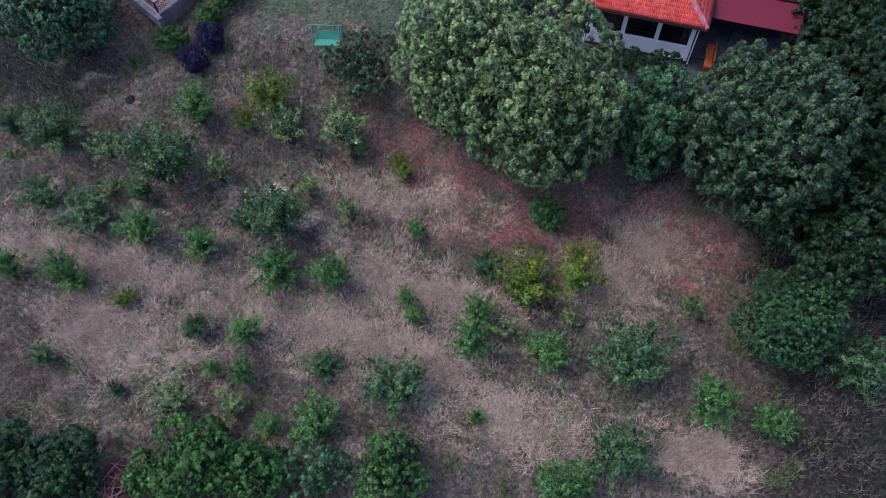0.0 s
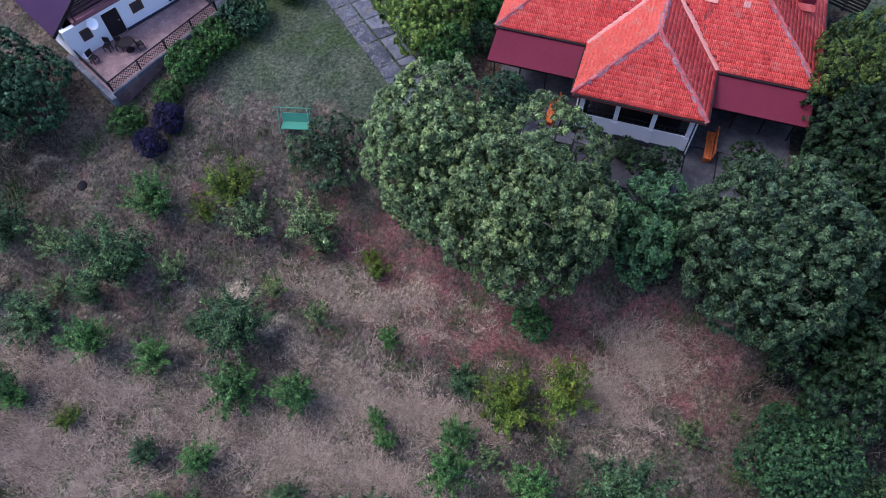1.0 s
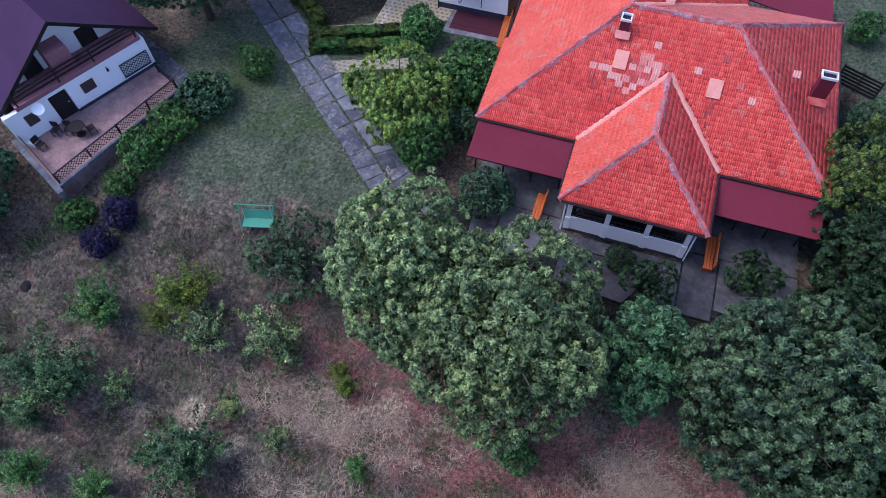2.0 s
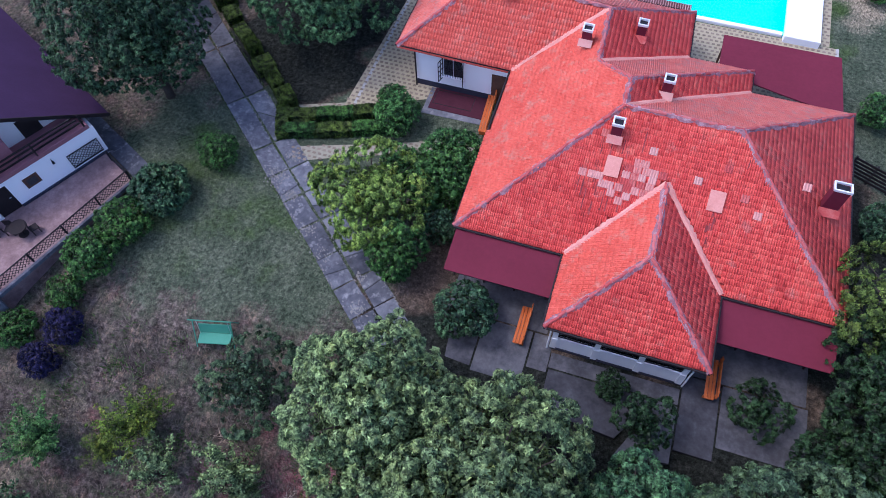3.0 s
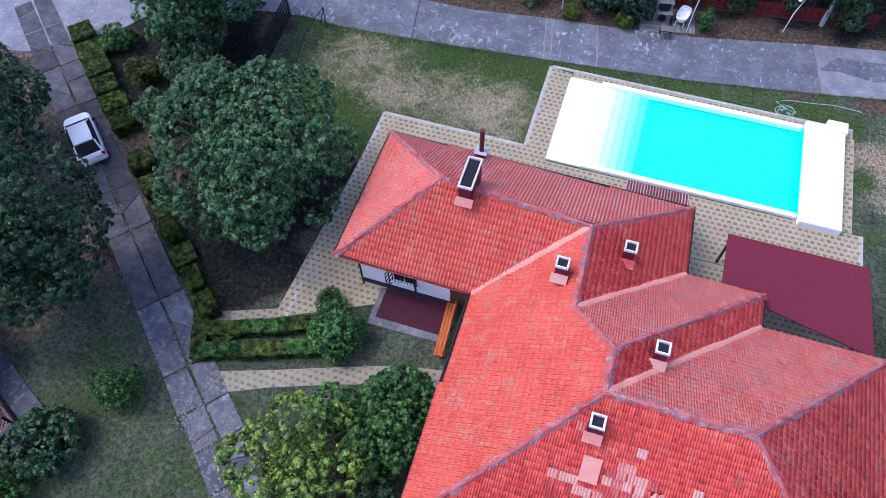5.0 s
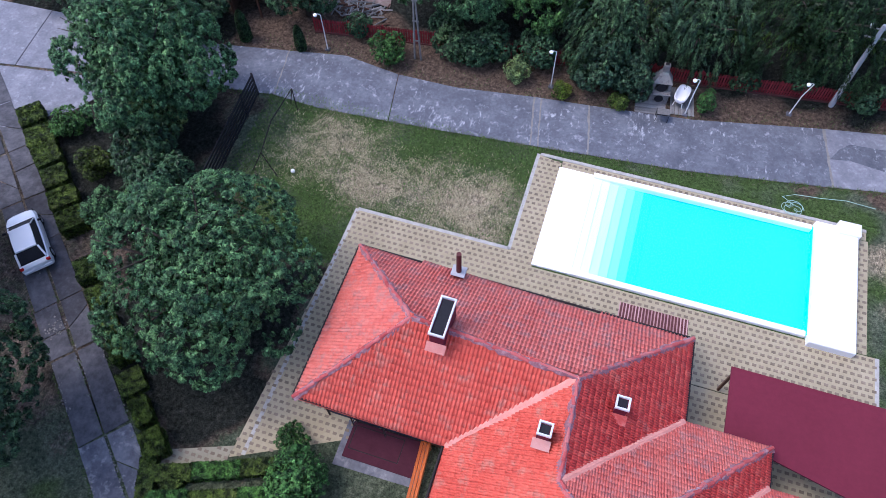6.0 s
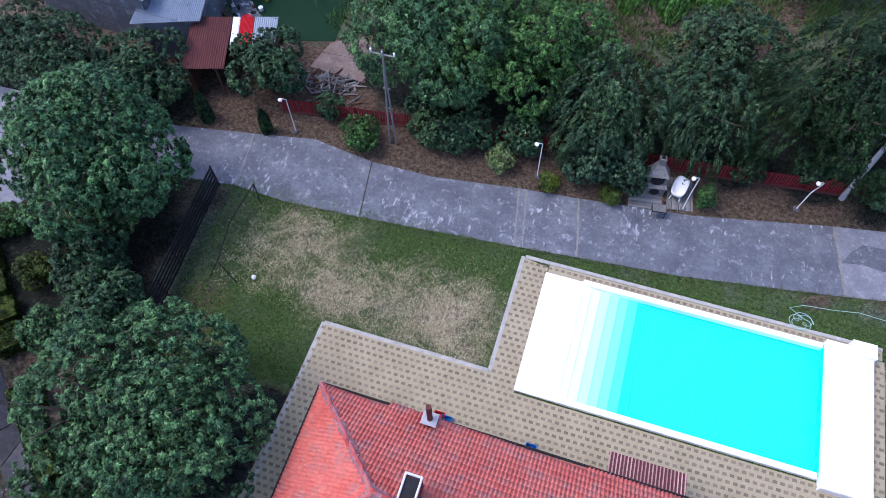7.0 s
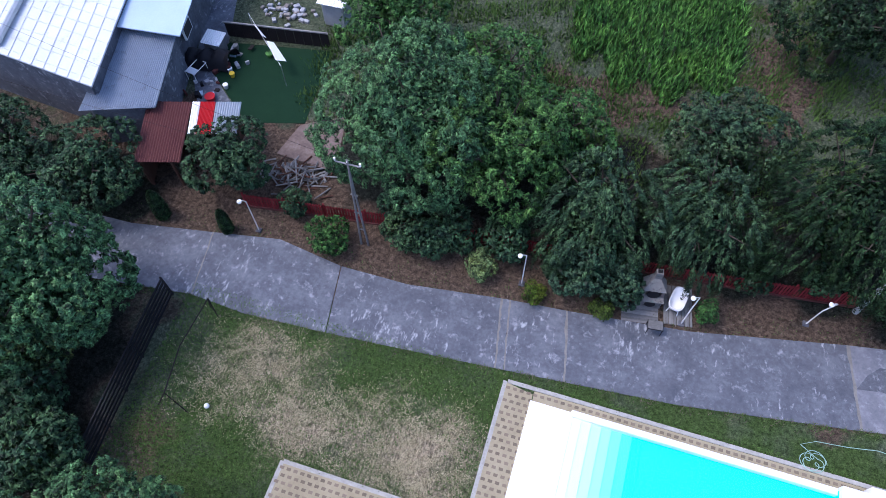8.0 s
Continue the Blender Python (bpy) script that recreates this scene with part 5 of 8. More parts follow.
    p = dd * (rng.uniform(0.45, 0.92, k) * shell * 0.9)[:, None] * np.array([rx, rx, rz])
    inner = facets(rng, p, dd + rng.normal(size=(k, 3)) * 0.6, rng.normal(size=(k, 3)), leaf * (1.6 if not gap else 1.1), 0.4)
    return np.concatenate([outer, inner])


def shoots(seed, n, leaf, k, tall, open_=0.0):
    """Leaf faces along k upright, arching shoots that rise from one foot and fill a feathery crown one metre in radius."""
    rng = np.random.default_rng(seed)
    a, u = rng.uniform(0, 6.283, k), rng.random(k) ** 0.6
    end = np.stack([np.cos(a) * u, np.sin(a) * u, 2 * tall * np.sqrt(1.05 - 0.75 * u * u)], 1) * rng.uniform(0.72, 1.1, k)[:, None]
    who = rng.integers(0, k, n)
    s = rng.uniform(0.12 + open_ * 0.3, 1, n) ** 0.7
    p = end[who] * s[:, None]
    p[:, 2] += 0.25 * tall * np.sin(s * 3.1416) * u[who]
    p += rng.normal(size=(n, 3)) * (0.10 * (1.25 - s))[:, None]
    axis = p - np.array([0, 0, tall * 0.8])
    nrm = axis / np.linalg.norm(axis, axis=1)[:, None] * 0.6 + np.array([0, 0, 0.5]) + rng.normal(size=(n, 3)) * 0.55
    return facets(rng, p, nrm, end[who] + rng.normal(size=(n, 3)) * 0.9, leaf, 0.33)


def limbs(seed, height, spread, r0, n=7, split=0.35):
    """A tapered, slightly bent trunk that forks into limbs; the foot is at the origin."""
    rng = random.Random(seed)
    g = Geo()
    top = Vector((rng.uniform(-.2, .2), rng.uniform(-.2, .2), height * split))
    g.tube([(0, 0, -0.25), (0.02, 0, 0.15), top * 0.6 + Vector((0.06, 0.04, 0)), top], [r0 * 1.5, r0 * 1.1, r0 * 0.9, r0 * 0.75], 8)
    for i in range(n):
        a = 2 * math.pi * (i + rng.uniform(-.3, .3)) / n
        out = spread * rng.uniform(0.45, 0.85)
        end = Vector((math.cos(a) * out, math.sin(a) * out, height * rng.uniform(0.55, 0.92)))
        mid = top.lerp(end, 0.5) + Vector((0, 0, height * 0.06))
        g.tube([top * rng.uniform(0.75, 1.0), mid, end], [r0 * 0.5, r0 * 0.3, r0 * 0.08], 6)
        for k in range(2):
            e2 = mid + Vector((rng.uniform(-1, 1), rng.uniform(-1, 1), rng.uniform(0.1, 0.9))) * spread * 0.35
            g.tube([mid, mid.lerp(e2, 0.55) + Vector((0, 0, 0.05)), e2], [r0 * 0.25, r0 * 0.15, r0 * 0.05], 5)
    return g


def tree(seed, at, height, spread, mat_, label, n=9000, leaf=0.20, clumps=180, droop=0.0, rz=None, base=0.24, name="tree", group="", gap=0.0, shell=0.64, category="tree", lobes=0):
    """Height and spread (radius) in metres; base: where the crown starts, as a share of the height."""
    x, y = at
    ob = root(name, (x, y, float(level(x, y))), label, category, group, rz=(seed * 47) % 360)
    rz_ = rz or height * (1 - base) / 2
    part("trunk", limbs(seed, height, spread, 0.05 + spread * 0.045), "bark", ob, smooth=True)
    P = leaves(seed, spread * 1.02, rz_ * 1.02, int(n * 1.4), leaf * 0.86, clumps, droop, gap, shell, lobes)
    P[:, :, 2] += height - rz_
    part("crown", leaf_mesh("crown", P), mat_, ob)
    return ob


def shrub(seed, mat_, label, n=900, leaf=0.16, clumps=26, tall=1.0, gap=0.3, name="shrub", category="shrub", stems=5, shell=0.55, feather=False):
    """A shrub one metre in radius with its foot at the origin, to be copied at other sizes."""
    ob = root(name, (0, 0, 0), label, category)
    rng = random.Random(seed)
    g = Geo()
    for i in range(stems):
        a = rng.uniform(0, 6.3)
        e = Vector((math.cos(a) * rng.uniform(.2, .7), math.sin(a) * rng.uniform(.2, .7), tall * rng.uniform(0.8, 1.5)))
        g.tube([(0, 0, -0.1), e * 0.5 + Vector((0, 0, 0.1)), e], [0.035, 0.025, 0.008], 5)
    part("stem", g, "bark", ob)
    if feather:
        P = shoots(seed, n, leaf, clumps, tall, gap)
    else:
        P = leaves(seed, 1.0, tall, n, leaf, clumps, 0, gap, shell)
        P[:, :, 2] = P[:, :, 2] + tall * 0.95
    part("foliage", leaf_mesh("foliage", P), mat_, ob)
    return ob


def plant(kinds, spots, group):
    """Sets copies of the kinds at (x, y, width); the kinds themselves become the first ones."""
    used = set()
    for i, (x, y, w) in enumerate(spots):
        k = kinds[i % len(kinds)]
        rng = random.Random(i * 7 + len(spots))
        m = pose(x, y, float(level(x, y)) - 0.05, rng.uniform(-5, 5), rng.uniform(-5, 5), rng.uniform(0, 360)) @ Matrix.Diagonal((w * 0.58, w * 0.58, w * 0.45 * rng.uniform(0.85, 1.2), 1))
        if k.name in used:
            tagged(copy_thing(k, m @ Matrix.Diagonal((*(1 / c for c in k.scale), 1))), group=group)
        else:
            k.matrix_basis = m
            used.add(k.name)
            tagged(k, group=group)


# great trees on the bank below the house
tree(1, (-10.3, 29.2), 10.9, 4.1, "leaf", "tall broad-leaved tree with a pale grey-green crown", n=64000, clumps=330, droop=0.35, base=0.0, leaf=0.17, shell=0.84, lobes=17)
tree(2, (-5.0, 27.4), 11.6, 4.9, "leaf", "broad grey-green tree with dense foliage", n=76000, clumps=400, droop=0.35, base=0.0, leaf=0.17, shell=0.84, lobes=20)
tree(3, (6.9, 28.2), 11.3, 4.5, "leaf_grey", "wide grey-green tree with dense foliage", n=72000, clumps=380, droop=0.35, base=0.0, leaf=0.17, shell=0.84, lobes=19)
tree(17, (1.3, 28.8), 8.2, 2.6, "leaf_green", "slim bluish green tree between two broad crowns", n=18000, clumps=130, base=0.0, leaf=0.15, shell=0.8)
tree(4, (12.8, 25.4), 7.4, 4.4, "leaf_shade", "dark green tree at the meadow's edge", n=30000, clumps=450, base=0.06)
tree(5, (15.0, 31.5), 9.0, 4.8, "leaf_shade", "dark green tree beside the house plot", n=30000, clumps=450, base=0.1)
tree(6, (11.2, 40.0), 8.4, 3.9, "leaf_olive", "loose olive-green tree against the roof corner", n=28000, clumps=220, base=0.1, gap=0.35, droop=0.4, leaf=0.15)
tree(7, (10.5, 20.2), 6.0, 2.7, "leaf_deep", "dense round dark green tree in the meadow", n=33750, leaf=0.12, clumps=650, base=0.04, shell=0.85)
tree(8, (-15.0, 40.4), 4.9, 3.3, "leaf_lime", "yellow-green feathery tree beside the driveway", n=46000, clumps=240, droop=0.6, leaf=0.135, shell=0.62, base=0.05, gap=0.35, lobes=22)
tree(9, (-31.0, 45.4), 11.6, 4.5, "leaf_dark", "big dark green tree by the driveway", n=50000, leaf=0.16, clumps=560, shell=0.8, base=0.05)
tree(10, (-23.35, 54.5), 8.9, 5.3, "leaf_green", "big round green tree beside the driveway hedge", n=58000, leaf=0.15, clumps=560, shell=0.8, base=0.05)
tree(11, (-33.3, 66.0), 9.4, 4.6, "leaf_green", "tall feathery green tree near the road", n=52000, clumps=520, droop=0.4, shell=0.8, base=0.05, leaf=0.19)
tree(12, (-39.8, 52.2), 8.6, 4.6, "leaf_dark", "dark tree over the driveway", n=25312, clumps=450, shell=0.8, base=0.05)
tree(13, (-37.9, 27.2), 6.6, 4.1, "leaf_dark", "dark tree beside the neighbouring chalet", n=25312, clumps=450, base=0.05)
tree(15, (12.0, 35.2), 7.6, 4.2, "leaf_shade", "green tree beside the house terrace", n=28000, clumps=300, base=0.08)
tree(16, (10.7, 37.4), 6.6, 3.3, "leaf_shade", "leafy green tree beside the sheet canopy", n=24000, clumps=260, base=0.03, leaf=0.17)
tree(14, (-17.4, 29.5), 3.9, 2.6, "leaf_grey", "low open tree with a brownish grey crown", n=14000, clumps=90, gap=0.4, leaf=0.13)

# woods behind the road
tree(21, (-19.0, 80.2), 9.8, 5.2, "leaf_green", "tall light green tree behind the fence", n=42000, clumps=420, droop=0.5, base=0.05, leaf=0.18, shell=0.75, lobes=24)
tree(22, (-14.2, 80.3), 8.0, 4.2, "leaf_fresh", "fresh green tree behind the fence", n=26000, clumps=280, base=0.05, leaf=0.16)
tree(23, (-8.0, 78.6), 6.5, 3.6, "leaf_willow", "drooping willow behind the road verge", n=24000, clumps=330, droop=0.9, leaf=0.17, base=0.02)
tree(24, (-2.8, 79.7), 6.4, 3.4, "leaf_willow", "drooping willow behind the red fence", n=22000, clumps=300, droop=0.9, leaf=0.17, base=0.02)
tree(25, (4.0, 81.0), 8.8, 4.7, "leaf_shade", "dark drooping tree behind the red fence", n=34000, clumps=480, droop=0.9, leaf=0.17, base=0.02)
tree(26, (-28.7, 76.9), 4.6, 2.5, "leaf_dark", "bushy green tree beside the red shed", n=9408, clumps=224, base=0.05)
tree(27, (-36.2, 74.0), 4.4, 3.4, "leaf_dark", "bushy green tree beside the road", n=9408, clumps=224, base=0.02)
tree(28, (-41.0, 73.0), 4.6, 3.8, "leaf_dark", "dark bushy tree beside the road", n=9408, clumps=224, base=0.02)
tree(29, (4.2, 97.0), 7.0, 4.6, "leaf_shade", "dark tree beyond the vegetable plot", n=12231, clumps=274, base=0.05)
tree(30, (9.5, 86.0), 8.2, 4.8, "leaf_shade", "dark tree behind the fence", n=12231, clumps=274, base=0.05)
tree(31, (-23.5, 90.0), 6.5, 3.6, "leaf_mid", "green tree behind the turf yard", n=9408, clumps=224, base=0.05)
tree(32, (12.4, 80.2), 7.0, 3.8, "leaf_shade", "dark tree beside the utility pole", n=9408, clumps=224, base=0.05)
tree(33, (-2.0, 86.2), 5.0, 3.6, "leaf_willow", "grey-green thicket behind the willows", n=9408, clumps=224, base=0.02, name="thicket")
tree(34, (-11.5, 84.0), 4.6, 3.4, "leaf_mid", "green thicket behind the willows", n=9408, clumps=224, base=0.02, name="thicket")
tree(35, (-16.0, 86.5), 5.4, 3.6, "leaf_mid", "fresh green thicket behind the tall tree", n=9408, clumps=224, base=0.02, name="thicket")
tree(36, (-45.5, 74.8), 3.8, 3.4, "leaf_dark", "dark thicket along the neighbours' wall", n=8467, clumps=200, base=0.02, name="thicket")

# shrubs of the meadow
KINDS = {
    "dark": [shrub(40 + i, "leaf_shrub", "dark green bushy young tree in dry grass", n=7600, leaf=0.058, clumps=70, gap=0.0, feather=True) for i in range(3)],
    "mid": [shrub(50 + i, "leaf_fresh", "fresh green young fruit tree in dry grass", n=6000, leaf=0.062, clumps=60, gap=0.0, tall=1.15, feather=True) for i in range(3)],
    "yellow": [shrub(60 + i, "leaf_yellow", "yellow-green shrub in dry grass", n=5200, leaf=0.058, clumps=55, gap=0.0, feather=True) for i in range(2)],
    "sparse": [shrub(70 + i, "leaf", "thin open-branched sapling with pale leaves", n=3400, leaf=0.062, clumps=30, gap=0.6, stems=9, feather=True) for i in range(2)],
}
plant(KINDS["dark"], [(-35.3, 19.9, 4.3), (-27.3, 19.6, 4.8), (-19.0, 18.9, 4.4), (-30.6, 15.6, 3.6), (-34.4, 15.9, 2.7), (3.4, 15.9, 4.6), (-12.9, 11.1, 2.2), (-8.4, 10.9, 3.8), (-28.7, 6.9, 1.8), (-23.7, 6.5, 1.2),
                      (-20.9, 11.1, 1.8), (3.5, 11.3, 3.7), (-39.1, 19.9, 2.4), (-6.2, 20.0, 2.2), (14.7, 19.8, 4.1), (-28.0, 18.0, 2.2), (-21.2, 18.1, 1.8)], "meadow shrubs")
plant(KINDS["mid"], [(-17.6, 15.7, 3.5), (-14.3, 16.2, 2.8), (-26.6, 15.3, 2.9), (-22.9, 15.8, 2.5), (-30.0, 11.7, 2.5), (-33.5, 10.9, 2.4), (-5.3, 14.9, 2.9), (-1.2, 15.3, 2.9), (-17.7, 11.6, 2.3), (7.8, 15.2, 3.1), (10.9, 15.1, 2.5),
                     (-17.1, 9.3, 2.0), (-10.8, 20.9, 1.6), (1.2, 8.7, 3.5), (-9.7, 16.5, 1.5), (-27.0, 24.1, 3.5), (-9.0, 15.6, 1.4), (-18.8, 9.2, 1.4), (-3.8, 11.1, 1.1), (-11.8, 7.9, 3.1), (-14.3, 7.2, 2.0), (-29.1, 11.5, 2.1), (-5.4, 16.8, 2.1)], "meadow shrubs")
plant(KINDS["yellow"], [(-25.9, 11.4, 1.7), (-12.9, 24.8, 1.5), (-22.6, 26.4, 3.7), (-3.4, 19.2, 4.0), (-0.7, 20.6, 3.6), (-24.1, 24.8, 1.9), (-13.6, 25.4, 1.2)], "meadow shrubs")
plant(KINDS["sparse"], [(-17.5, 25.9, 3.9), (-20.7, 24.8, 3.5), (-16.6, 25.2, 2.4), (-18.2, 21.7, 1.9), (-23.8, 20.6, 2.4), (-20.0, 6.6, 3.1), (6.1, 20.4, 2.0), (-30.3, 18.0, 1.9), (-15.1, 20.9, 2.1), (-31.8, 20.1, 2.9), (-0.3, 17.9, 1.5), (-16.8, 7.5, 2.1), (-3.4, 16.4, 1.7)], "meadow shrubs")

# the thicket of low trees at the meadow's lower edge
tree(201, (-26.8, 1.2), 3.6, 2.1, "leaf_deep", "low dark green tree at the meadow's lower edge", n=16000, leaf=0.11, clumps=150, base=0.0, shell=0.8)
tree(202, (-23.6, 1.8), 3.3, 2.2, "leaf_deep", "round dark green tree at the meadow's lower edge", n=18000, leaf=0.11, clumps=160, base=0.0, shell=0.8)
tree(203, (-16.9, 4.3), 4.2, 2.4, "leaf_hedgerow", "bushy fresh green tree at the meadow's lower edge", n=22000, leaf=0.115, clumps=180, base=0.0, shell=0.8)
tree(204, (-13.7, 4.5), 3.4, 1.9, "leaf_hedgerow", "bushy fresh green tree beside a larger one", n=15000, leaf=0.115, clumps=130, base=0.0, shell=0.8)
tree(205, (-19.1, 2.8), 2.8, 1.3, "leaf_hedgerow", "small fresh green tree beside a brushwood heap", n=8000, leaf=0.115, clumps=70, base=0.0, shell=0.8)
tree(206, (-7.2, 6.8), 3.5, 2.0, "leaf_mid", "light green young tree at the meadow's lower edge", n=15000, leaf=0.12, clumps=120, base=0.0, shell=0.75)
tree(207, (-10.7, 5.6), 3.0, 1.9, "leaf_green", "open grey-green young tree in the thicket", n=9000, leaf=0.11, clumps=90, base=0.0, shell=0.6, gap=0.3)

# ---- chalet next door ----


def corrugated(corners, ribs, depth=0.05, thick=0.02):
    """A ribbed sheet between four corners (front left, front right, back right, back left); the ribs run front to back."""
    a, b, c, d = (Vector(p) for p in corners)
    nrm = (b - a).cross(d - a).normalized()
    g = Geo()
    vs, n = [], ribs * 2
    for i in range(n + 1):
        z = depth * (0.5 if i % 2 else -0.5)
        f, k = a.lerp(b, i / n), d.lerp(c, i / n)
        vs += [f + nrm * z, k + nrm * z, f + nrm * (z - thick), k + nrm * (z - thick)]
    fs = []
    for i in range(n):
        j = i * 4
        fs += [(j, j + 4, j + 5, j + 1), (j + 2, j + 3, j + 7, j + 6), (j, j + 2, j + 6, j + 4), (j + 1, j + 5, j + 7, j + 3)]
    return g.put(vs, fs)


def lattice(geo, p, q, z0, z1, step=0.16, w=0.03):
    """Crossed laths between two posts."""
    p, q = Vector((*p, 0)), Vector((*q, 0))
    L, h = (q - p).length, z1 - z0
    d = (q - p) / L
    for sgn in (1, -1):
        s = -h
        while s < L:
            a0, a1 = (s, z0), (s + h, z1)
            if a0[0] < 0:
                a0 = (0, z0 - s)
            if a1[0] > L:
                a1 = (L, z0 + (L - s))
            if a1[1] - a0[1] > 0.03:
                A, B = (p + d * a0[0], p + d * a1[0]) if sgn == 1 else (p + d * (L - a0[0]), p + d * (L - a1[0]))
                geo.beam((A.x, A.y, a0[1]), (B.x, B.y, a1[1]), 0.015, w)
            s += step * 1.4
    return geo


def build_chalet():
    at = (-37.05, 31.7, 0.0)
    ch = root("chalet", at, "white chalet with a steep dark purple-brown roof and balcony", "house", rz=63.6)
    D = 16.0
    xl, xr, xa, ez, az, yf = -0.1, 11.0, 5.45, 2.35, 6.3, -0.3
    part("roof", Geo().sheet([(xl, yf, ez), (xa, yf, az), (xa, D, az), (xl, D, ez)], 0.16), "chalet", ch)
    part("roof", Geo().sheet([(xa, yf, az), (xr, yf, ez), (xr, D, ez), (xa, D, az)], 0.16), "chalet", ch)
    for x0, x1 in ((xl, xa), (xr, xa)):
        part("bargeboard", Geo().beam((x0, yf - 0.02, ez - 0.1), (x1, yf - 0.02, az - 0.1), 0.06, 0.22), "dark", ch)
    # front wall with door opening, sides
    for x0, x1, z0, z1 in ((0.4, 3.05, 0.3, 2.6), (4.2, 9.8, 0.3, 2.6), (3.05, 4.2, 2.35, 2.6)):
        part("wall", Geo().box(((x0 + x1) / 2, -0.6, (z0 + z1) / 2), (x1 - x0, 0.3, z1 - z0)), "plaster", ch)
    g = Geo()
    g.put([(0.5, 0.9, 2.6), (10.2, 0.9, 2.6), (5.45, 0.9, 5.95), (0.5, 1.15, 2.6), (10.2, 1.15, 2.6), (5.45, 1.15, 5.95)], [(0, 1, 2), (5, 4, 3), (0, 3, 4, 1), (1, 4, 5, 2), (2, 5, 3, 0)])
    part("gable_wall", g, "plaster", ch)
    part("wall", Geo().box((0.55, 4.55, 1.3), (0.3, 10.0, 2.6)), "plaster", ch)
    part("wall", Geo().box((9.65, 4.55, 1.3), (0.3, 10.0, 2.6)), "plaster", ch)
    part("wall", Geo().box((5.1, 9.75, 1.3), (8.8, 0.3, 2.6)), "plaster", ch)
    part("plinth", Geo().box((7.0, -0.78, 0.48), (5.6, 0.08, 0.16), bevel=0.01), "blue_trim", ch)
    dr = part("door", Geo().box((3.62, -0.66, 1.38), (1.1, 0.08, 1.95), bevel=0.01), "dark", ch, "dark timber door")
    part("handle", Geo().box((4.0, -0.73, 1.4), (0.12, 0.06, 0.04), bevel=0.01), "steel", dr)
    w = part("window", Geo().box((5.45, -0.77, 1.65), (0.85, 0.06, 0.75), bevel=0.01), "brown", ch)
    part("pane", Geo().box((5.45, -0.81, 1.65), (0.55, 0.02, 0.48)), "shade", w)
    w = part("window", Geo().box((1.7, -0.77, 1.7), (0.7, 0.06, 0.8), bevel=0.01), "brown", ch)
    part("pane", Geo().box((1.7, -0.81, 1.7), (0.45, 0.02, 0.55)), "shade", w)
    lat = part("trellis", Geo().box((8.6, -0.79, 0.75), (1.9, 0.04, 0.06)), "black", ch, "black diamond trellis on the wall")
    g = lattice(Geo(), (7.65, -0.8), (9.55, -0.8), 0.75, 1.75)
    for z in (0.75, 1.75):
        g.beam((7.65, -0.8, z), (9.55, -0.8, z), 0.03, 0.06)
    for x in (7.65, 9.55):
        g.beam((x, -0.8, 0.72), (x, -0.8, 1.78), 0.03, 0.06)
    part("lath", g, "black", lat, kind="stuff")
    # balcony
    bal = part("balcony", Geo().box((5.45, 0.05, 2.75), (8.3, 1.66, 0.3), bevel=0.02), "mauve", ch, "balcony with a pinkish brown edge")
    for x in (1.5, 4.2, 6.5, 9.4):
        part("post", Geo().box((x, -0.75, 3.35), (0.09, 0.09, 0.95), bevel=0.01), "dark", bal)
    for z in (3.25, 3.55, 3.82):
        part("rail", Geo().beam((1.4 + (z - 3.25) * 0.9, -0.75, z), (9.5 - (z - 3.25) * 0.9, -0.75, z), 0.06, 0.09), "dark", bal)
    part("partition", Geo().box((5.0, 0.2, 3.7), (1.3, 1.3, 1.7), bevel=0.02), "mauve", bal)
    # dark panels stand for the shaded openings behind the balcony
    for x in (3.5, 7.2):
        dr = part("balcony_door", Geo().box((x, 0.86, 3.5), (1.1, 0.1, 1.2), bevel=0.01), "dark", ch, "dark panel in a balcony opening")
    # dish
    ds = part("satellite_dish", Geo().tube([(2.2, -0.75, 2.3), (2.2, -1.0, 2.42)], 0.025, 6), "steel", ch, "white satellite dish")
    c, nrm = Vector((2.25, -1.25, 2.5)), Vector((0.15, -0.8, 0.55)).normalized()
    u = nrm.cross(Vector((0, 0, 1))).normalized()
    v = nrm.cross(u)
    rings, fs = [c - nrm * 0.09], []
    for r, dz in ((0.16, -0.075), (0.29, -0.03), (0.37, 0.02)):
        rings += [c + nrm * dz + (u * math.cos(a) + v * math.sin(a)) * r for a in np.linspace(0, 2 * math.pi, 16, endpoint=False)]
    fs += [(0, 1 + i, 1 + (i + 1) % 16) for i in range(16)]
    fs += [(1 + k * 16 + i, 17 + k * 16 + i, 17 + k * 16 + (i + 1) % 16, 1 + k * 16 + (i + 1) % 16) for k in (0, 1) for i in range(16)]
    part("bowl", Geo().put(rings, fs), "white", ds, smooth=True)
    part("wall_lamp", Geo().tube([(6.9, -0.74, 2.2), (6.9, -0.9, 2.15), (6.9, -0.9, 1.95)], [0.03, 0.05, 0.08], 8), "black", ch)
    # terrace
    ter = part("terrace", Geo().slab([(0.3, -5.0), (9.6, -3.6), (9.6, -0.01), (0.2, -0.01)], -2.0, 0.38), "terracotta", ch, "terrace of reddish tiles")
    part("kerb", Geo().beam((0.15, 0.0, 0.1), (0.2, -5.6, 0.1), 0.35, 0.75), "slab", ter)
    part("kerb", Geo().beam((0.2, -5.1, 0.3), (9.6, -3.7, 0.3), 0.15, 0.25), "slab", ter)
    part("side_path", Geo().slab([(9.75, -4.4), (10.9, -4.2), (10.9, 8.0), (9.75, 8.0)], -0.5, 0.06), "slab", ter)
    cs = [(0.5, -0.2), (0.5, -4.85), (2.8, -4.5), (5.0, -4.2), (7.3, -3.85), (9.5, -3.55), (9.5, -1.5)]
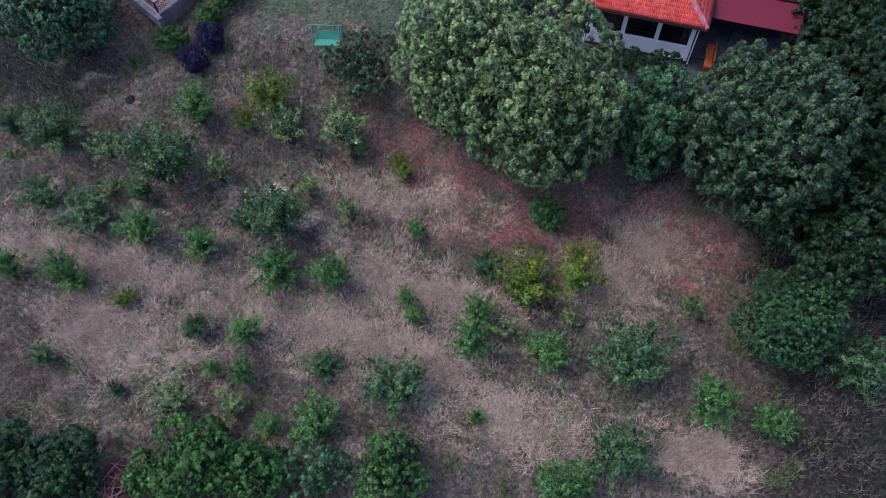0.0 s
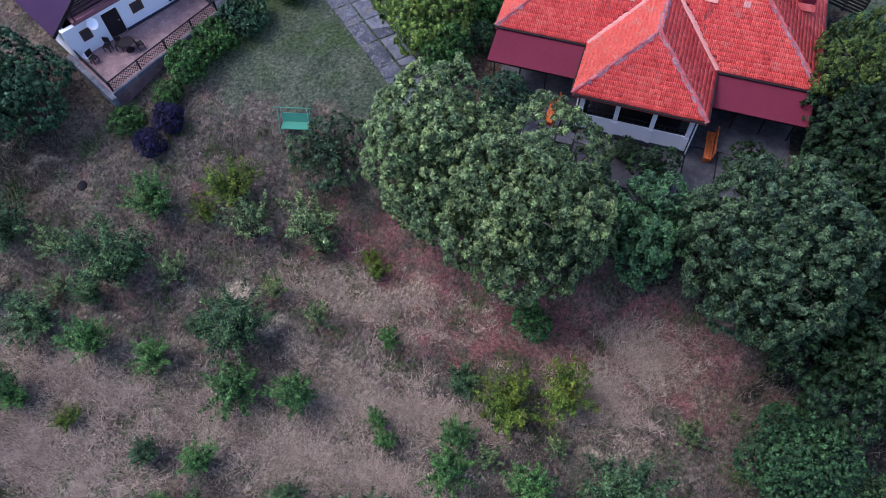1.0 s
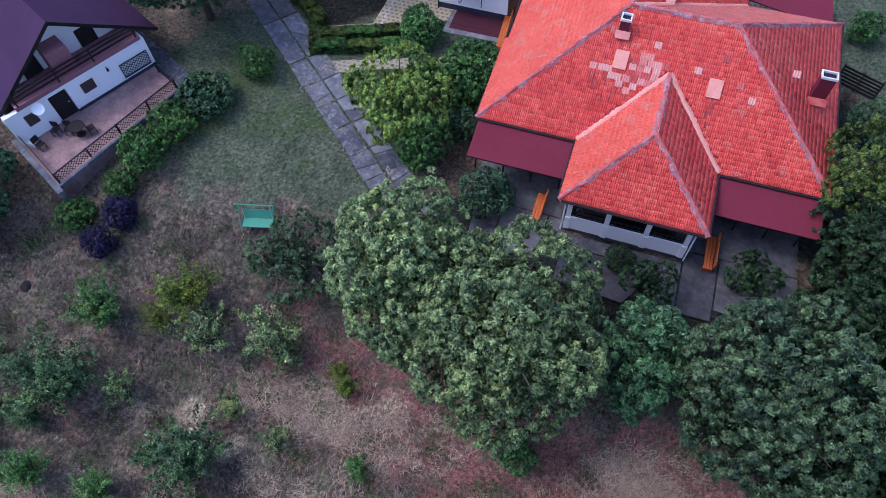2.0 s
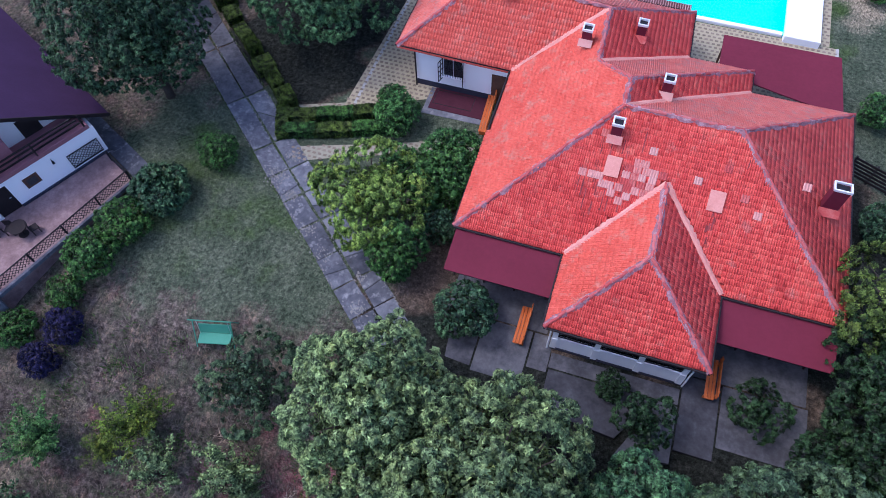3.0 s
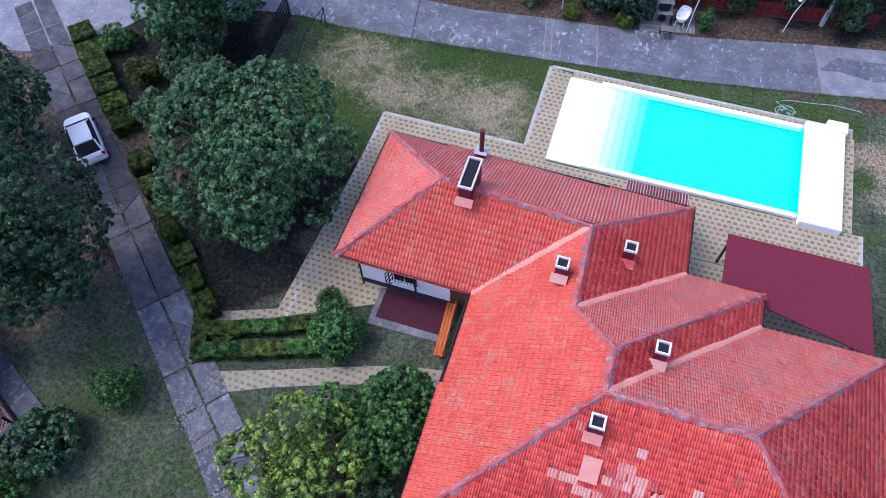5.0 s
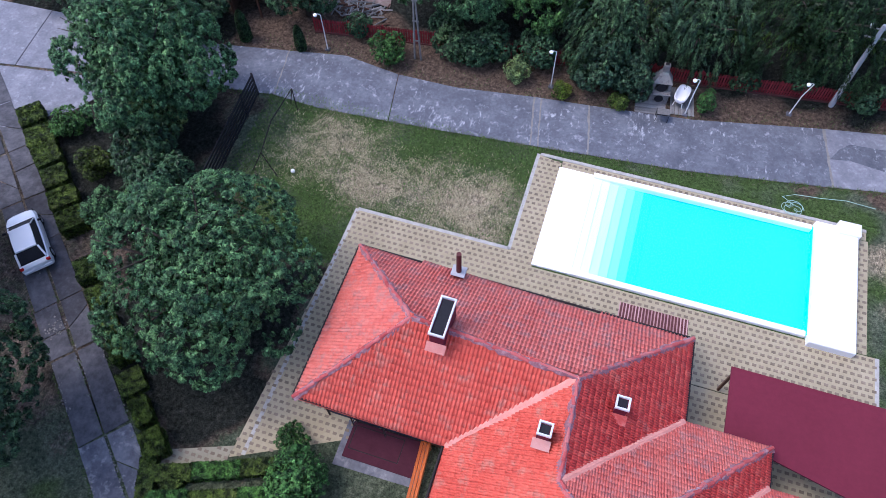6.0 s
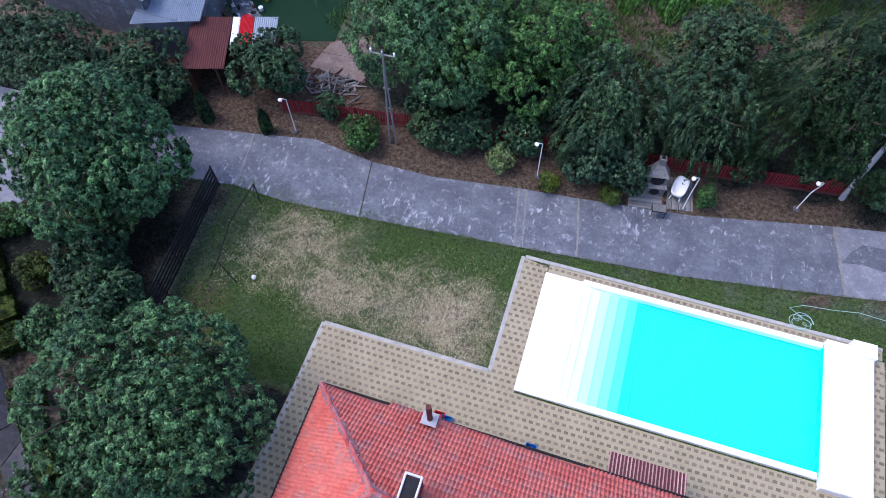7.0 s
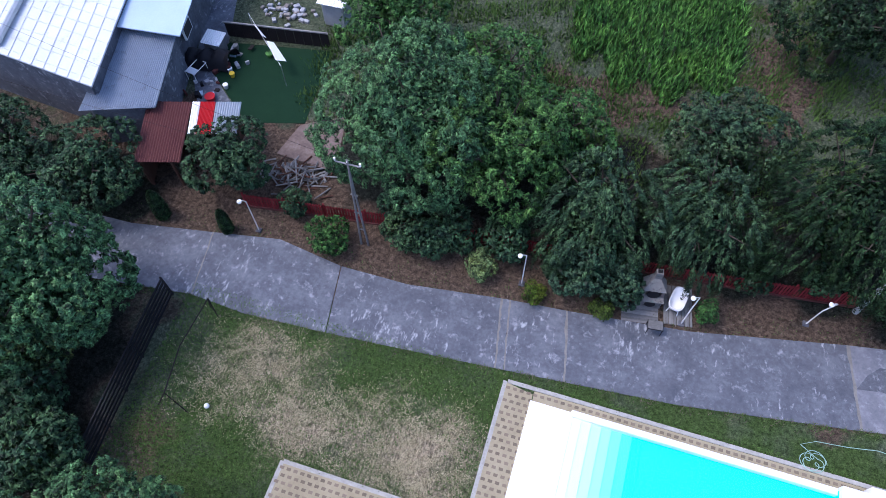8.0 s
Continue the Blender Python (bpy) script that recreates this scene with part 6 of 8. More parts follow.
    for p, q in zip(cs, cs[1:]):
        f = part("fence_panel", Geo().beam((*p, 1.15), (*q, 1.15), 0.05, 0.06), "black", ter, "low dark trellis fence panel")
        part("lath", lattice(Geo(), p, q, 0.45, 1.12), "black", f, kind="stuff")
    for p in cs:
        part("fence_post", Geo().box((*p, 0.78), (0.1, 0.1, 0.85), bevel=0.01), "black", ter)
    return ch


build_chalet()


def chalet_place(x, y, z=0.38):
    a = radians(63.6)
    return (-37.05 + x * math.cos(a) - y * math.sin(a), 31.7 + x * math.sin(a) + y * math.cos(a), z)


def chair(at, rz, mat_="dark"):
    c = root("chair", at, "dark garden chair on the tiled terrace", "chair", "terrace chairs", rz)
    part("seat", Geo().box((0, 0, 0.44), (0.46, 0.44, 0.05), bevel=0.015), mat_, c)
    part("backrest", Geo().box((0, 0.21, 0.72), (0.46, 0.05, 0.45), bevel=0.015), mat_, c)
    for x in (-0.19, 0.19):
        for y in (-0.18, 0.18):
            part("leg", Geo().beam((x, y, 0.0), (x, y, 0.43), 0.04, 0.04), mat_, c)
    return c


for (x, y, r) in ((2.9, -2.0, 20), (3.9, -2.9, 150), (1.1, -1.8, 80), (2.3, -1.5, 10)):
    chair(chalet_place(x, y), r)
tb = root("garden_table", chalet_place(3.3, -2.5), "dark round garden table on the tiled terrace", "table")
part("tabletop", Geo().tube([(0, 0, 0.70), (0, 0, 0.74)], 0.5, 18), "dark", tb)
part("leg", Geo().tube([(0, 0, 0.03), (0, 0, 0.7)], 0.05, 8), "dark", tb)
part("foot", Geo().tube([(0, 0, 0.0), (0, 0, 0.04)], 0.28, 12), "dark", tb)
bx = root("crate", chalet_place(0.9, -1.2), "white plastic crate on the terrace corner", "crate")
for dx, dy, sx, sy in ((0.3, 0, 0.03, 0.42), (-0.3, 0, 0.03, 0.42), (0, 0.2, 0.57, 0.03), (0, -0.2, 0.57, 0.03)):
    part("side", Geo().box((dx, dy, 0.16), (sx, sy, 0.3), bevel=0.008), "white", bx)
part("bottom", Geo().box((0, 0, 0.015), (0.57, 0.37, 0.03)), "white", bx)

# ---- garden swing ----


def build_swing(x, y):
    z = float(level(x, y))
    s = root("garden_swing", (x, y, z), "faded green metal garden swing on the lawn", "swing", rz=14)
    part("top_bar", Geo().tube([(-1.25, 0.35, 1.55), (1.05, 0.35, 1.55)], 0.035, 8), "teal", s)
    for sx in (-1.0, 0.98):
        part("leg", Geo().tube([(sx, -0.45, 0), (sx, 0.35, 1.55)], 0.03, 8), "teal", s)
        part("leg", Geo().tube([(sx, 1.0, 0), (sx, 0.35, 1.55)], 0.03, 8), "teal", s)
        part("hanger", Geo().tube([(sx * 0.82, 0.35, 1.55), (sx * 0.82, 0.1, 0.5)], 0.014, 6), "steel", s)
    part("seat", Geo().box((0, -0.15, 0.5), (1.7, 0.62, 0.07), bevel=0.02), "teal", s)
    part("backrest", Geo().sheet([(-0.85, 0.15, 0.55), (0.85, 0.15, 0.55), (0.85, 0.38, 1.05), (-0.85, 0.38, 1.05)], 0.05), "teal", s)
    return s


build_swing(-20.6, 31.5)

# ---- hedges ----


def hedge_block(seed, lx, ly, h, mat_, n, label, name="hedge", group=""):
    """A clipped hedge: leaves over the faces of a rounded block, foot at the origin."""
    rng = np.random.default_rng(seed)
    ob = root(name, (0, 0, 0), label, "hedge", group)
    p = rng.uniform(-1, 1, (n, 3))
    face = rng.choice(3, n, p=[0.22, 0.22, 0.56])
    sgn = np.where(face == 2, 1, rng.choice([-1, 1], n))
    p[np.arange(n), face] = sgn * rng.uniform(0.9, 1.02, n)
    nrm = np.zeros((n, 3))
    nrm[np.arange(n), face] = sgn
    nrm += rng.normal(size=(n, 3)) * 0.5
    nrm /= np.linalg.norm(nrm, axis=1)[:, None]
    p = p * np.array([lx / 2, ly / 2, h / 2]) + np.array([0, 0, h / 2]) + np.array([0, 0, 1]) * (0.05 * np.sin(p[:, :1] * 5 + seed) * (p[:, 2:] > 0.5))
    t = np.cross(nrm, rng.normal(size=(n, 3)))
    t /= np.linalg.norm(t, axis=1)[:, None]
    s = np.cross(nrm, t)
    L = 0.062 * rng.uniform(0.6, 1.4, n)[:, None]
    part("foliage", leaf_mesh("foliage", np.stack([p - t * L, p + s * L * 0.6, p + t * L, p - s * L * 0.6], 1)), mat_, ob)
    # blackish core: the hedge's shaded inside put into a solid colour
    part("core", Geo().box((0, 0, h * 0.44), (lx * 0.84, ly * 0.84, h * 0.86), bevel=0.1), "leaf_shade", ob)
    return ob


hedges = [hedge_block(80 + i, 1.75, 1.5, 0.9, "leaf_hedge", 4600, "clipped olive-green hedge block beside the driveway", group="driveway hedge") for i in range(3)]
rngh = random.Random(8)
spots_h = [s for s in np.arange(-72.3, -45.0, 1.82) if not -61.6 < s < -60.0]
for i, s in enumerate(spots_h):
    x, y = along(s, 19.95 if s < -58 else 19.8)
    m = pose(x, y, 0, 0, 0, -41.3 + rngh.uniform(-4, 4)) @ Matrix.Diagonal((rngh.uniform(0.84, 0.92), rngh.uniform(0.95, 1.05), rngh.uniform(0.8, 1.15), 1) if s < -58 else (rngh.uniform(0.6, 0.95), rngh.uniform(0.55, 0.8), rngh.uniform(0.6, 1.1), 1))
    if i < 3:
        hedges[i].matrix_basis = m
    else:
        copy_thing(hedges[i % 3], m)
low = [hedge_block(90 + i, 2.3, 0.75, 0.7, "leaf_hedgerow" if i else "leaf_hedge", 3400, "untidy low hedge beside the garden path", group="path hedge") for i in range(2)]
for i, (x, y, r) in enumerate(((-22.3, 46.0, 20), (-20.2, 46.8, 20), (-18.2, 47.6, 20), (-21.9, 44.9, 20), (-19.8, 45.6, 20), (-17.7, 46.4, 20), (-23.0, 45.3, 112))):
    m = pose(x, y, 0, 0, 0, r)
    if i < 2:
        low[i].matrix_basis = m
    else:
        copy_thing(low[i % 2], m)

# ---- garden shrubs ----


def bush(seed, x, y, w, mat_, label, tall=1.0, n=5000, leaf=0.098, clumps=150, shell=0.8, gap=0.1, name="bush"):
    ob = shrub(seed, mat_, label, n, leaf, clumps, tall, gap, name, "bush", 4, shell)
    ob.matrix_basis = pose(x, y, float(level(x, y)) - 0.05, 0, 0, seed * 31 % 360) @ Matrix.Diagonal((w * 0.5, w * 0.5, w * 0.5, 1))
    return ob


bush(101, -28.5, 29.5, 2.1, "leaf_plum", "dark purple-leaved bush on the lawn", 1.0, n=7000, clumps=200, shell=0.9)
bush(102, -28.9, 27.6, 2.0, "leaf_plum", "dark purple-leaved bush on the lawn", 1.0, n=7000, clumps=200, shell=0.9)
bush(103, -31.1, 28.7, 2.5, "leaf_hedgerow", "green hedge bush outside the terrace fence", 0.72, shell=0.9)
bush(104, -29.5, 31.3, 2.2, "leaf_hedgerow", "green hedge bush outside the terrace fence", 0.75, shell=0.9)
bush(105, -28.9, 33.5, 3.1, "leaf_hedgerow", "tall green bush with white blossoms by the terrace", 0.85, shell=0.9)
bush(106, -28.2, 35.7, 2.9, "leaf_hedgerow", "tall green bush outside the terrace fence", 0.85, shell=0.9)
bush(107, -27.3, 38.2, 3.6, "leaf_dark", "dark green bush at the terrace corner", 0.65, n=8000, shell=0.9)
bush(108, -25.3, 41.6, 2.5, "leaf_hedgerow", "round green bush on the lawn by the driveway", 0.95, n=7000, leaf=0.08, clumps=200, shell=0.9)
bush(109, -16.3, 47.5, 3.0, "leaf_bright", "round fresh green bush before the paving", 0.85, n=9000, leaf=0.085, clumps=240, shell=0.9)
bush(110, -12.0, 42.6, 3.8, "leaf_hedgerow", "dark green bush against the house wall", 1.1, n=11000, leaf=0.085)
bush(111, -12.0, 44.9, 3.8, "leaf_mid", "feathery green bush by the house", 0.9, n=11000, leaf=0.085)
bush(112, -14.4, 43.6, 3.0, "leaf_mid", "green bush beside the garden path", 0.9, n=9000, leaf=0.085)
bush(113, -12.9, 37.9, 3.4, "leaf_hedgerow", "dark conifer-like bush by the path end", 1.2, n=10000, leaf=0.085)
bush(114, -8.5, 36.0, 3.4, "leaf_dark", "dark green bush before the canopy", 0.9)
bush(115, 0.9, 33.0, 3.0, "leaf_shade", "dark flowering bush below the porch", 1.1, n=6000, leaf=0.085, gap=0.5, shell=0.55, clumps=80)
bush(139, -3.4, 24.0, 2.3, "leaf_bright", "bright green creeper at the foot of the broad tree", 1.3, n=6000, leaf=0.085)
bush(116, 5.9, 35.4, 3.0, "leaf_shade", "dark flowering bush beside the concrete walk", 0.7, gap=0.5, shell=0.5, clumps=70)
bush(138, 8.9, 33.6, 3.8, "leaf_shade", "dark bush at the end of the concrete walk", 0.8)
bush(117, -0.8, 34.6, 1.7, "leaf_shade", "small dark bush before the porch wall", 0.8)
bush(118, -11.3, 40.4, 2.2, "leaf_dark", "dark green bush at the house corner", 1.2)
bush(119, -21.8, 74.4, 2.7, "leaf_mid", "green broom-like bush on the road verge", 0.8, gap=0.4)
bush(120, -10.2, 74.6, 1.4, "leaf_yellow", "yellow-green bush on the road verge", 0.8)
bush(121, -13.4, 75.2, 1.9, "leaf", "pale blossoming bush on the road verge", 0.9)
bush(122, -8.3, 75.9, 3.3, "leaf_blue", "blue-green bush under the willows", 1.2, n=8000, gap=0.3)
bush(123, -16.5, 75.8, 2.6, "leaf_dark", "dark bush under the tall tree", 0.9)
bush(124, -35.2, 60.6, 2.4, "leaf_hedge", "reddish brown bush in bare soil", 0.8, gap=0.4)
bush(125, -30.8, 59.0, 2.8, "leaf_mid", "green bush at the foot of the tree", 0.8)
bush(126, -6.2, 75.9, 3.0, "leaf_blue", "blue-green bush beside the barbecue", 1.2, n=8000, gap=0.3)
bush(140, -6.6, 74.7, 1.5, "leaf_olive", "low olive bush at the road's edge", 0.8)
bush(141, -1.5, 75.9, 1.3, "leaf_mid", "upright green bush beside the bathtub", 1.5)
bush(127, -23.6, 58.6, 2.0, "leaf_dark", "dark bush at the edge of the lawn", 1.1)
bush(128, 11.0, 56.0, 2.6, "leaf_mid", "green bush at the plot's edge", 0.9)
bush(129, 11.3, 47.5, 3.0, "leaf_dark", "dark bush beside the house", 1.0)
bush(130, 11.2, 67.5, 2.2, "leaf_mid", "green bush beyond the pool", 0.9)
bush(131, -24.6, 76.0, 2.0, "leaf_dark", "dark bush beside the red fence", 0.9)
bush(133, -32.7, 64.2, 3.8, "leaf", "pale grey-green leafy bush under the tall tree", 1.2, n=7000)
bush(134, -31.6, 61.4, 4.4, "leaf_dark", "dark leafy bush between two tall trees", 1.1, n=7000)
bush(135, -32.4, 57.6, 2.8, "leaf_green", "leafy green bush beside the clipped hedge", 1.0, n=6000)
bush(136, -38.6, 62.9, 2.6, "leaf_mid", "loose green bush at the end of the hedge", 0.7, n=5000)
bush(137, -29.6, 59.4, 4.6, "leaf_dark", "dark green bush at the edge of the worn lawn", 1.0, n=6000)
bush(132, -17.5, 49.2, 1.8, "leaf_mid", "small green bush in the lawn", 0.6, gap=0.5)


for i, (x, y, w) in enumerate(((-17.8, 75.9, 2.8), (-15.4, 76.6, 3.0), (-12.4, 76.9, 3.0), (-9.3, 76.6, 2.6), (-6.9, 77.8, 2.6), (0.6, 78.6, 2.2), (7.6, 79.0, 2.6), (-18.9, 77.5, 2.6), (4.2, 79.6, 2.4))):
    bush(140 + i, x, y, w, "leaf_dark" if i % 3 else "leaf_willow", "dark undergrowth bush before the red fence", 0.9, n=3200, leaf=0.13)


def cypress(seed, x, y, h):
    ob = root("conifer", (x, y, 0), "small dark conical conifer on the verge", "conifer", "verge conifers")
    part("trunk", Geo().tube([(0, 0, -0.1), (0, 0, h * 0.9)], [0.07, 0.01], 6), "bark", ob)
    rng = np.random.default_rng(seed)
    n = 4200
    hgt = rng.random(n) ** 1.2
    a, r = rng.uniform(0, 6.283, n), np.sqrt(1 - hgt) * (0.55 + 0.45 * hgt) * 0.62 * h * 0.5 * rng.uniform(0.7, 1.05, n) + 0.03
    p = np.stack([np.cos(a) * r, np.sin(a) * r, 0.12 + hgt * h], 1)
    nrm = np.stack([np.cos(a), np.sin(a), np.full(n, 0.4)], 1) + rng.normal(size=(n, 3)) * 0.4
    nrm /= np.linalg.norm(nrm, axis=1)[:, None]
    t = np.array([0, 0, 1.0]) + rng.normal(size=(n, 3)) * 0.3
    t -= (t * nrm).sum(1)[:, None] * nrm
    t /= np.linalg.norm(t, axis=1)[:, None]
    s = np.cross(nrm, t)
    L = 0.07 * rng.uniform(0.7, 1.3, n)[:, None]
    part("foliage", leaf_mesh("foliage", np.stack([p - t * L, p + s * L * 0.4, p + t * L, p - s * L * 0.4], 1)), "leaf_shade", ob)


cypress(1, -27.8, 73.6, 1.9)
cypress(2, -31.8, 73.4, 2.3)

# ---- things round the house ----


def bench(at, length, rz=0):
    b = root("wooden_bench", at, "orange varnished wooden bench against the house", "bench", "varnished benches", rz)
    for y in (-0.16, 0.0, 0.16):
        part("seat_board", Geo().box((y, 0, 0.46), (0.14, length, 0.05), bevel=0.012), "orange", b)
    part("backrest", Geo().box((0.27, 0, 0.86), (0.06, length, 0.42), bevel=0.02), "orange", b)
    for y in (-length / 2 + 0.2, length / 2 - 0.2):
        part("leg", Geo().box((0, y, 0.22), (0.42, 0.08, 0.44), bevel=0.012), "orange", b)
        part("back_post", Geo().box((0.27, y, 0.6), (0.07, 0.08, 1.15), bevel=0.012), "orange", b)
    return b


bench((-5.62, 36.5, 0.03), 2.1)
bench((3.75, 36.5, 0.03), 2.1)
bench((-11.25, 49.5, 0.03), 3.0, 4)

pv = root("front_terrace", (0, 36, 0), "grey concrete terrace and walk before the porch", "pavement", kind="structure")
# terrace slabs hold the dimness near the canopies in their colour
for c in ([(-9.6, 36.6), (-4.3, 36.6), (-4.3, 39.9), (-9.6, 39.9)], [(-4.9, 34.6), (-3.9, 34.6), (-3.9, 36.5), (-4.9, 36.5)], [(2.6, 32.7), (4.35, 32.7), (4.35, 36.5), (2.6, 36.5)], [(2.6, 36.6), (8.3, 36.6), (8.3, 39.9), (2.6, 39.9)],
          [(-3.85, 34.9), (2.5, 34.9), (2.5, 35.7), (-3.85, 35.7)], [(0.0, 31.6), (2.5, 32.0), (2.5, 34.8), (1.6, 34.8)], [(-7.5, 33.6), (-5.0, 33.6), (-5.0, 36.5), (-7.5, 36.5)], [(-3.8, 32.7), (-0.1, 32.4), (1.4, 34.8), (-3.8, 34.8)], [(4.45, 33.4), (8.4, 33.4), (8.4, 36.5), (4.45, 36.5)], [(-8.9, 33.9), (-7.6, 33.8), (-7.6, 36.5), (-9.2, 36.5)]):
    part("slab", Geo().slab(c, -0.3, 0.03), "shaded_slab", pv, world=True)
mt = root("door_mat", (-13.2, 50.1, 0.0), "large maroon ribbed floor mat before the annex door", "mat")
part("floor_slab", Geo().slab([(-15.3, 48.8), (-11.2, 48.9), (-11.2, 51.0), (-15.3, 51.0)], -0.1, 0.035), "slab", mt, world=True)
part("mat", Geo().box((-13.2, 50.15, 0.06), (3.6, 1.75, 0.04), bevel=0.01), "mat", mt, world=True)
for c_, s_ in (((-13.6, 49.72), (2.5, 0.05)), ((-13.6, 50.85), (2.5, 0.05)), ((-14.83, 50.28), (0.05, 1.1)), ((-12.37, 50.28), (0.05, 1.1))):
    part("border", Geo().box((*c_, 0.085), (*s_, 0.02)), "dark", mt, world=True)

# ---- car ----


def build_car(x, y, rz):
    car = root("car", (x, y, 0.03), "white hatchback car parked on the concrete driveway", "car", rz=rz)

    def loft(sections):
        """Sections along y: (y, half width, bottom, top, shoulder inset)."""
        g, ring = Geo(), []
        for yy, hw, z0, z1, ins in sections:
            ring.append([(-hw + 0.06, yy, z0), (hw - 0.06, yy, z0), (hw, yy, z0 + 0.12), (hw, yy, z0 + (z1 - z0) * 0.6), (hw - ins, yy, z1 - 0.04), (hw - ins - 0.12, yy, z1), (-hw + ins + 0.12, yy, z1), (-hw + ins, yy, z1 - 0.04), (-hw, yy, z0 + (z1 - z0) * 0.6), (-hw, yy, z0 + 0.12)])
        n = 10
        fs = [tuple(range(n)), tuple(range((len(ring) - 1) * n, len(ring) * n))[::-1]]
        for k in range(len(ring) - 1):
            fs += [(k * n + i, (k + 1) * n + i, (k + 1) * n + (i + 1) % n, k * n + (i + 1) % n) for i in range(n)]
        return g.put([p for r in ring for p in r], fs)
    body = part("body", loft([(-2.03, 0.70, 0.32, 0.78, 0.06), (-1.9, 0.83, 0.22, 0.92, 0.05), (-0.9, 0.87, 0.2, 0.93, 0.04), (0.6, 0.87, 0.2, 0.93, 0.04), (1.4, 0.85, 0.2, 0.86, 0.07), (1.85, 0.78, 0.24, 0.74, 0.1), (2.03, 0.62, 0.34, 0.62, 0.1)]), "car_white", car, smooth=False)
    cabin = part("cabin", loft([(-1.82, 0.72, 0.85, 0.95, 0.04), (-1.35, 0.76, 0.85, 1.42, 0.14), (-0.4, 0.77, 0.85, 1.49, 0.15), (0.25, 0.76, 0.85, 1.44, 0.15), (1.05, 0.74, 0.85, 0.93, 0.06)]), "rubber", car, "dark glazed cabin")
    part("roof", Geo().slab([(-0.56, -1.32), (0.56, -1.32), (0.58, -0.4), (0.56, 0.28), (-0.56, 0.28), (-0.58, -0.4)], 1.43, 1.525), "car_white", car)
    part("windscreen", Geo().sheet([(-0.62, 0.98, 0.99), (0.62, 0.98, 0.99), (0.54, 0.30, 1.45), (-0.54, 0.30, 1.45)], 0.012), "black", cabin)
    part("rear_window", Geo().sheet([(-0.58, -1.78, 1.02), (0.58, -1.78, 1.02), (0.52, -1.38, 1.42), (-0.52, -1.38, 1.42)], 0.012), "black", cabin)
    for sx in (-1, 1):
        part("pillar", Geo().beam((sx * 0.70, 1.0, 0.95), (sx * 0.60, 0.28, 1.46), 0.06, 0.05), "car_white", cabin)
        part("pillar", Geo().beam((sx * 0.70, -1.8, 0.95), (sx * 0.60, -1.34, 1.45), 0.1, 0.06), "car_white", cabin)
        part("mirror", Geo().box((sx * 0.96, 0.72, 0.98), (0.2, 0.12, 0.13), bevel=0.03), "black", car)
        part("tail_light", Geo().box((sx * 0.70, -1.95, 0.8), (0.2, 0.12, 0.2), bevel=0.03), "tail", car)
        part("headlight", Geo().box((sx * 0.58, 1.86, 0.66), (0.3, 0.2, 0.14), bevel=0.04), "glass", car)
        for yy in (-1.25, 1.3):
            w = part("wheel", Geo().tube([(sx * 0.70, yy, 0.31), (sx * 0.89, yy, 0.31)], 0.31, 18), "rubber", car)
            part("rim", Geo().tube([(sx * 0.885, yy, 0.31), (sx * 0.90, yy, 0.31)], 0.2, 14), "steel", w)
    part("bumper", Geo().box((0, -2.0, 0.45), (1.5, 0.16, 0.22), bevel=0.05), "car_white", car)
    part("number_plate", Geo().box((0, -2.09, 0.62), (0.5, 0.02, 0.11)), "white", car)
    return car


build_car(-36.0, 54.9, 48.7)

# ---- road verge: lamps, poles, fences, barbecue ----


def street_lamp(x, y, lean, h=2.9):
    l = root("street_lamp", (x, y, 0), "thin pale garden lamp post with a small white head", "lamp", "verge lamps")
    part("pole", Geo().tube([(0, 0, -0.1), (lean[0] * 0.3, lean[1] * 0.3, h * 0.6), (lean[0], lean[1], h)], [0.04, 0.034, 0.03], 8), "pale_metal", l)
    part("arm", Geo().tube([(lean[0], lean[1], h), (lean[0] - 0.12, lean[1] - 0.08, h + 0.12), (lean[0] - 0.3, lean[1] - 0.15, h + 0.1)], 0.025, 6), "pale_metal", l)
    part("head", Geo().tube([(lean[0] - 0.3, lean[1] - 0.15, h + 0.14), (lean[0] - 0.3, lean[1] - 0.15, h + 0.08), (lean[0] - 0.3, lean[1] - 0.15, h - 0.02)], [0.04, 0.13, 0.11], 12), "white", l)
    part("footing", Geo().box((0, 0, 0.05), (0.3, 0.3, 0.14), bevel=0.02), "slab", l)


street_lamp(-26.1, 74.1, (-0.02, 0.0))
street_lamp(-11.0, 75.15, (0.0, 0.1))
street_lamp(-2.5, 75.3, (0.1, 0.1))
street_lamp(3.65, 77.2, (0.3, -0.2))


def utility_pole(x, y, h, twin):
    u = root("utility_pole", (x, y, 0), "grey concrete utility pole on the verge", "pole")
    legs = ((-0.22, 0.02), (0.22, -0.02)) if twin else ((0, 0),)
    for dx, e in legs:
        part("leg", Geo().tube([(dx, 0, -0.2), (e, 0, h)], [0.065, 0.05] if twin else [0.17, 0.12], 8), "grey_wood" if twin else "pale_concrete", u)
    for z in ((1.6, 3.2, 4.8) if twin else (h - 0.9,)):
        part("brace", Geo().box((0, 0, z), (0.4 if twin else 1.3, 0.08, 0.08), bevel=0.01), "grey_wood", u)
    part("crossarm", Geo().box((0, 0, h - 0.3), (1.3, 0.07, 0.07), bevel=0.01), "grey_wood", u)
    for dx in (-0.65, 0.0, 0.65):
        part("insulator", Geo().tube([(dx, 0, h - 0.25), (dx, 0, h - 0.05)], [0.04, 0.06], 8), "white", u)


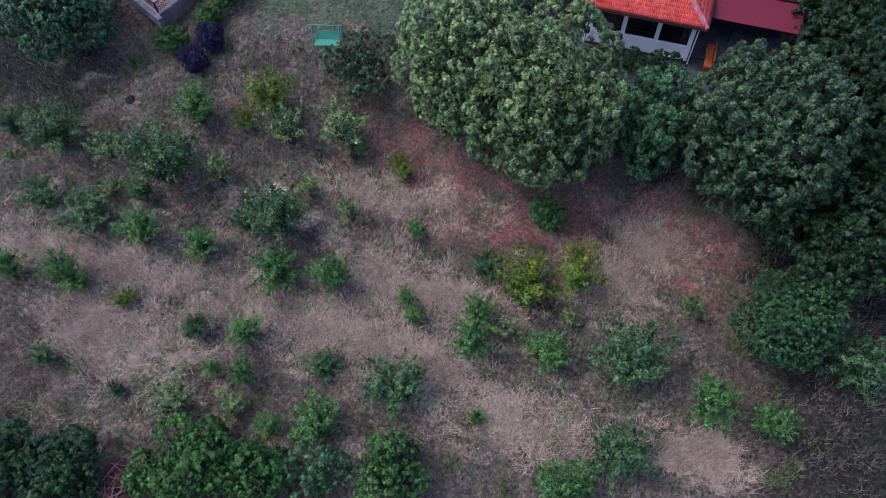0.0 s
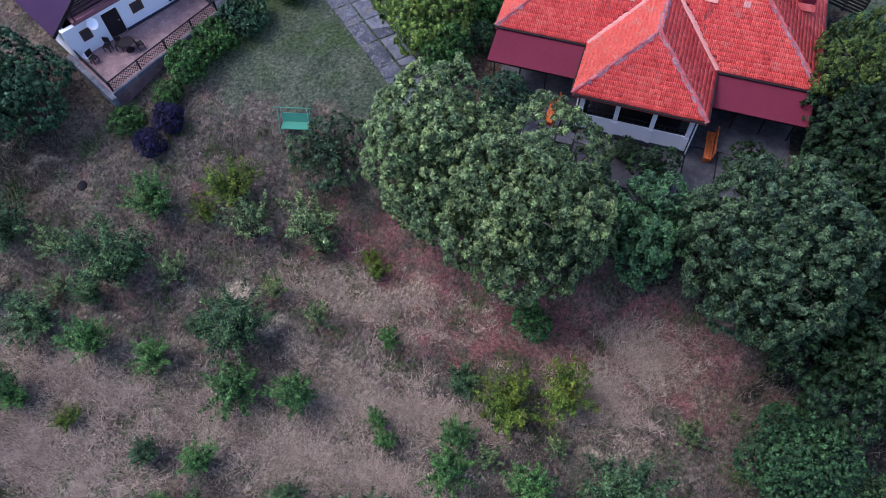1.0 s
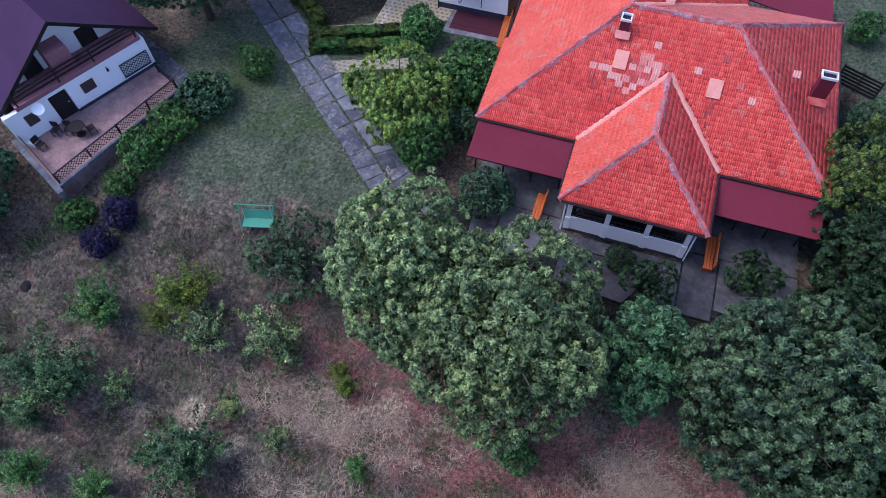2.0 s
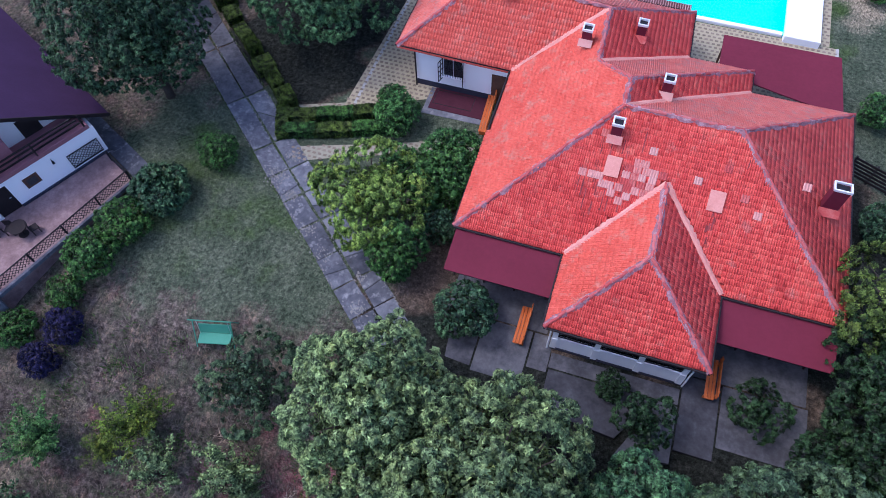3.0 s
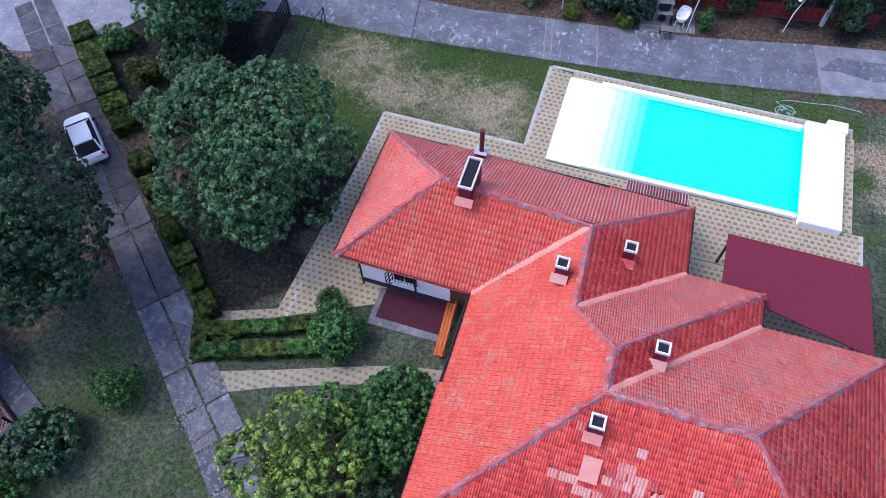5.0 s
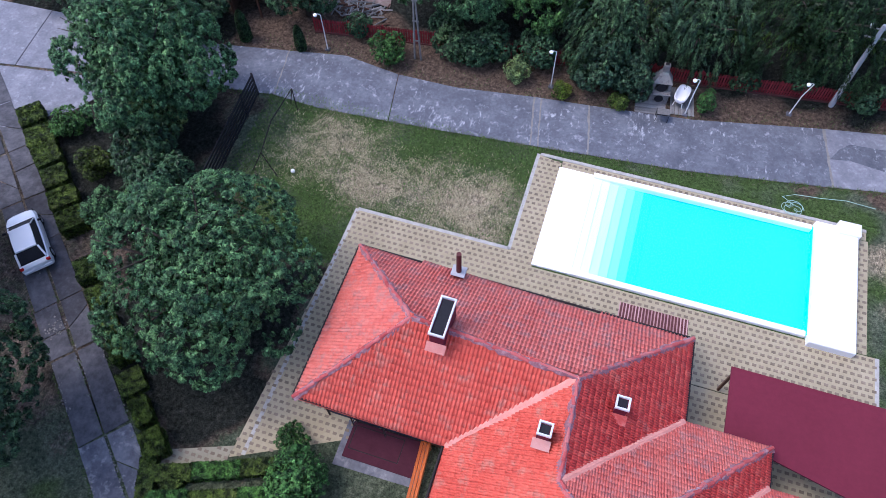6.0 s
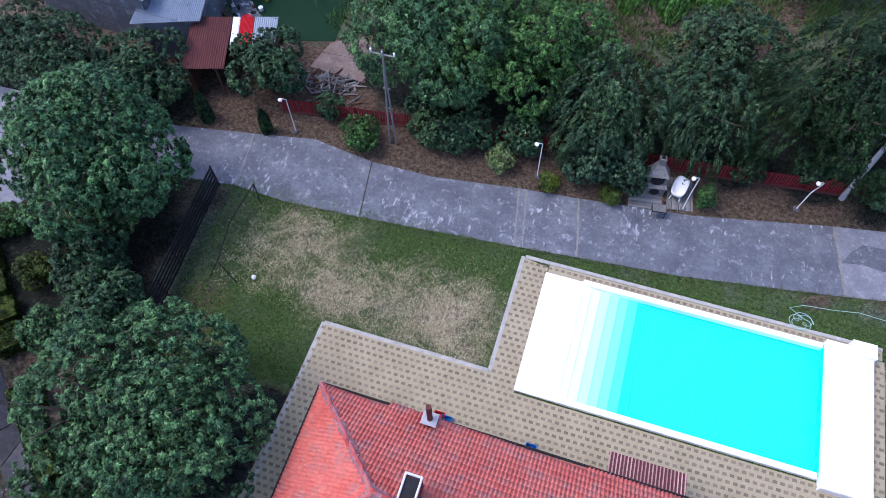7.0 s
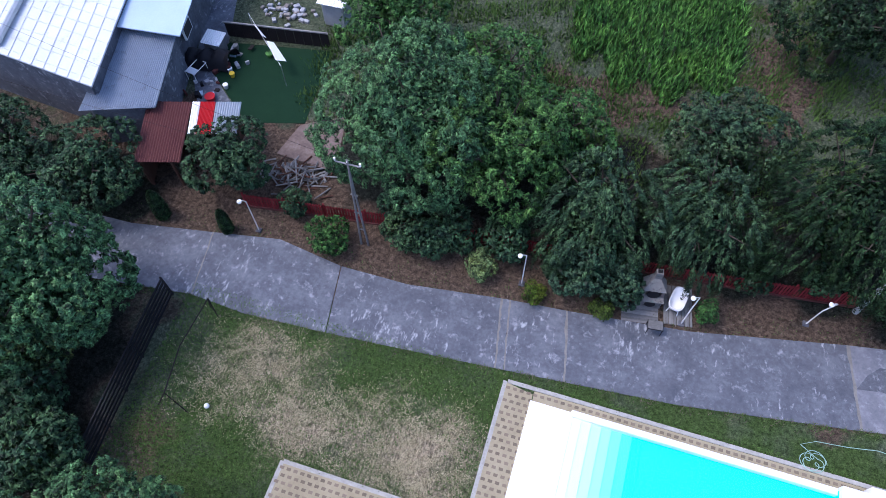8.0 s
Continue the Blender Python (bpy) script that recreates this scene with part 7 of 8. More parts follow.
utility_pole(-20.0, 75.0, 7.6, True)
utility_pole(6.1, 78.7, 6.4, False)
wire = root("overhead_wire", (-34, 77, 0), "thin dark overhead wires running off the utility pole", "wire")
for dz, end in ((0.0, (-50, 80.5, 6.6)), (-0.9, (-48, 76.5, 5.6))):
    a, b = Vector((-20.4, 75.0, 7.5 + dz)), Vector(end)
    part("cable", Geo().tube([a.lerp(b, t / 8) - Vector((0, 0, 0.5 * math.sin(math.pi * t / 8))) for t in range(9)], 0.008, 5), "dark", wire, world=True)


def red_fence():
    f = root("picket_fence", (-10, 77, 0), "oxide-red picket fence along the road verge", "fence")
    line = [(-27.6, 75.45), (-19.3, 76.55), (-2.0, 78.05), (9.5, 79.35)]
    board = Geo().box((0, 0, 0.62), (0.11, 0.025, 1.0)).put([(-0.055, 0.0125, 1.12), (0.055, 0.0125, 1.12), (0.0, 0.0125, 1.18), (-0.055, -0.0125, 1.12), (0.055, -0.0125, 1.12), (0.0, -0.0125, 1.18)], [(0, 1, 2), (5, 4, 3), (1, 4, 5, 2), (0, 2, 5, 3)]).mesh("board")
    board.materials.append(M["oxide"])
    for (x0, y0), (x1, y1) in zip(line, line[1:]):
        L = math.hypot(x1 - x0, y1 - y0)
        ang = math.atan2(y1 - y0, x1 - x0)
        n = int(L / 0.165)
        for i in range(n):
            b = new("board", board)
            b.parent = f
            b.matrix_basis = pose(x0 + (x1 - x0) * (i + 0.5) / n + 10, y0 + (y1 - y0) * (i + 0.5) / n - 77, 0.02 * math.sin(i * 1.7), 0, 0, math.degrees(ang) + 2 * math.sin(i * 2.3))
        for z in (0.35, 0.92):
            part("rail", Geo().beam((x0, y0 + 0.05, z), (x1, y1 + 0.05, z), 0.05, 0.08), "oxide", f, world=True)
        part("footing", Geo().beam((x0, y0, 0.0), (x1, y1, 0.0), 0.16, 0.22), "rust_sheet", f, "low reddish concrete footing", world=True)
        for i in range(int(L / 2.4) + 1):
            t = min(1, i * 2.4 / L)
            part("post", Geo().box((x0 + (x1 - x0) * t, y0 + (y1 - y0) * t + 0.1, 0.58), (0.1, 0.1, 1.16), bevel=0.01), "oxide", f, world=True)


red_fence()


def dark_fence():
    f = root("slat_fence", (-28.4, 64.5, 0), "dark slatted fence beside the worn lawn", "fence")
    p, q = Vector((-28.75, 69.0, 0)), Vector((-27.95, 59.8, 0))
    for i in range(6):
        z = 0.3 + i * 0.31
        part("slat", Geo().beam(p + Vector((0, 0, z)), q + Vector((0, 0, z)), 0.05, 0.17), "black", f, world=True)
    for t in np.linspace(0, 1, 6):
        c = p.lerp(q, t)
        part("post", Geo().box((c.x - 0.06, c.y, 0.95), (0.09, 0.09, 1.95), bevel=0.01), "dark", f, world=True)


dark_fence()

gl = root("goal_frame", (-26, 66, 0), "thin rusty frame with a long bar over the lawn", "frame")
part("crossbar", Geo().tube([(-25.95, 68.7, 1.75), (-26.1, 66.0, 1.68), (-25.6, 63.6, 1.75)], 0.035, 6), "dark", gl, world=True)
for a, b in (((-25.84, 68.5), (-25.95, 68.7)), ((-26.5, 68.9), (-25.95, 68.7)), ((-24.87, 63.4), (-25.6, 63.6)), ((-26.5, 63.3), (-25.6, 63.6))):
    part("leg", Geo().tube([(*a, -0.05), (*b, 1.75)], 0.03, 6), "dark", gl, world=True)
bl = root("ball", (-24.1, 63.95, 0.13), "white ball lying on the lawn", "ball")
bm = bmesh.new()
bmesh.ops.create_icosphere(bm, subdivisions=2, radius=0.14)
me = bpy.data.meshes.new("skin")
bm.to_mesh(me)
bm.free()
part("skin", me, "white", bl, smooth=True)


def barbecue(x, y, rz):
    b = root("barbecue", (x, y, 0), "grey masonry barbecue with two arched openings", "barbecue", rz=rz)
    part("base", Geo().box((0, 0, 0.4), (1.15, 0.9, 0.8), bevel=0.04), "sooty_stone", b)
    part("hearth", Geo().box((0, -0.06, 0.85), (1.25, 1.05, 0.1), bevel=0.03), "sooty_stone", b)
    for sx in (-0.48, 0.48):
        part("cheek", Geo().box((sx, 0.1, 1.2), (0.18, 0.65, 0.6), bevel=0.03), "sooty_stone", b)
    part("back", Geo().box((0, 0.38, 1.2), (0.78, 0.14, 0.6), bevel=0.02), "sooty_stone", b)
    part("hood", Geo().put([(-0.6, -0.3, 1.5), (0.6, -0.3, 1.5), (0.6, 0.48, 1.5), (-0.6, 0.48, 1.5), (-0.2, 0.1, 2.1), (0.2, 0.1, 2.1), (0.2, 0.45, 2.1), (-0.2, 0.45, 2.1)], [(3, 2, 1, 0), (4, 5, 6, 7), (0, 1, 5, 4), (1, 2, 6, 5), (2, 3, 7, 6), (3, 0, 4, 7)]), "sooty_stone", b)
    part("flue", Geo().box((0, 0.28, 2.35), (0.36, 0.32, 0.55), bevel=0.02), "sooty_stone", b)
    part("hearth_mouth", Geo().tube([(0, -0.33, 1.2), (0, -0.24, 1.2)], 0.32, 14), "black", b)
    part("fire_mouth", Geo().tube([(0, -0.47, 0.42), (0, -0.40, 0.42)], 0.28, 14), "black", b)
    part("flue_mouth", Geo().box((0, 0.28, 2.63), (0.22, 0.2, 0.03)), "black", b)


barbecue(-4.35, 76.2, 8)
tub = root("bathtub", (-2.95, 76.3, 0), "white oval tub standing on thin legs beside the barbecue", "tub", rz=-12)
vs_t, fs_t, n_t = [], [], 24
for hx, hy, z in [(0.30, 0.60, 0.30), (0.44, 0.82, 0.55), (0.50, 0.90, 0.80), (0.46, 0.86, 0.82), (0.42, 0.80, 0.78), (0.36, 0.70, 0.50), (0.24, 0.50, 0.42)]:
    for k in range(n_t):
        a = 2 * math.pi * k / n_t
        ca, sa = math.cos(a), math.sin(a)
        vs_t.append((0.84 * hx * math.copysign(abs(ca) ** 0.6, ca), 0.8 * hy * math.copysign(abs(sa) ** 0.6, sa), z))
for r in range(6):
    fs_t += [(r * n_t + k, r * n_t + (k + 1) % n_t, (r + 1) * n_t + (k + 1) % n_t, (r + 1) * n_t + k) for k in range(n_t)]
fs_t += [tuple(range(n_t))[::-1], tuple(range(6 * n_t, 7 * n_t))]
part("basin", Geo().put(vs_t, fs_t), "white", tub, smooth=True)
for sx, sy in ((-0.25, -0.5), (0.25, -0.5), (-0.25, 0.5), (0.25, 0.5)):
    part("leg", Geo().beam((sx * 1.2, sy * 1.1, 0), (sx, sy, 0.36), 0.05, 0.05), "white", tub)
pal = root("timber_deck", (-4.2, 76, 0), "weathered grey boards laid round the barbecue", "boards", rz=8)
for i in range(9):
    part("board", Geo().box((-0.55, -1.15 + i * 0.115, 0.06 + 0.004 * (i % 3)), (1.9, 0.12, 0.04), rz=(i % 3 - 1) * 0.7, bevel=0.006), "grey_wood", pal)
for i in range(11):
    part("board", Geo().box((0.75 + i * 0.135, 0.1 + 0.02 * (i % 2), 0.05), (0.12, 2.3, 0.04), rz=(i % 3 - 1) * 0.6, bevel=0.006), "grey_wood", pal)
for i in range(5):
    part("board", Geo().box((-1.35 + i * 0.14, 1.2, 0.05), (0.12, 1.3, 0.04), rz=i - 2, bevel=0.006), "grey_wood", pal)
st = root("small_table", (-3.85, 74.5, 0.035), "small dark framed table with a pale top on the road edge", "table", rz=6)
part("tabletop", Geo().box((0, 0, 0.66), (0.75, 0.5, 0.04), bevel=0.01), "grey_wood", st)
part("frame", Geo().box((0, 0, 0.62), (0.8, 0.55, 0.05), bevel=0.01), "black", st)
for sx in (-0.36, 0.36):
    for sy in (-0.24, 0.24):
        part("leg", Geo().beam((sx, sy, 0), (sx, sy, 0.62), 0.035, 0.035), "black", st)
hs = root("garden_hose", (4.6, 69.95, 0), "pale green hose lying coiled in the grass", "hose")
pts_h = [(-0.3 + 0.38 * math.cos(t * 1.0) + 0.25 * math.cos(t * 2.7), 0.1 + 0.3 * math.sin(t) + 0.22 * math.sin(t * 2.7), 0.05 + 0.004 * k % 0.05) for k, t in enumerate(np.linspace(0, 12.5, 70))]
pts_h += [(-0.9, 0.75, 0.04), (-0.2, 1.1, 0.04), (1.2, 1.25, 0.04), (2.6, 1.5, 0.04), (4.2, 1.4, 0.04)]
part("tube", Geo().tube(pts_h, 0.018, 5), "leaf_pale", hs)

# board screen beside the house
sc = root("board_screen", (10.6, 51.3, 0), "dark board fence beside the house", "fence")
for i in range(6):
    part("board", Geo().beam((9.6, 51.6, 0.25 + i * 0.24), (11.9, 50.6, 0.25 + i * 0.24), 0.03, 0.16), "dark", sc, world=True)
for x, y in ((9.65, 51.55), (10.75, 51.1), (11.85, 50.65)):
    part("post", Geo().box((x, y + 0.06, 0.8), (0.1, 0.1, 1.6), bevel=0.01), "dark", sc, world=True)

# ---- the neighbours' yard beyond the road ----


def neighbour_house():
    h = root("neighbour_house", (-42, 84, 0), "low house with white sheet roof and blue-grey corrugated lean-to", "house")
    part("roof", Geo().sheet([(-47.5, 78.95, 4.6), (-37.35, 78.0, 4.3), (-41.6, 93.0, 4.5), (-51.5, 93.0, 4.8)], 0.12), "roof_white", h, "white sheet roof in rectangular panels", world=True)
    g = Geo()
    for i in range(16):
        t = (i + 0.5) / 16
        g.beam((-47.5 - 4.0 * t, 78.95 + 14.05 * t, 4.62 + 0.2 * t), (-37.35 - 4.25 * t, 78.0 + 15.0 * t, 4.32 + 0.2 * t), 0.05, 0.04)
    for i in range(1, 12):
        u = i / 12
        g.beam((-47.5 + 10.15 * u, 78.95 - 0.95 * u, 4.63 - 0.3 * u), (-51.5 + 9.9 * u, 93.0, 4.83 - 0.3 * u), 0.04, 0.03)
    part("seam", g, "roof_white", h, world=True, kind="stuff")
    for x0, y0, x1, y1, z in ((-47.3, 79.3, -37.9, 78.45, 4.2), (-37.9, 78.45, -41.2, 92.0, 4.2), (-36.2, 84.1, -37.9, 92.0, 3.9), (-37.6, 77.4, -34.5, 78.9, 3.0), (-34.5, 78.9, -35.95, 84.0, 3.0)):
        part("wall", Geo().beam((x0, y0, z / 2), (x1, y1, z / 2), 0.25, z), "concrete", h, world=True)
    part("lean_roof", corrugated([(-38.3, 77.0, 3.0), (-34.1, 78.55, 3.0), (-35.55, 84.1, 3.45), (-39.5, 83.4, 3.45)], 34), "blue_sheet", h, "blue-grey corrugated lean-to roof", world=True)
    part("upper_roof", Geo().sheet([(-39.3, 83.0, 4.0), (-34.75, 83.4, 4.0), (-37.2, 93.0, 4.3), (-41.6, 93.0, 4.3)], 0.08), "sky_sheet", h, "pale blue sheet roof", world=True)
    part("gutter", Geo().tube([(-44.2, 79.0, 4.75), (-47.8, 93, 4.95)], 0.22, 8), "steel", h, world=True)
    w = part("window", Geo().beam((-35.95, 85.0, 2.4), (-36.25, 86.3, 2.4), 0.12, 1.0), "white", h, world=True)
    part("pane", Geo().beam((-35.90, 85.12, 2.4), (-36.14, 86.18, 2.4), 0.06, 0.75), "shade", w, world=True)


neighbour_house()


def red_shed():
    s = root("shed", (-32.5, 78, 0), "small shed roofed with rust-red corrugated sheet", "shed")
    part("roof", corrugated([(-33.75, 75.0, 2.35), (-31.2, 75.75, 2.35), (-32.55, 79.85, 2.6), (-35.1, 79.15, 2.6)], 18), "rust_sheet", s, "rust-red corrugated roof", world=True)
    for k, (a, b, m_) in enumerate(((0.0, 0.16, "white"), (0.17, 0.47, "red_sheet"), (0.48, 1.0, "steel"))):
        p0, p1, q0, q1 = Vector((-31.75, 77.7, 2.42)), Vector((-29.0, 78.5, 2.42)), Vector((-32.5, 79.87, 2.62)), Vector((-29.7, 80.7, 2.62))
        part("sheet", corrugated([p0.lerp(p1, a), p0.lerp(p1, b), q0.lerp(q1, b), q0.lerp(q1, a)], 3 + 8 * (k > 0)), m_, s, world=True)
    for x0, y0, x1, y1 in ((-33.6, 75.2, -34.9, 79.0), (-34.9, 79.1, -30.0, 80.4), (-30.0, 80.3, -29.3, 78.5)):
        part("wall", Geo().beam((x0, y0, 1.1), (x1, y1, 1.1), 0.1, 2.2), "brown", s, world=True)
    for x, y in ((-33.5, 75.25), (-31.75, 75.7)):
        part("post", Geo().box((x, y, 1.15), (0.12, 0.12, 2.3), bevel=0.01), "brown", s, world=True)


red_shed()
structure("turf", Geo().slab([(-35.0, 85.0), (-30.4, 81.2), (-26.8, 82.2), (-27.6, 88.6), (-34.6, 87.4)], -0.05, 0.035), "turf", "dark green artificial turf in the neighbours' yard", "turf")
structure("yard", Geo().slab([(-36.0, 84.5), (-33.0, 80.2), (-30.45, 81.1), (-35.05, 85.0), (-34.7, 87.4), (-36.6, 92.9), (-38.0, 92.0)], -0.05, 0.03), "concrete", "grey concrete yard with clutter", "yard")
yw = root("yard_wall", (-31.5, 88.6, 0), "dark boarded yard wall behind the turf", "wall")
for i in range(12):
    a, b = i / 12, (i + 0.94) / 12
    part("board", Geo().beam((-35.0 + 7.2 * a, 88.0 + 0.95 * a, 0.6), (-35.0 + 7.2 * b, 88.0 + 0.95 * b, 0.6), 0.06, 1.2), "dark", yw, world=True)
part("rail", Geo().beam((-35.05, 87.93, 1.25), (-27.8, 88.9, 1.25), 0.1, 0.1), "grey_wood", yw, world=True)
tarp = root("tarpaulin", (-35.2, 84.7, 0), "black tarpaulin sagging over stored things", "tarpaulin")
g = Geo()
nx, ny = 14, 8
g.put([(-1.9 + 3.8 * i / nx, -0.85 + 1.7 * j / ny + 0.9 * i / nx, 0.15 + 1.15 * math.sin(math.pi * j / ny) ** 0.6 * (0.8 + 0.2 * math.sin(i * 1.9)) + 0.08 * math.sin(i * 2.7 + j)) for i in range(nx + 1) for j in range(ny + 1)],
      [(i * (ny + 1) + j, (i + 1) * (ny + 1) + j, (i + 1) * (ny + 1) + j + 1, i * (ny + 1) + j + 1) for i in range(nx) for j in range(ny)])
part("sheet", g, "black", tarp, smooth=True)
ht = root("hutch", (-35.0, 86.4, 0), "small grey hutch with a pale sheet roof", "hutch")
part("body", Geo().box((0, 0, 0.55), (1.1, 0.9, 1.1), bevel=0.02), "grey_wood", ht)
part("roof", corrugated([(-0.7, -0.6, 1.15), (0.7, -0.6, 1.15), (0.7, 0.6, 1.3), (-0.7, 0.6, 1.3)], 9), "white", ht)
ft = root("folding_frame", (-35.2, 83.9, 0.03), "pale metal folding frame with a tray", "frame", rz=-10)
part("tray", Geo().box((0, -0.25, 0.72), (0.7, 0.5, 0.04), bevel=0.01), "white", ft)
for sx in (-0.36, 0.36):
    part("side_rail", Geo().beam((sx, -0.55, 0.72), (sx, 0.75, 0.72), 0.04, 0.04), "white", ft)
    for sy in (-0.5, 0.7):
        part("leg", Geo().beam((sx, sy, 0), (sx, sy, 0.7), 0.035, 0.035), "white", ft)
part("end_rail", Geo().beam((-0.36, 0.75, 0.72), (0.36, 0.75, 0.72), 0.04, 0.04), "white", ft)


def bucket(x, y, mat_, label, r=0.17, h=0.3):
    b = root("bucket", (x, y, 0.035), label, "bucket")
    part("pail", Geo().tube([(0, 0, 0), (0, 0, h)], [r * 0.8, r], 14), mat_, b)
    part("rim", Geo().tube([(0, 0, h), (0, 0, h + 0.03)], [r * 1.06, r * 1.06], 14), mat_, b)


bucket(-33.3, 84.9, "white", "white bucket on the turf's edge")
bucket(-32.95, 84.55, "yellow_thing", "yellow bucket on the turf's edge")
bucket(-32.9, 83.5, "white", "white bucket standing on the turf")
bucket(-31.4, 87.0, "leaf_bright", "bright green tub on the turf", 0.25, 0.25)
bucket(-33.4, 82.3, "red_thing", "red tub beside the shed", 0.32, 0.3)
cl = root("clothes_line", (-31.5, 87.0, 0), "sagging line with white cloth hung over the turf", "cloth")
part("line", Geo().tube([(-33.2, 88.5, 1.9), (-31.5, 87.0, 1.5), (-29.2, 84.8, 1.8)], 0.015, 5), "white", cl, world=True)
for p, q, w in (((-32.7, 88.0), (-31.7, 87.2), 0.28), ((-31.2, 86.8), (-29.9, 85.4), 0.75)):
    part("cloth", Geo().sheet([(p[0], p[1], 1.6), (q[0], q[1], 1.55), (q[0] + w * 0.7, q[1] + w * 0.5, 1.25), (p[0] + w * 0.5, p[1] + w * 0.3, 1.35)], 0.012), "white", cl, world=True)
for x, y, h in ((-33.2, 88.5, 1.95), (-29.2, 84.8, 1.85)):
    part("pole", Geo().tube([(x, y, 0), (x, y, h)], 0.03, 6), "steel", cl, world=True)

# odds and ends heaped between the tarpaulin and the turf
scrap = root("scrap_heap", (-33.8, 85.4, 0.03), "untidy heap of pale, blue and dark scrap beside the tarpaulin", "scrap")
rngs = random.Random(77)
for i in range(34):
    near = i < 22
    x, y = (rngs.gauss(0, 0.45), rngs.gauss(0.3, 0.75)) if near else (rngs.uniform(-1.4, 0.6), rngs.uniform(-3.2, -1.6))
    size = (rngs.uniform(0.12, 0.5), rngs.uniform(0.1, 0.35), rngs.uniform(0.06, 0.35))
    part("piece", Geo().box((x, y, size[2] / 2 + (0.18 if near and i % 3 == 0 else 0)), size, rz=rngs.uniform(0, 180), bevel=0.015), rngs.choice(["white", "dark", "grey_wood", "sky_sheet", "rust_sheet", "black", "pale_concrete", "blue_sheet"]), scrap)
hut = root("garden_hut", (-28.3, 91.6, 0), "small white hut with a pale sheet roof beyond the wall", "hut")
part("body", Geo().box((0, 0, 0.95), (1.5, 1.3, 1.9), bevel=0.02), "pale_concrete", hut)
part("roof", corrugated([(-1.0, -0.9, 1.95), (1.0, -0.9, 1.95), (1.0, 0.9, 2.15), (-1.0, 0.9, 2.15)], 11), "white", hut)
heap = root("rubble_heap", (-32.0, 91.2, 0), "heap of pale rubble behind the yard wall", "rubble")
for i in range(46):
    x, y = rngs.gauss(0, 0.8), rngs.gauss(0, 0.5)
    r = rngs.uniform(0.12, 0.32)
    part("stone", Geo().box((x, y, max(0.08, 0.5 - 0.4 * (abs(x) + abs(y)))), (r * 1.4, r, r * 0.8), rz=rngs.uniform(0, 180), bevel=0.03), "pale_concrete" if i % 4 else "stone", heap)
# dry brushwood at the meadow's lower edge
brush = root("brushwood_heap", (-21.0, 2.2, float(level(-21.0, 2.2))), "heap of dry reddish brown brushwood between low trees", "brushwood")
for i in range(70):
    a, L = rngs.uniform(0, 6.28), rngs.uniform(0.7, 1.8)
    x, y, z = rngs.gauss(0, 0.45), rngs.gauss(0, 0.5), rngs.uniform(0.1, 0.6)
    part("twig", Geo().tube([(x - L / 2 * math.cos(a), y - L / 2 * math.sin(a), z), (x, y, z + 0.12), (x + L / 2 * math.cos(a), y + L / 2 * math.sin(a), z + rngs.uniform(-0.1, 0.3))], [0.03, 0.025, 0.01], 5), "brown" if i % 3 else "mauve", brush)

# firewood heap
wp = root("firewood_heap", (-25.6, 78.2, 0), "heap of grey split logs and branches behind the fence", "firewood")
rngw = random.Random(21)
for i in range(90):
    a, L = rngw.uniform(0, 6.28), rngw.uniform(0.5, 1.6)
    x, y = rngw.gauss(0, 1.0), rngw.gauss(0, 0.5)
    z = max(0.08, 0.75 - 0.5 * (abs(x) + abs(y)) + rngw.uniform(-0.15, 0.1))
    part("log", Geo().tube([(x - L / 2 * math.cos(a), y - L / 2 * math.sin(a), z - 0.05), (x + L / 2 * math.cos(a), y + L / 2 * math.sin(a), z + rngw.uniform(-0.1, 0.2))], [0.06, 0.04], 6), "grey_wood" if i % 3 else "brown", wp)
structure("rubble_ground", Geo().slab([(-27.5, 79.5), (-23.5, 79.2), (-24.5, 83.5), (-27.0, 82.0)], -0.05, 0.03), "rubble", "pinkish trodden ground with rubble behind the fence", "ground")

# things by the annex eaves
for x, y, m_, lb in ((-12.1, 59.6, "red_thing", "red plastic crate on the paving"), (-11.7, 59.5, "blue_thing", "teal plastic crate on the paving"), (-7.5, 59.4, "blue_thing", "blue folded garden seat on the paving")):
    b = root("crate", (x, y, 0.04), lb, "crate")
    for dx, dy, sx, sy in ((0.25, 0, 0.03, 0.4), (-0.25, 0, 0.03, 0.4), (0, 0.2, 0.47, 0.03), (0, -0.2, 0.47, 0.03)):
        part("side", Geo().box((dx, dy, 0.2), (sx, sy, 0.38), bevel=0.008), m_, b)
    part("bottom", Geo().box((0, 0, 0.015), (0.47, 0.37, 0.03)), m_, b)

# stone and small white scrap in the meadow
rk = root("boulder", (-32.6, 24.4, float(level(-32.6, 24.4))), "small dark boulder in the dry grass", "boulder")
bm = bmesh.new()
bmesh.ops.create_icosphere(bm, subdivisions=2, radius=0.35)
for v in bm.verts:
    v.co *= 1 + 0.35 * noise.noise(v.co * 3)
    v.co.z *= 0.7
me = bpy.data.meshes.new("stone")
bm.to_mesh(me)
bm.free()
part("stone", me, "dark", rk)

# ---- grass ----


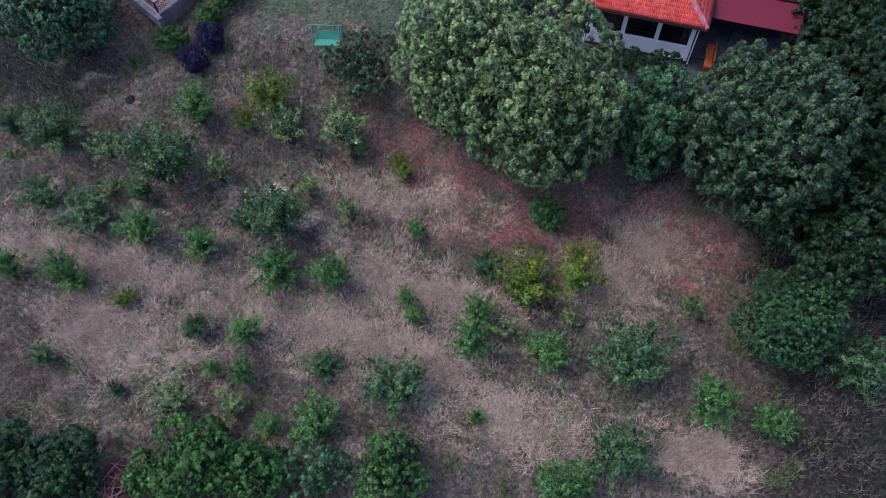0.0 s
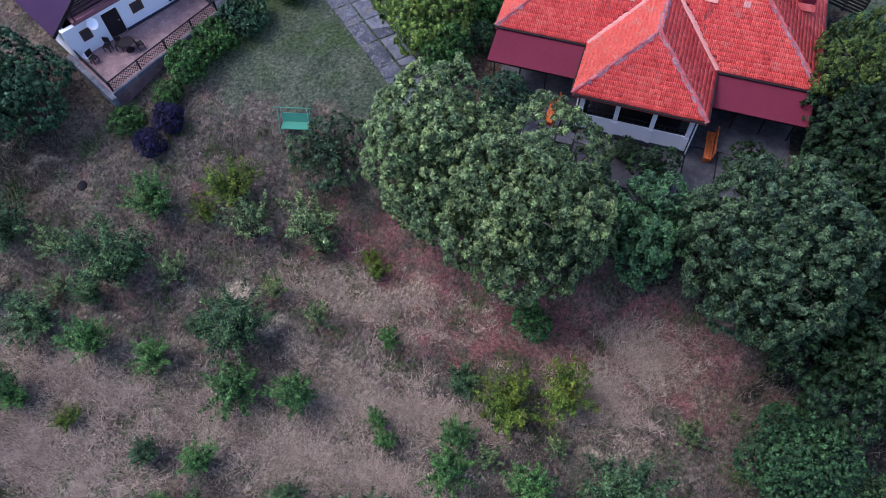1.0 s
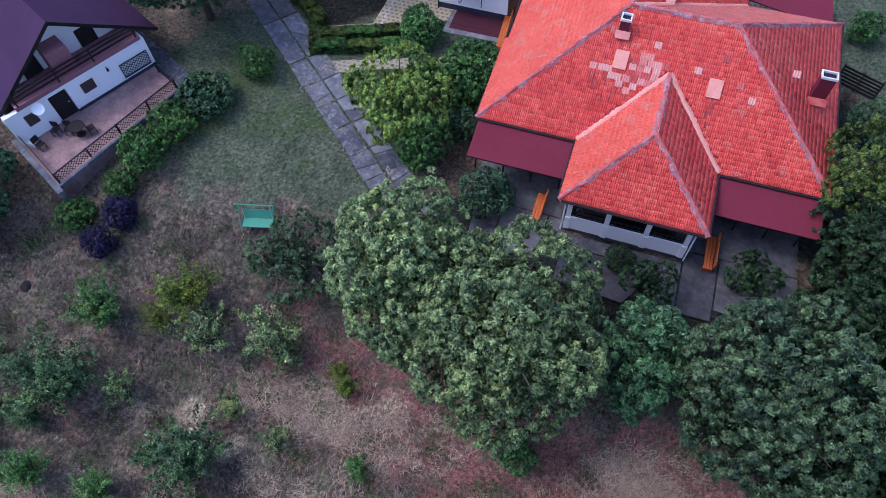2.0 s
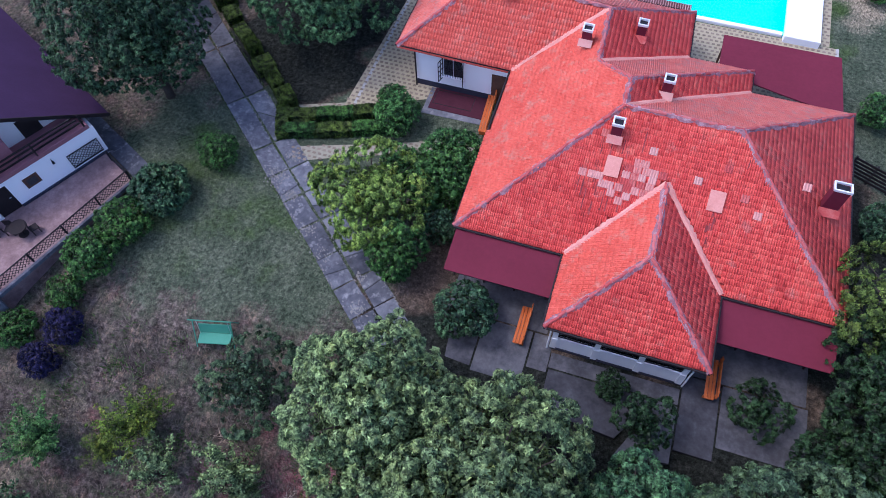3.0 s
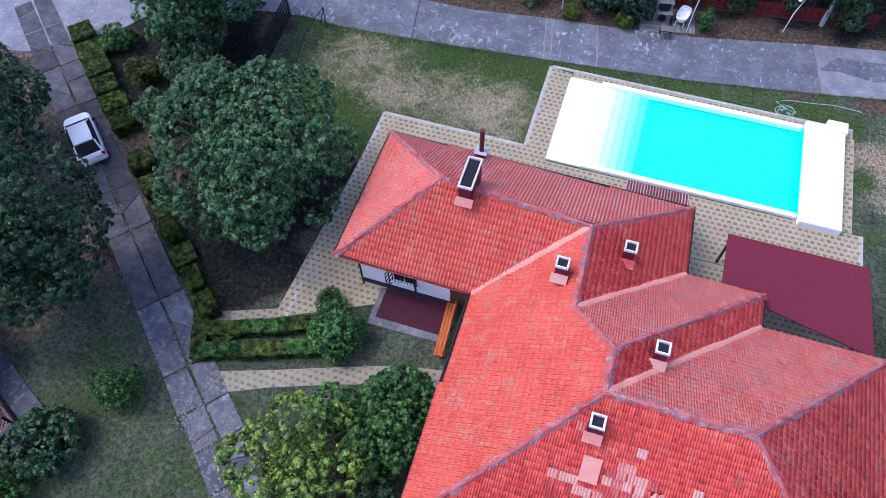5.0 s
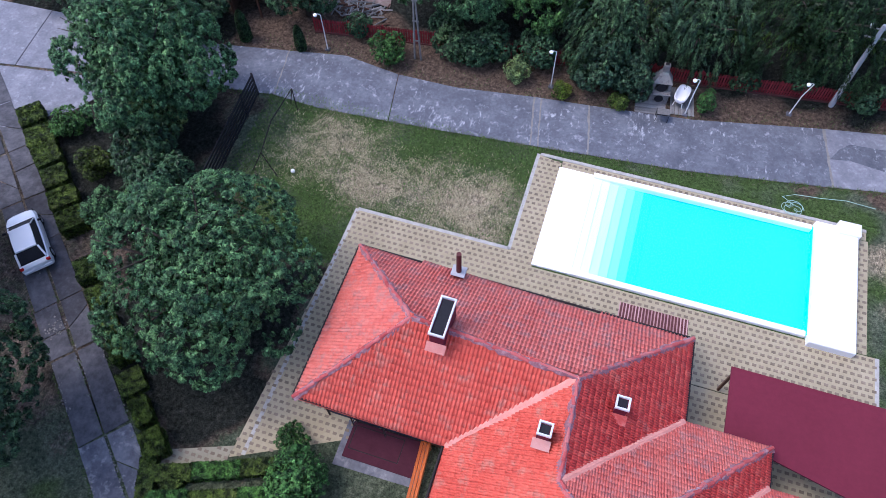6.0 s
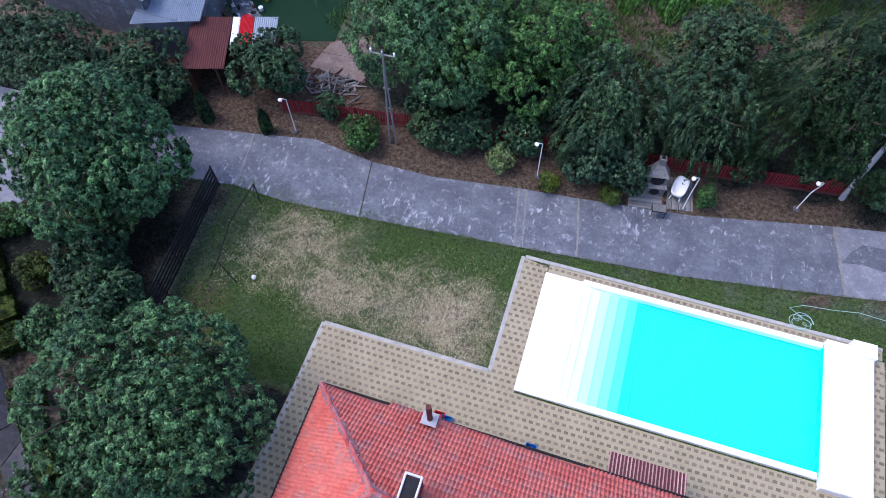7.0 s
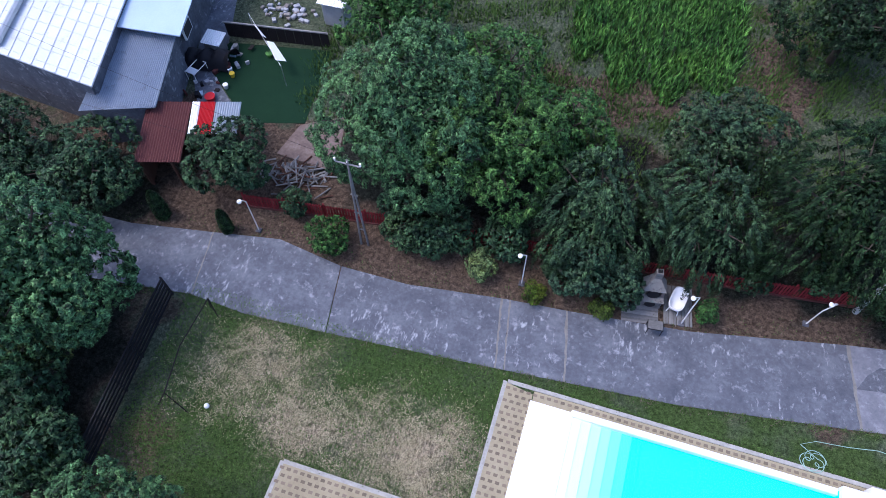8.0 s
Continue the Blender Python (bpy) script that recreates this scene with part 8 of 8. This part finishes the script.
def blades(seed, n, where, height, width, lean):
    """Blades of grass as thin four-cornered faces; where(rng, n) gives their feet."""
    rng = np.random.default_rng(seed)
    x, y = where(rng, n)
    n = len(x)
    z = level(x, y)
    a = rng.uniform(0, 6.283, n)
    h = height * rng.uniform(0.5, 1.3, n)
    d = np.stack([np.cos(a), np.sin(a), np.zeros(n)], 1)
    s = np.stack([-np.sin(a), np.cos(a), np.zeros(n)], 1) * (width * rng.uniform(0.6, 1.4, n))[:, None]
    foot = np.stack([x, y, z - 0.02], 1)
    tip = foot + d * (h * lean * rng.uniform(0.3, 1.2, n))[:, None] + np.array([0, 0, 1]) * h[:, None]
    return np.stack([foot - s, foot + s, tip], 1)


def meadow_feet(rng, n):
    cx, cy = rng.uniform(-46, 17, n // 10), rng.uniform(-1, 31, n // 10)
    # thick and thin stretches
    patch = np.sin(cx * 0.9 + 1.7 * np.sin(cy * 0.6)) * np.sin(cy * 1.3 + 0.5 * cx) + 0.7 * np.sin(cx * 2.3 - cy) * np.sin(cy * 2.9 + cx)
    cx, cy = cx[patch > -0.15], cy[patch > -0.15]
    who = rng.integers(0, len(cx), n)
    return cx[who] + rng.normal(0, 0.3, n), cy[who] + rng.normal(0, 0.25, n)


def straw_feet(rng, n):
    c = np.array(SWATHES)
    # small bunches inside each swathe
    k = rng.integers(0, len(c), n // 34)
    bx, by = c[k, 0] + rng.normal(0, 1, len(k)) * c[k, 2] * 0.75, c[k, 1] + rng.normal(0, 1, len(k)) * c[k, 3] * 0.75
    who = rng.integers(0, len(k), n)
    return bx[who] + rng.normal(0, 0.26, n), by[who] + rng.normal(0, 0.14, n) - 0.12


def weed_feet(rng, n):
    cx, cy = rng.uniform(-46, 17, 500), rng.uniform(-1, 31, 500)
    who = rng.integers(0, 500, n)
    return cx[who] + rng.normal(0, 0.35, n), cy[who] + rng.normal(0, 0.35, n)


def verge_feet(rng, n):
    x = rng.uniform(-34, 14, n)
    side = rng.random(n) < 0.2
    y = np.where(side, np.interp(x, ROAD_X, ROAD_UP) + np.abs(rng.normal(0, 0.9, n)), np.interp(x, ROAD_X, ROAD_LOW) - np.abs(rng.normal(0, 0.22, n)))
    keep = np.sin(x * 3.1) + np.sin(x * 7.7 + y * 3) + rng.normal(0, 0.7, n) > -0.2
    return x[keep], y[keep]


def lawn_bare(x, y):
    """How worn the lawn is, from 0 to 1."""
    spots_l = ((-13.2, 64.4, 2.4, 2.3, 1.0), (-18.9, 64.6, 3.4, 1.7, 0.8), (-22.2, 67.2, 2.4, 1.5, 0.75), (-15, 66.4, 4.0, 0.8, 0.35), (-24.5, 65.5, 1.8, 1.8, 0.5))
    return sum(k * np.exp(-((x - cx) / rx) ** 2 - ((y - cy) / ry) ** 2) for cx, cy, rx, ry, k in spots_l)


def bare_feet(rng, n):
    x, y = rng.uniform(-28, -10.6, n), rng.uniform(62.8, 69.3, n)
    patchy = np.clip(np.sin(x * 2.9 + 2 * np.sin(y * 2.1)) * np.sin(y * 3.1 + 1.3 * np.sin(x * 1.7)) * 1.1 + 0.55, 0.05, 1.2)
    keep = (rng.random(n) < lawn_bare(x, y) * patchy) & ((y > 62.75) | (x < -19.6))
    return x[keep], y[keep]


def lawn_feet(rng, n):
    x, y = rng.uniform(-30, 9, n), rng.uniform(58.5, 70, n)
    bare = lawn_bare(x, y)
    keep = (rng.random(n) > bare * 1.1) & ((y > 62.7) | (x < -19.6)) & ((x < -10.5) | (y > 69.7)) & (x > -28)
    return x[keep], y[keep]


def drive_feet(rng, n):
    s, w = rng.uniform(-60, -33, n), rng.choice([16.4, 17.74, 19.05], n, p=[0.35, 0.25, 0.4])
    w = w + rng.normal(0, 0.05, n)
    keep = np.sin(s * 2.3) + np.sin(s * 5.9 + w) + rng.normal(0, 0.6, n) > 0
    return (s * 0.752 + w * 0.66)[keep], (s * -0.66 + w * 0.752)[keep]


def corn_feet(rng, n):
    x, y = np.round(rng.uniform(-15, 2, n) / 0.45) * 0.45 + rng.normal(0, 0.06, n), rng.uniform(89, 108, n)
    k = ((x + 6.5) / 6.2) ** 2 + ((y - 97.5) / 6.6) ** 2 < 1 + 0.3 * np.sin(x * 2)
    return x[k], y[k]


def wild_feet(rng, n):
    cx, cy = rng.uniform(-28, 12, 900), rng.uniform(83, 112, 900)
    who = rng.integers(0, 900, n)
    return cx[who] + rng.normal(0, 0.5, n), cy[who] + rng.normal(0, 0.5, n)


for name_, mat_, lb, data in (
        ("dry_grass", "straw", "dry straw-coloured tufts over the meadow", blades(1, 100000, meadow_feet, 0.34, 0.018, 0.9)),
        ("straw_litter", "pale_straw", "flattened pale straw in the meadow", blades(2, 90000, straw_feet, 0.36, 0.016, 1.3)),
        ("weeds", "weed", "green weeds scattered through the meadow", blades(3, 24000, weed_feet, 0.28, 0.04, 0.8)),
        ("verge_grass", "weed", "ragged grass along the road's edges", blades(6, 12000, verge_feet, 0.13, 0.022, 0.9)),
        ("verge_straw", "straw", "dry stalks on the road verge", blades(7, 3000, verge_feet, 0.16, 0.018, 0.9)),
        ("lawn_grass", "lawn_blade", "short uneven lawn grass", blades(8, 90000, lawn_feet, 0.11, 0.034, 1.2)),
        ("lawn_straw", "dead_lawn", "bleached dead grass on the worn lawn", blades(10, 80000, bare_feet, 0.10, 0.019, 1.6)),
        ("joint_grass", "weed", "grass growing in the driveway joints", blades(9, 4500, drive_feet, 0.14, 0.018, 0.9)),
        ("corn", "leaf_corn", "patch of tall green maize and weeds", blades(4, 30000, corn_feet, 0.6, 0.085, 0.7)),
        ("wild_grass", "lawn_blade", "rank green grass beyond the fence", blades(5, 60000, wild_feet, 0.34, 0.05, 0.6))):
    structure(name_, leaf_mesh(name_, data), mat_, lb, "grass", "stuff")

build_paving()
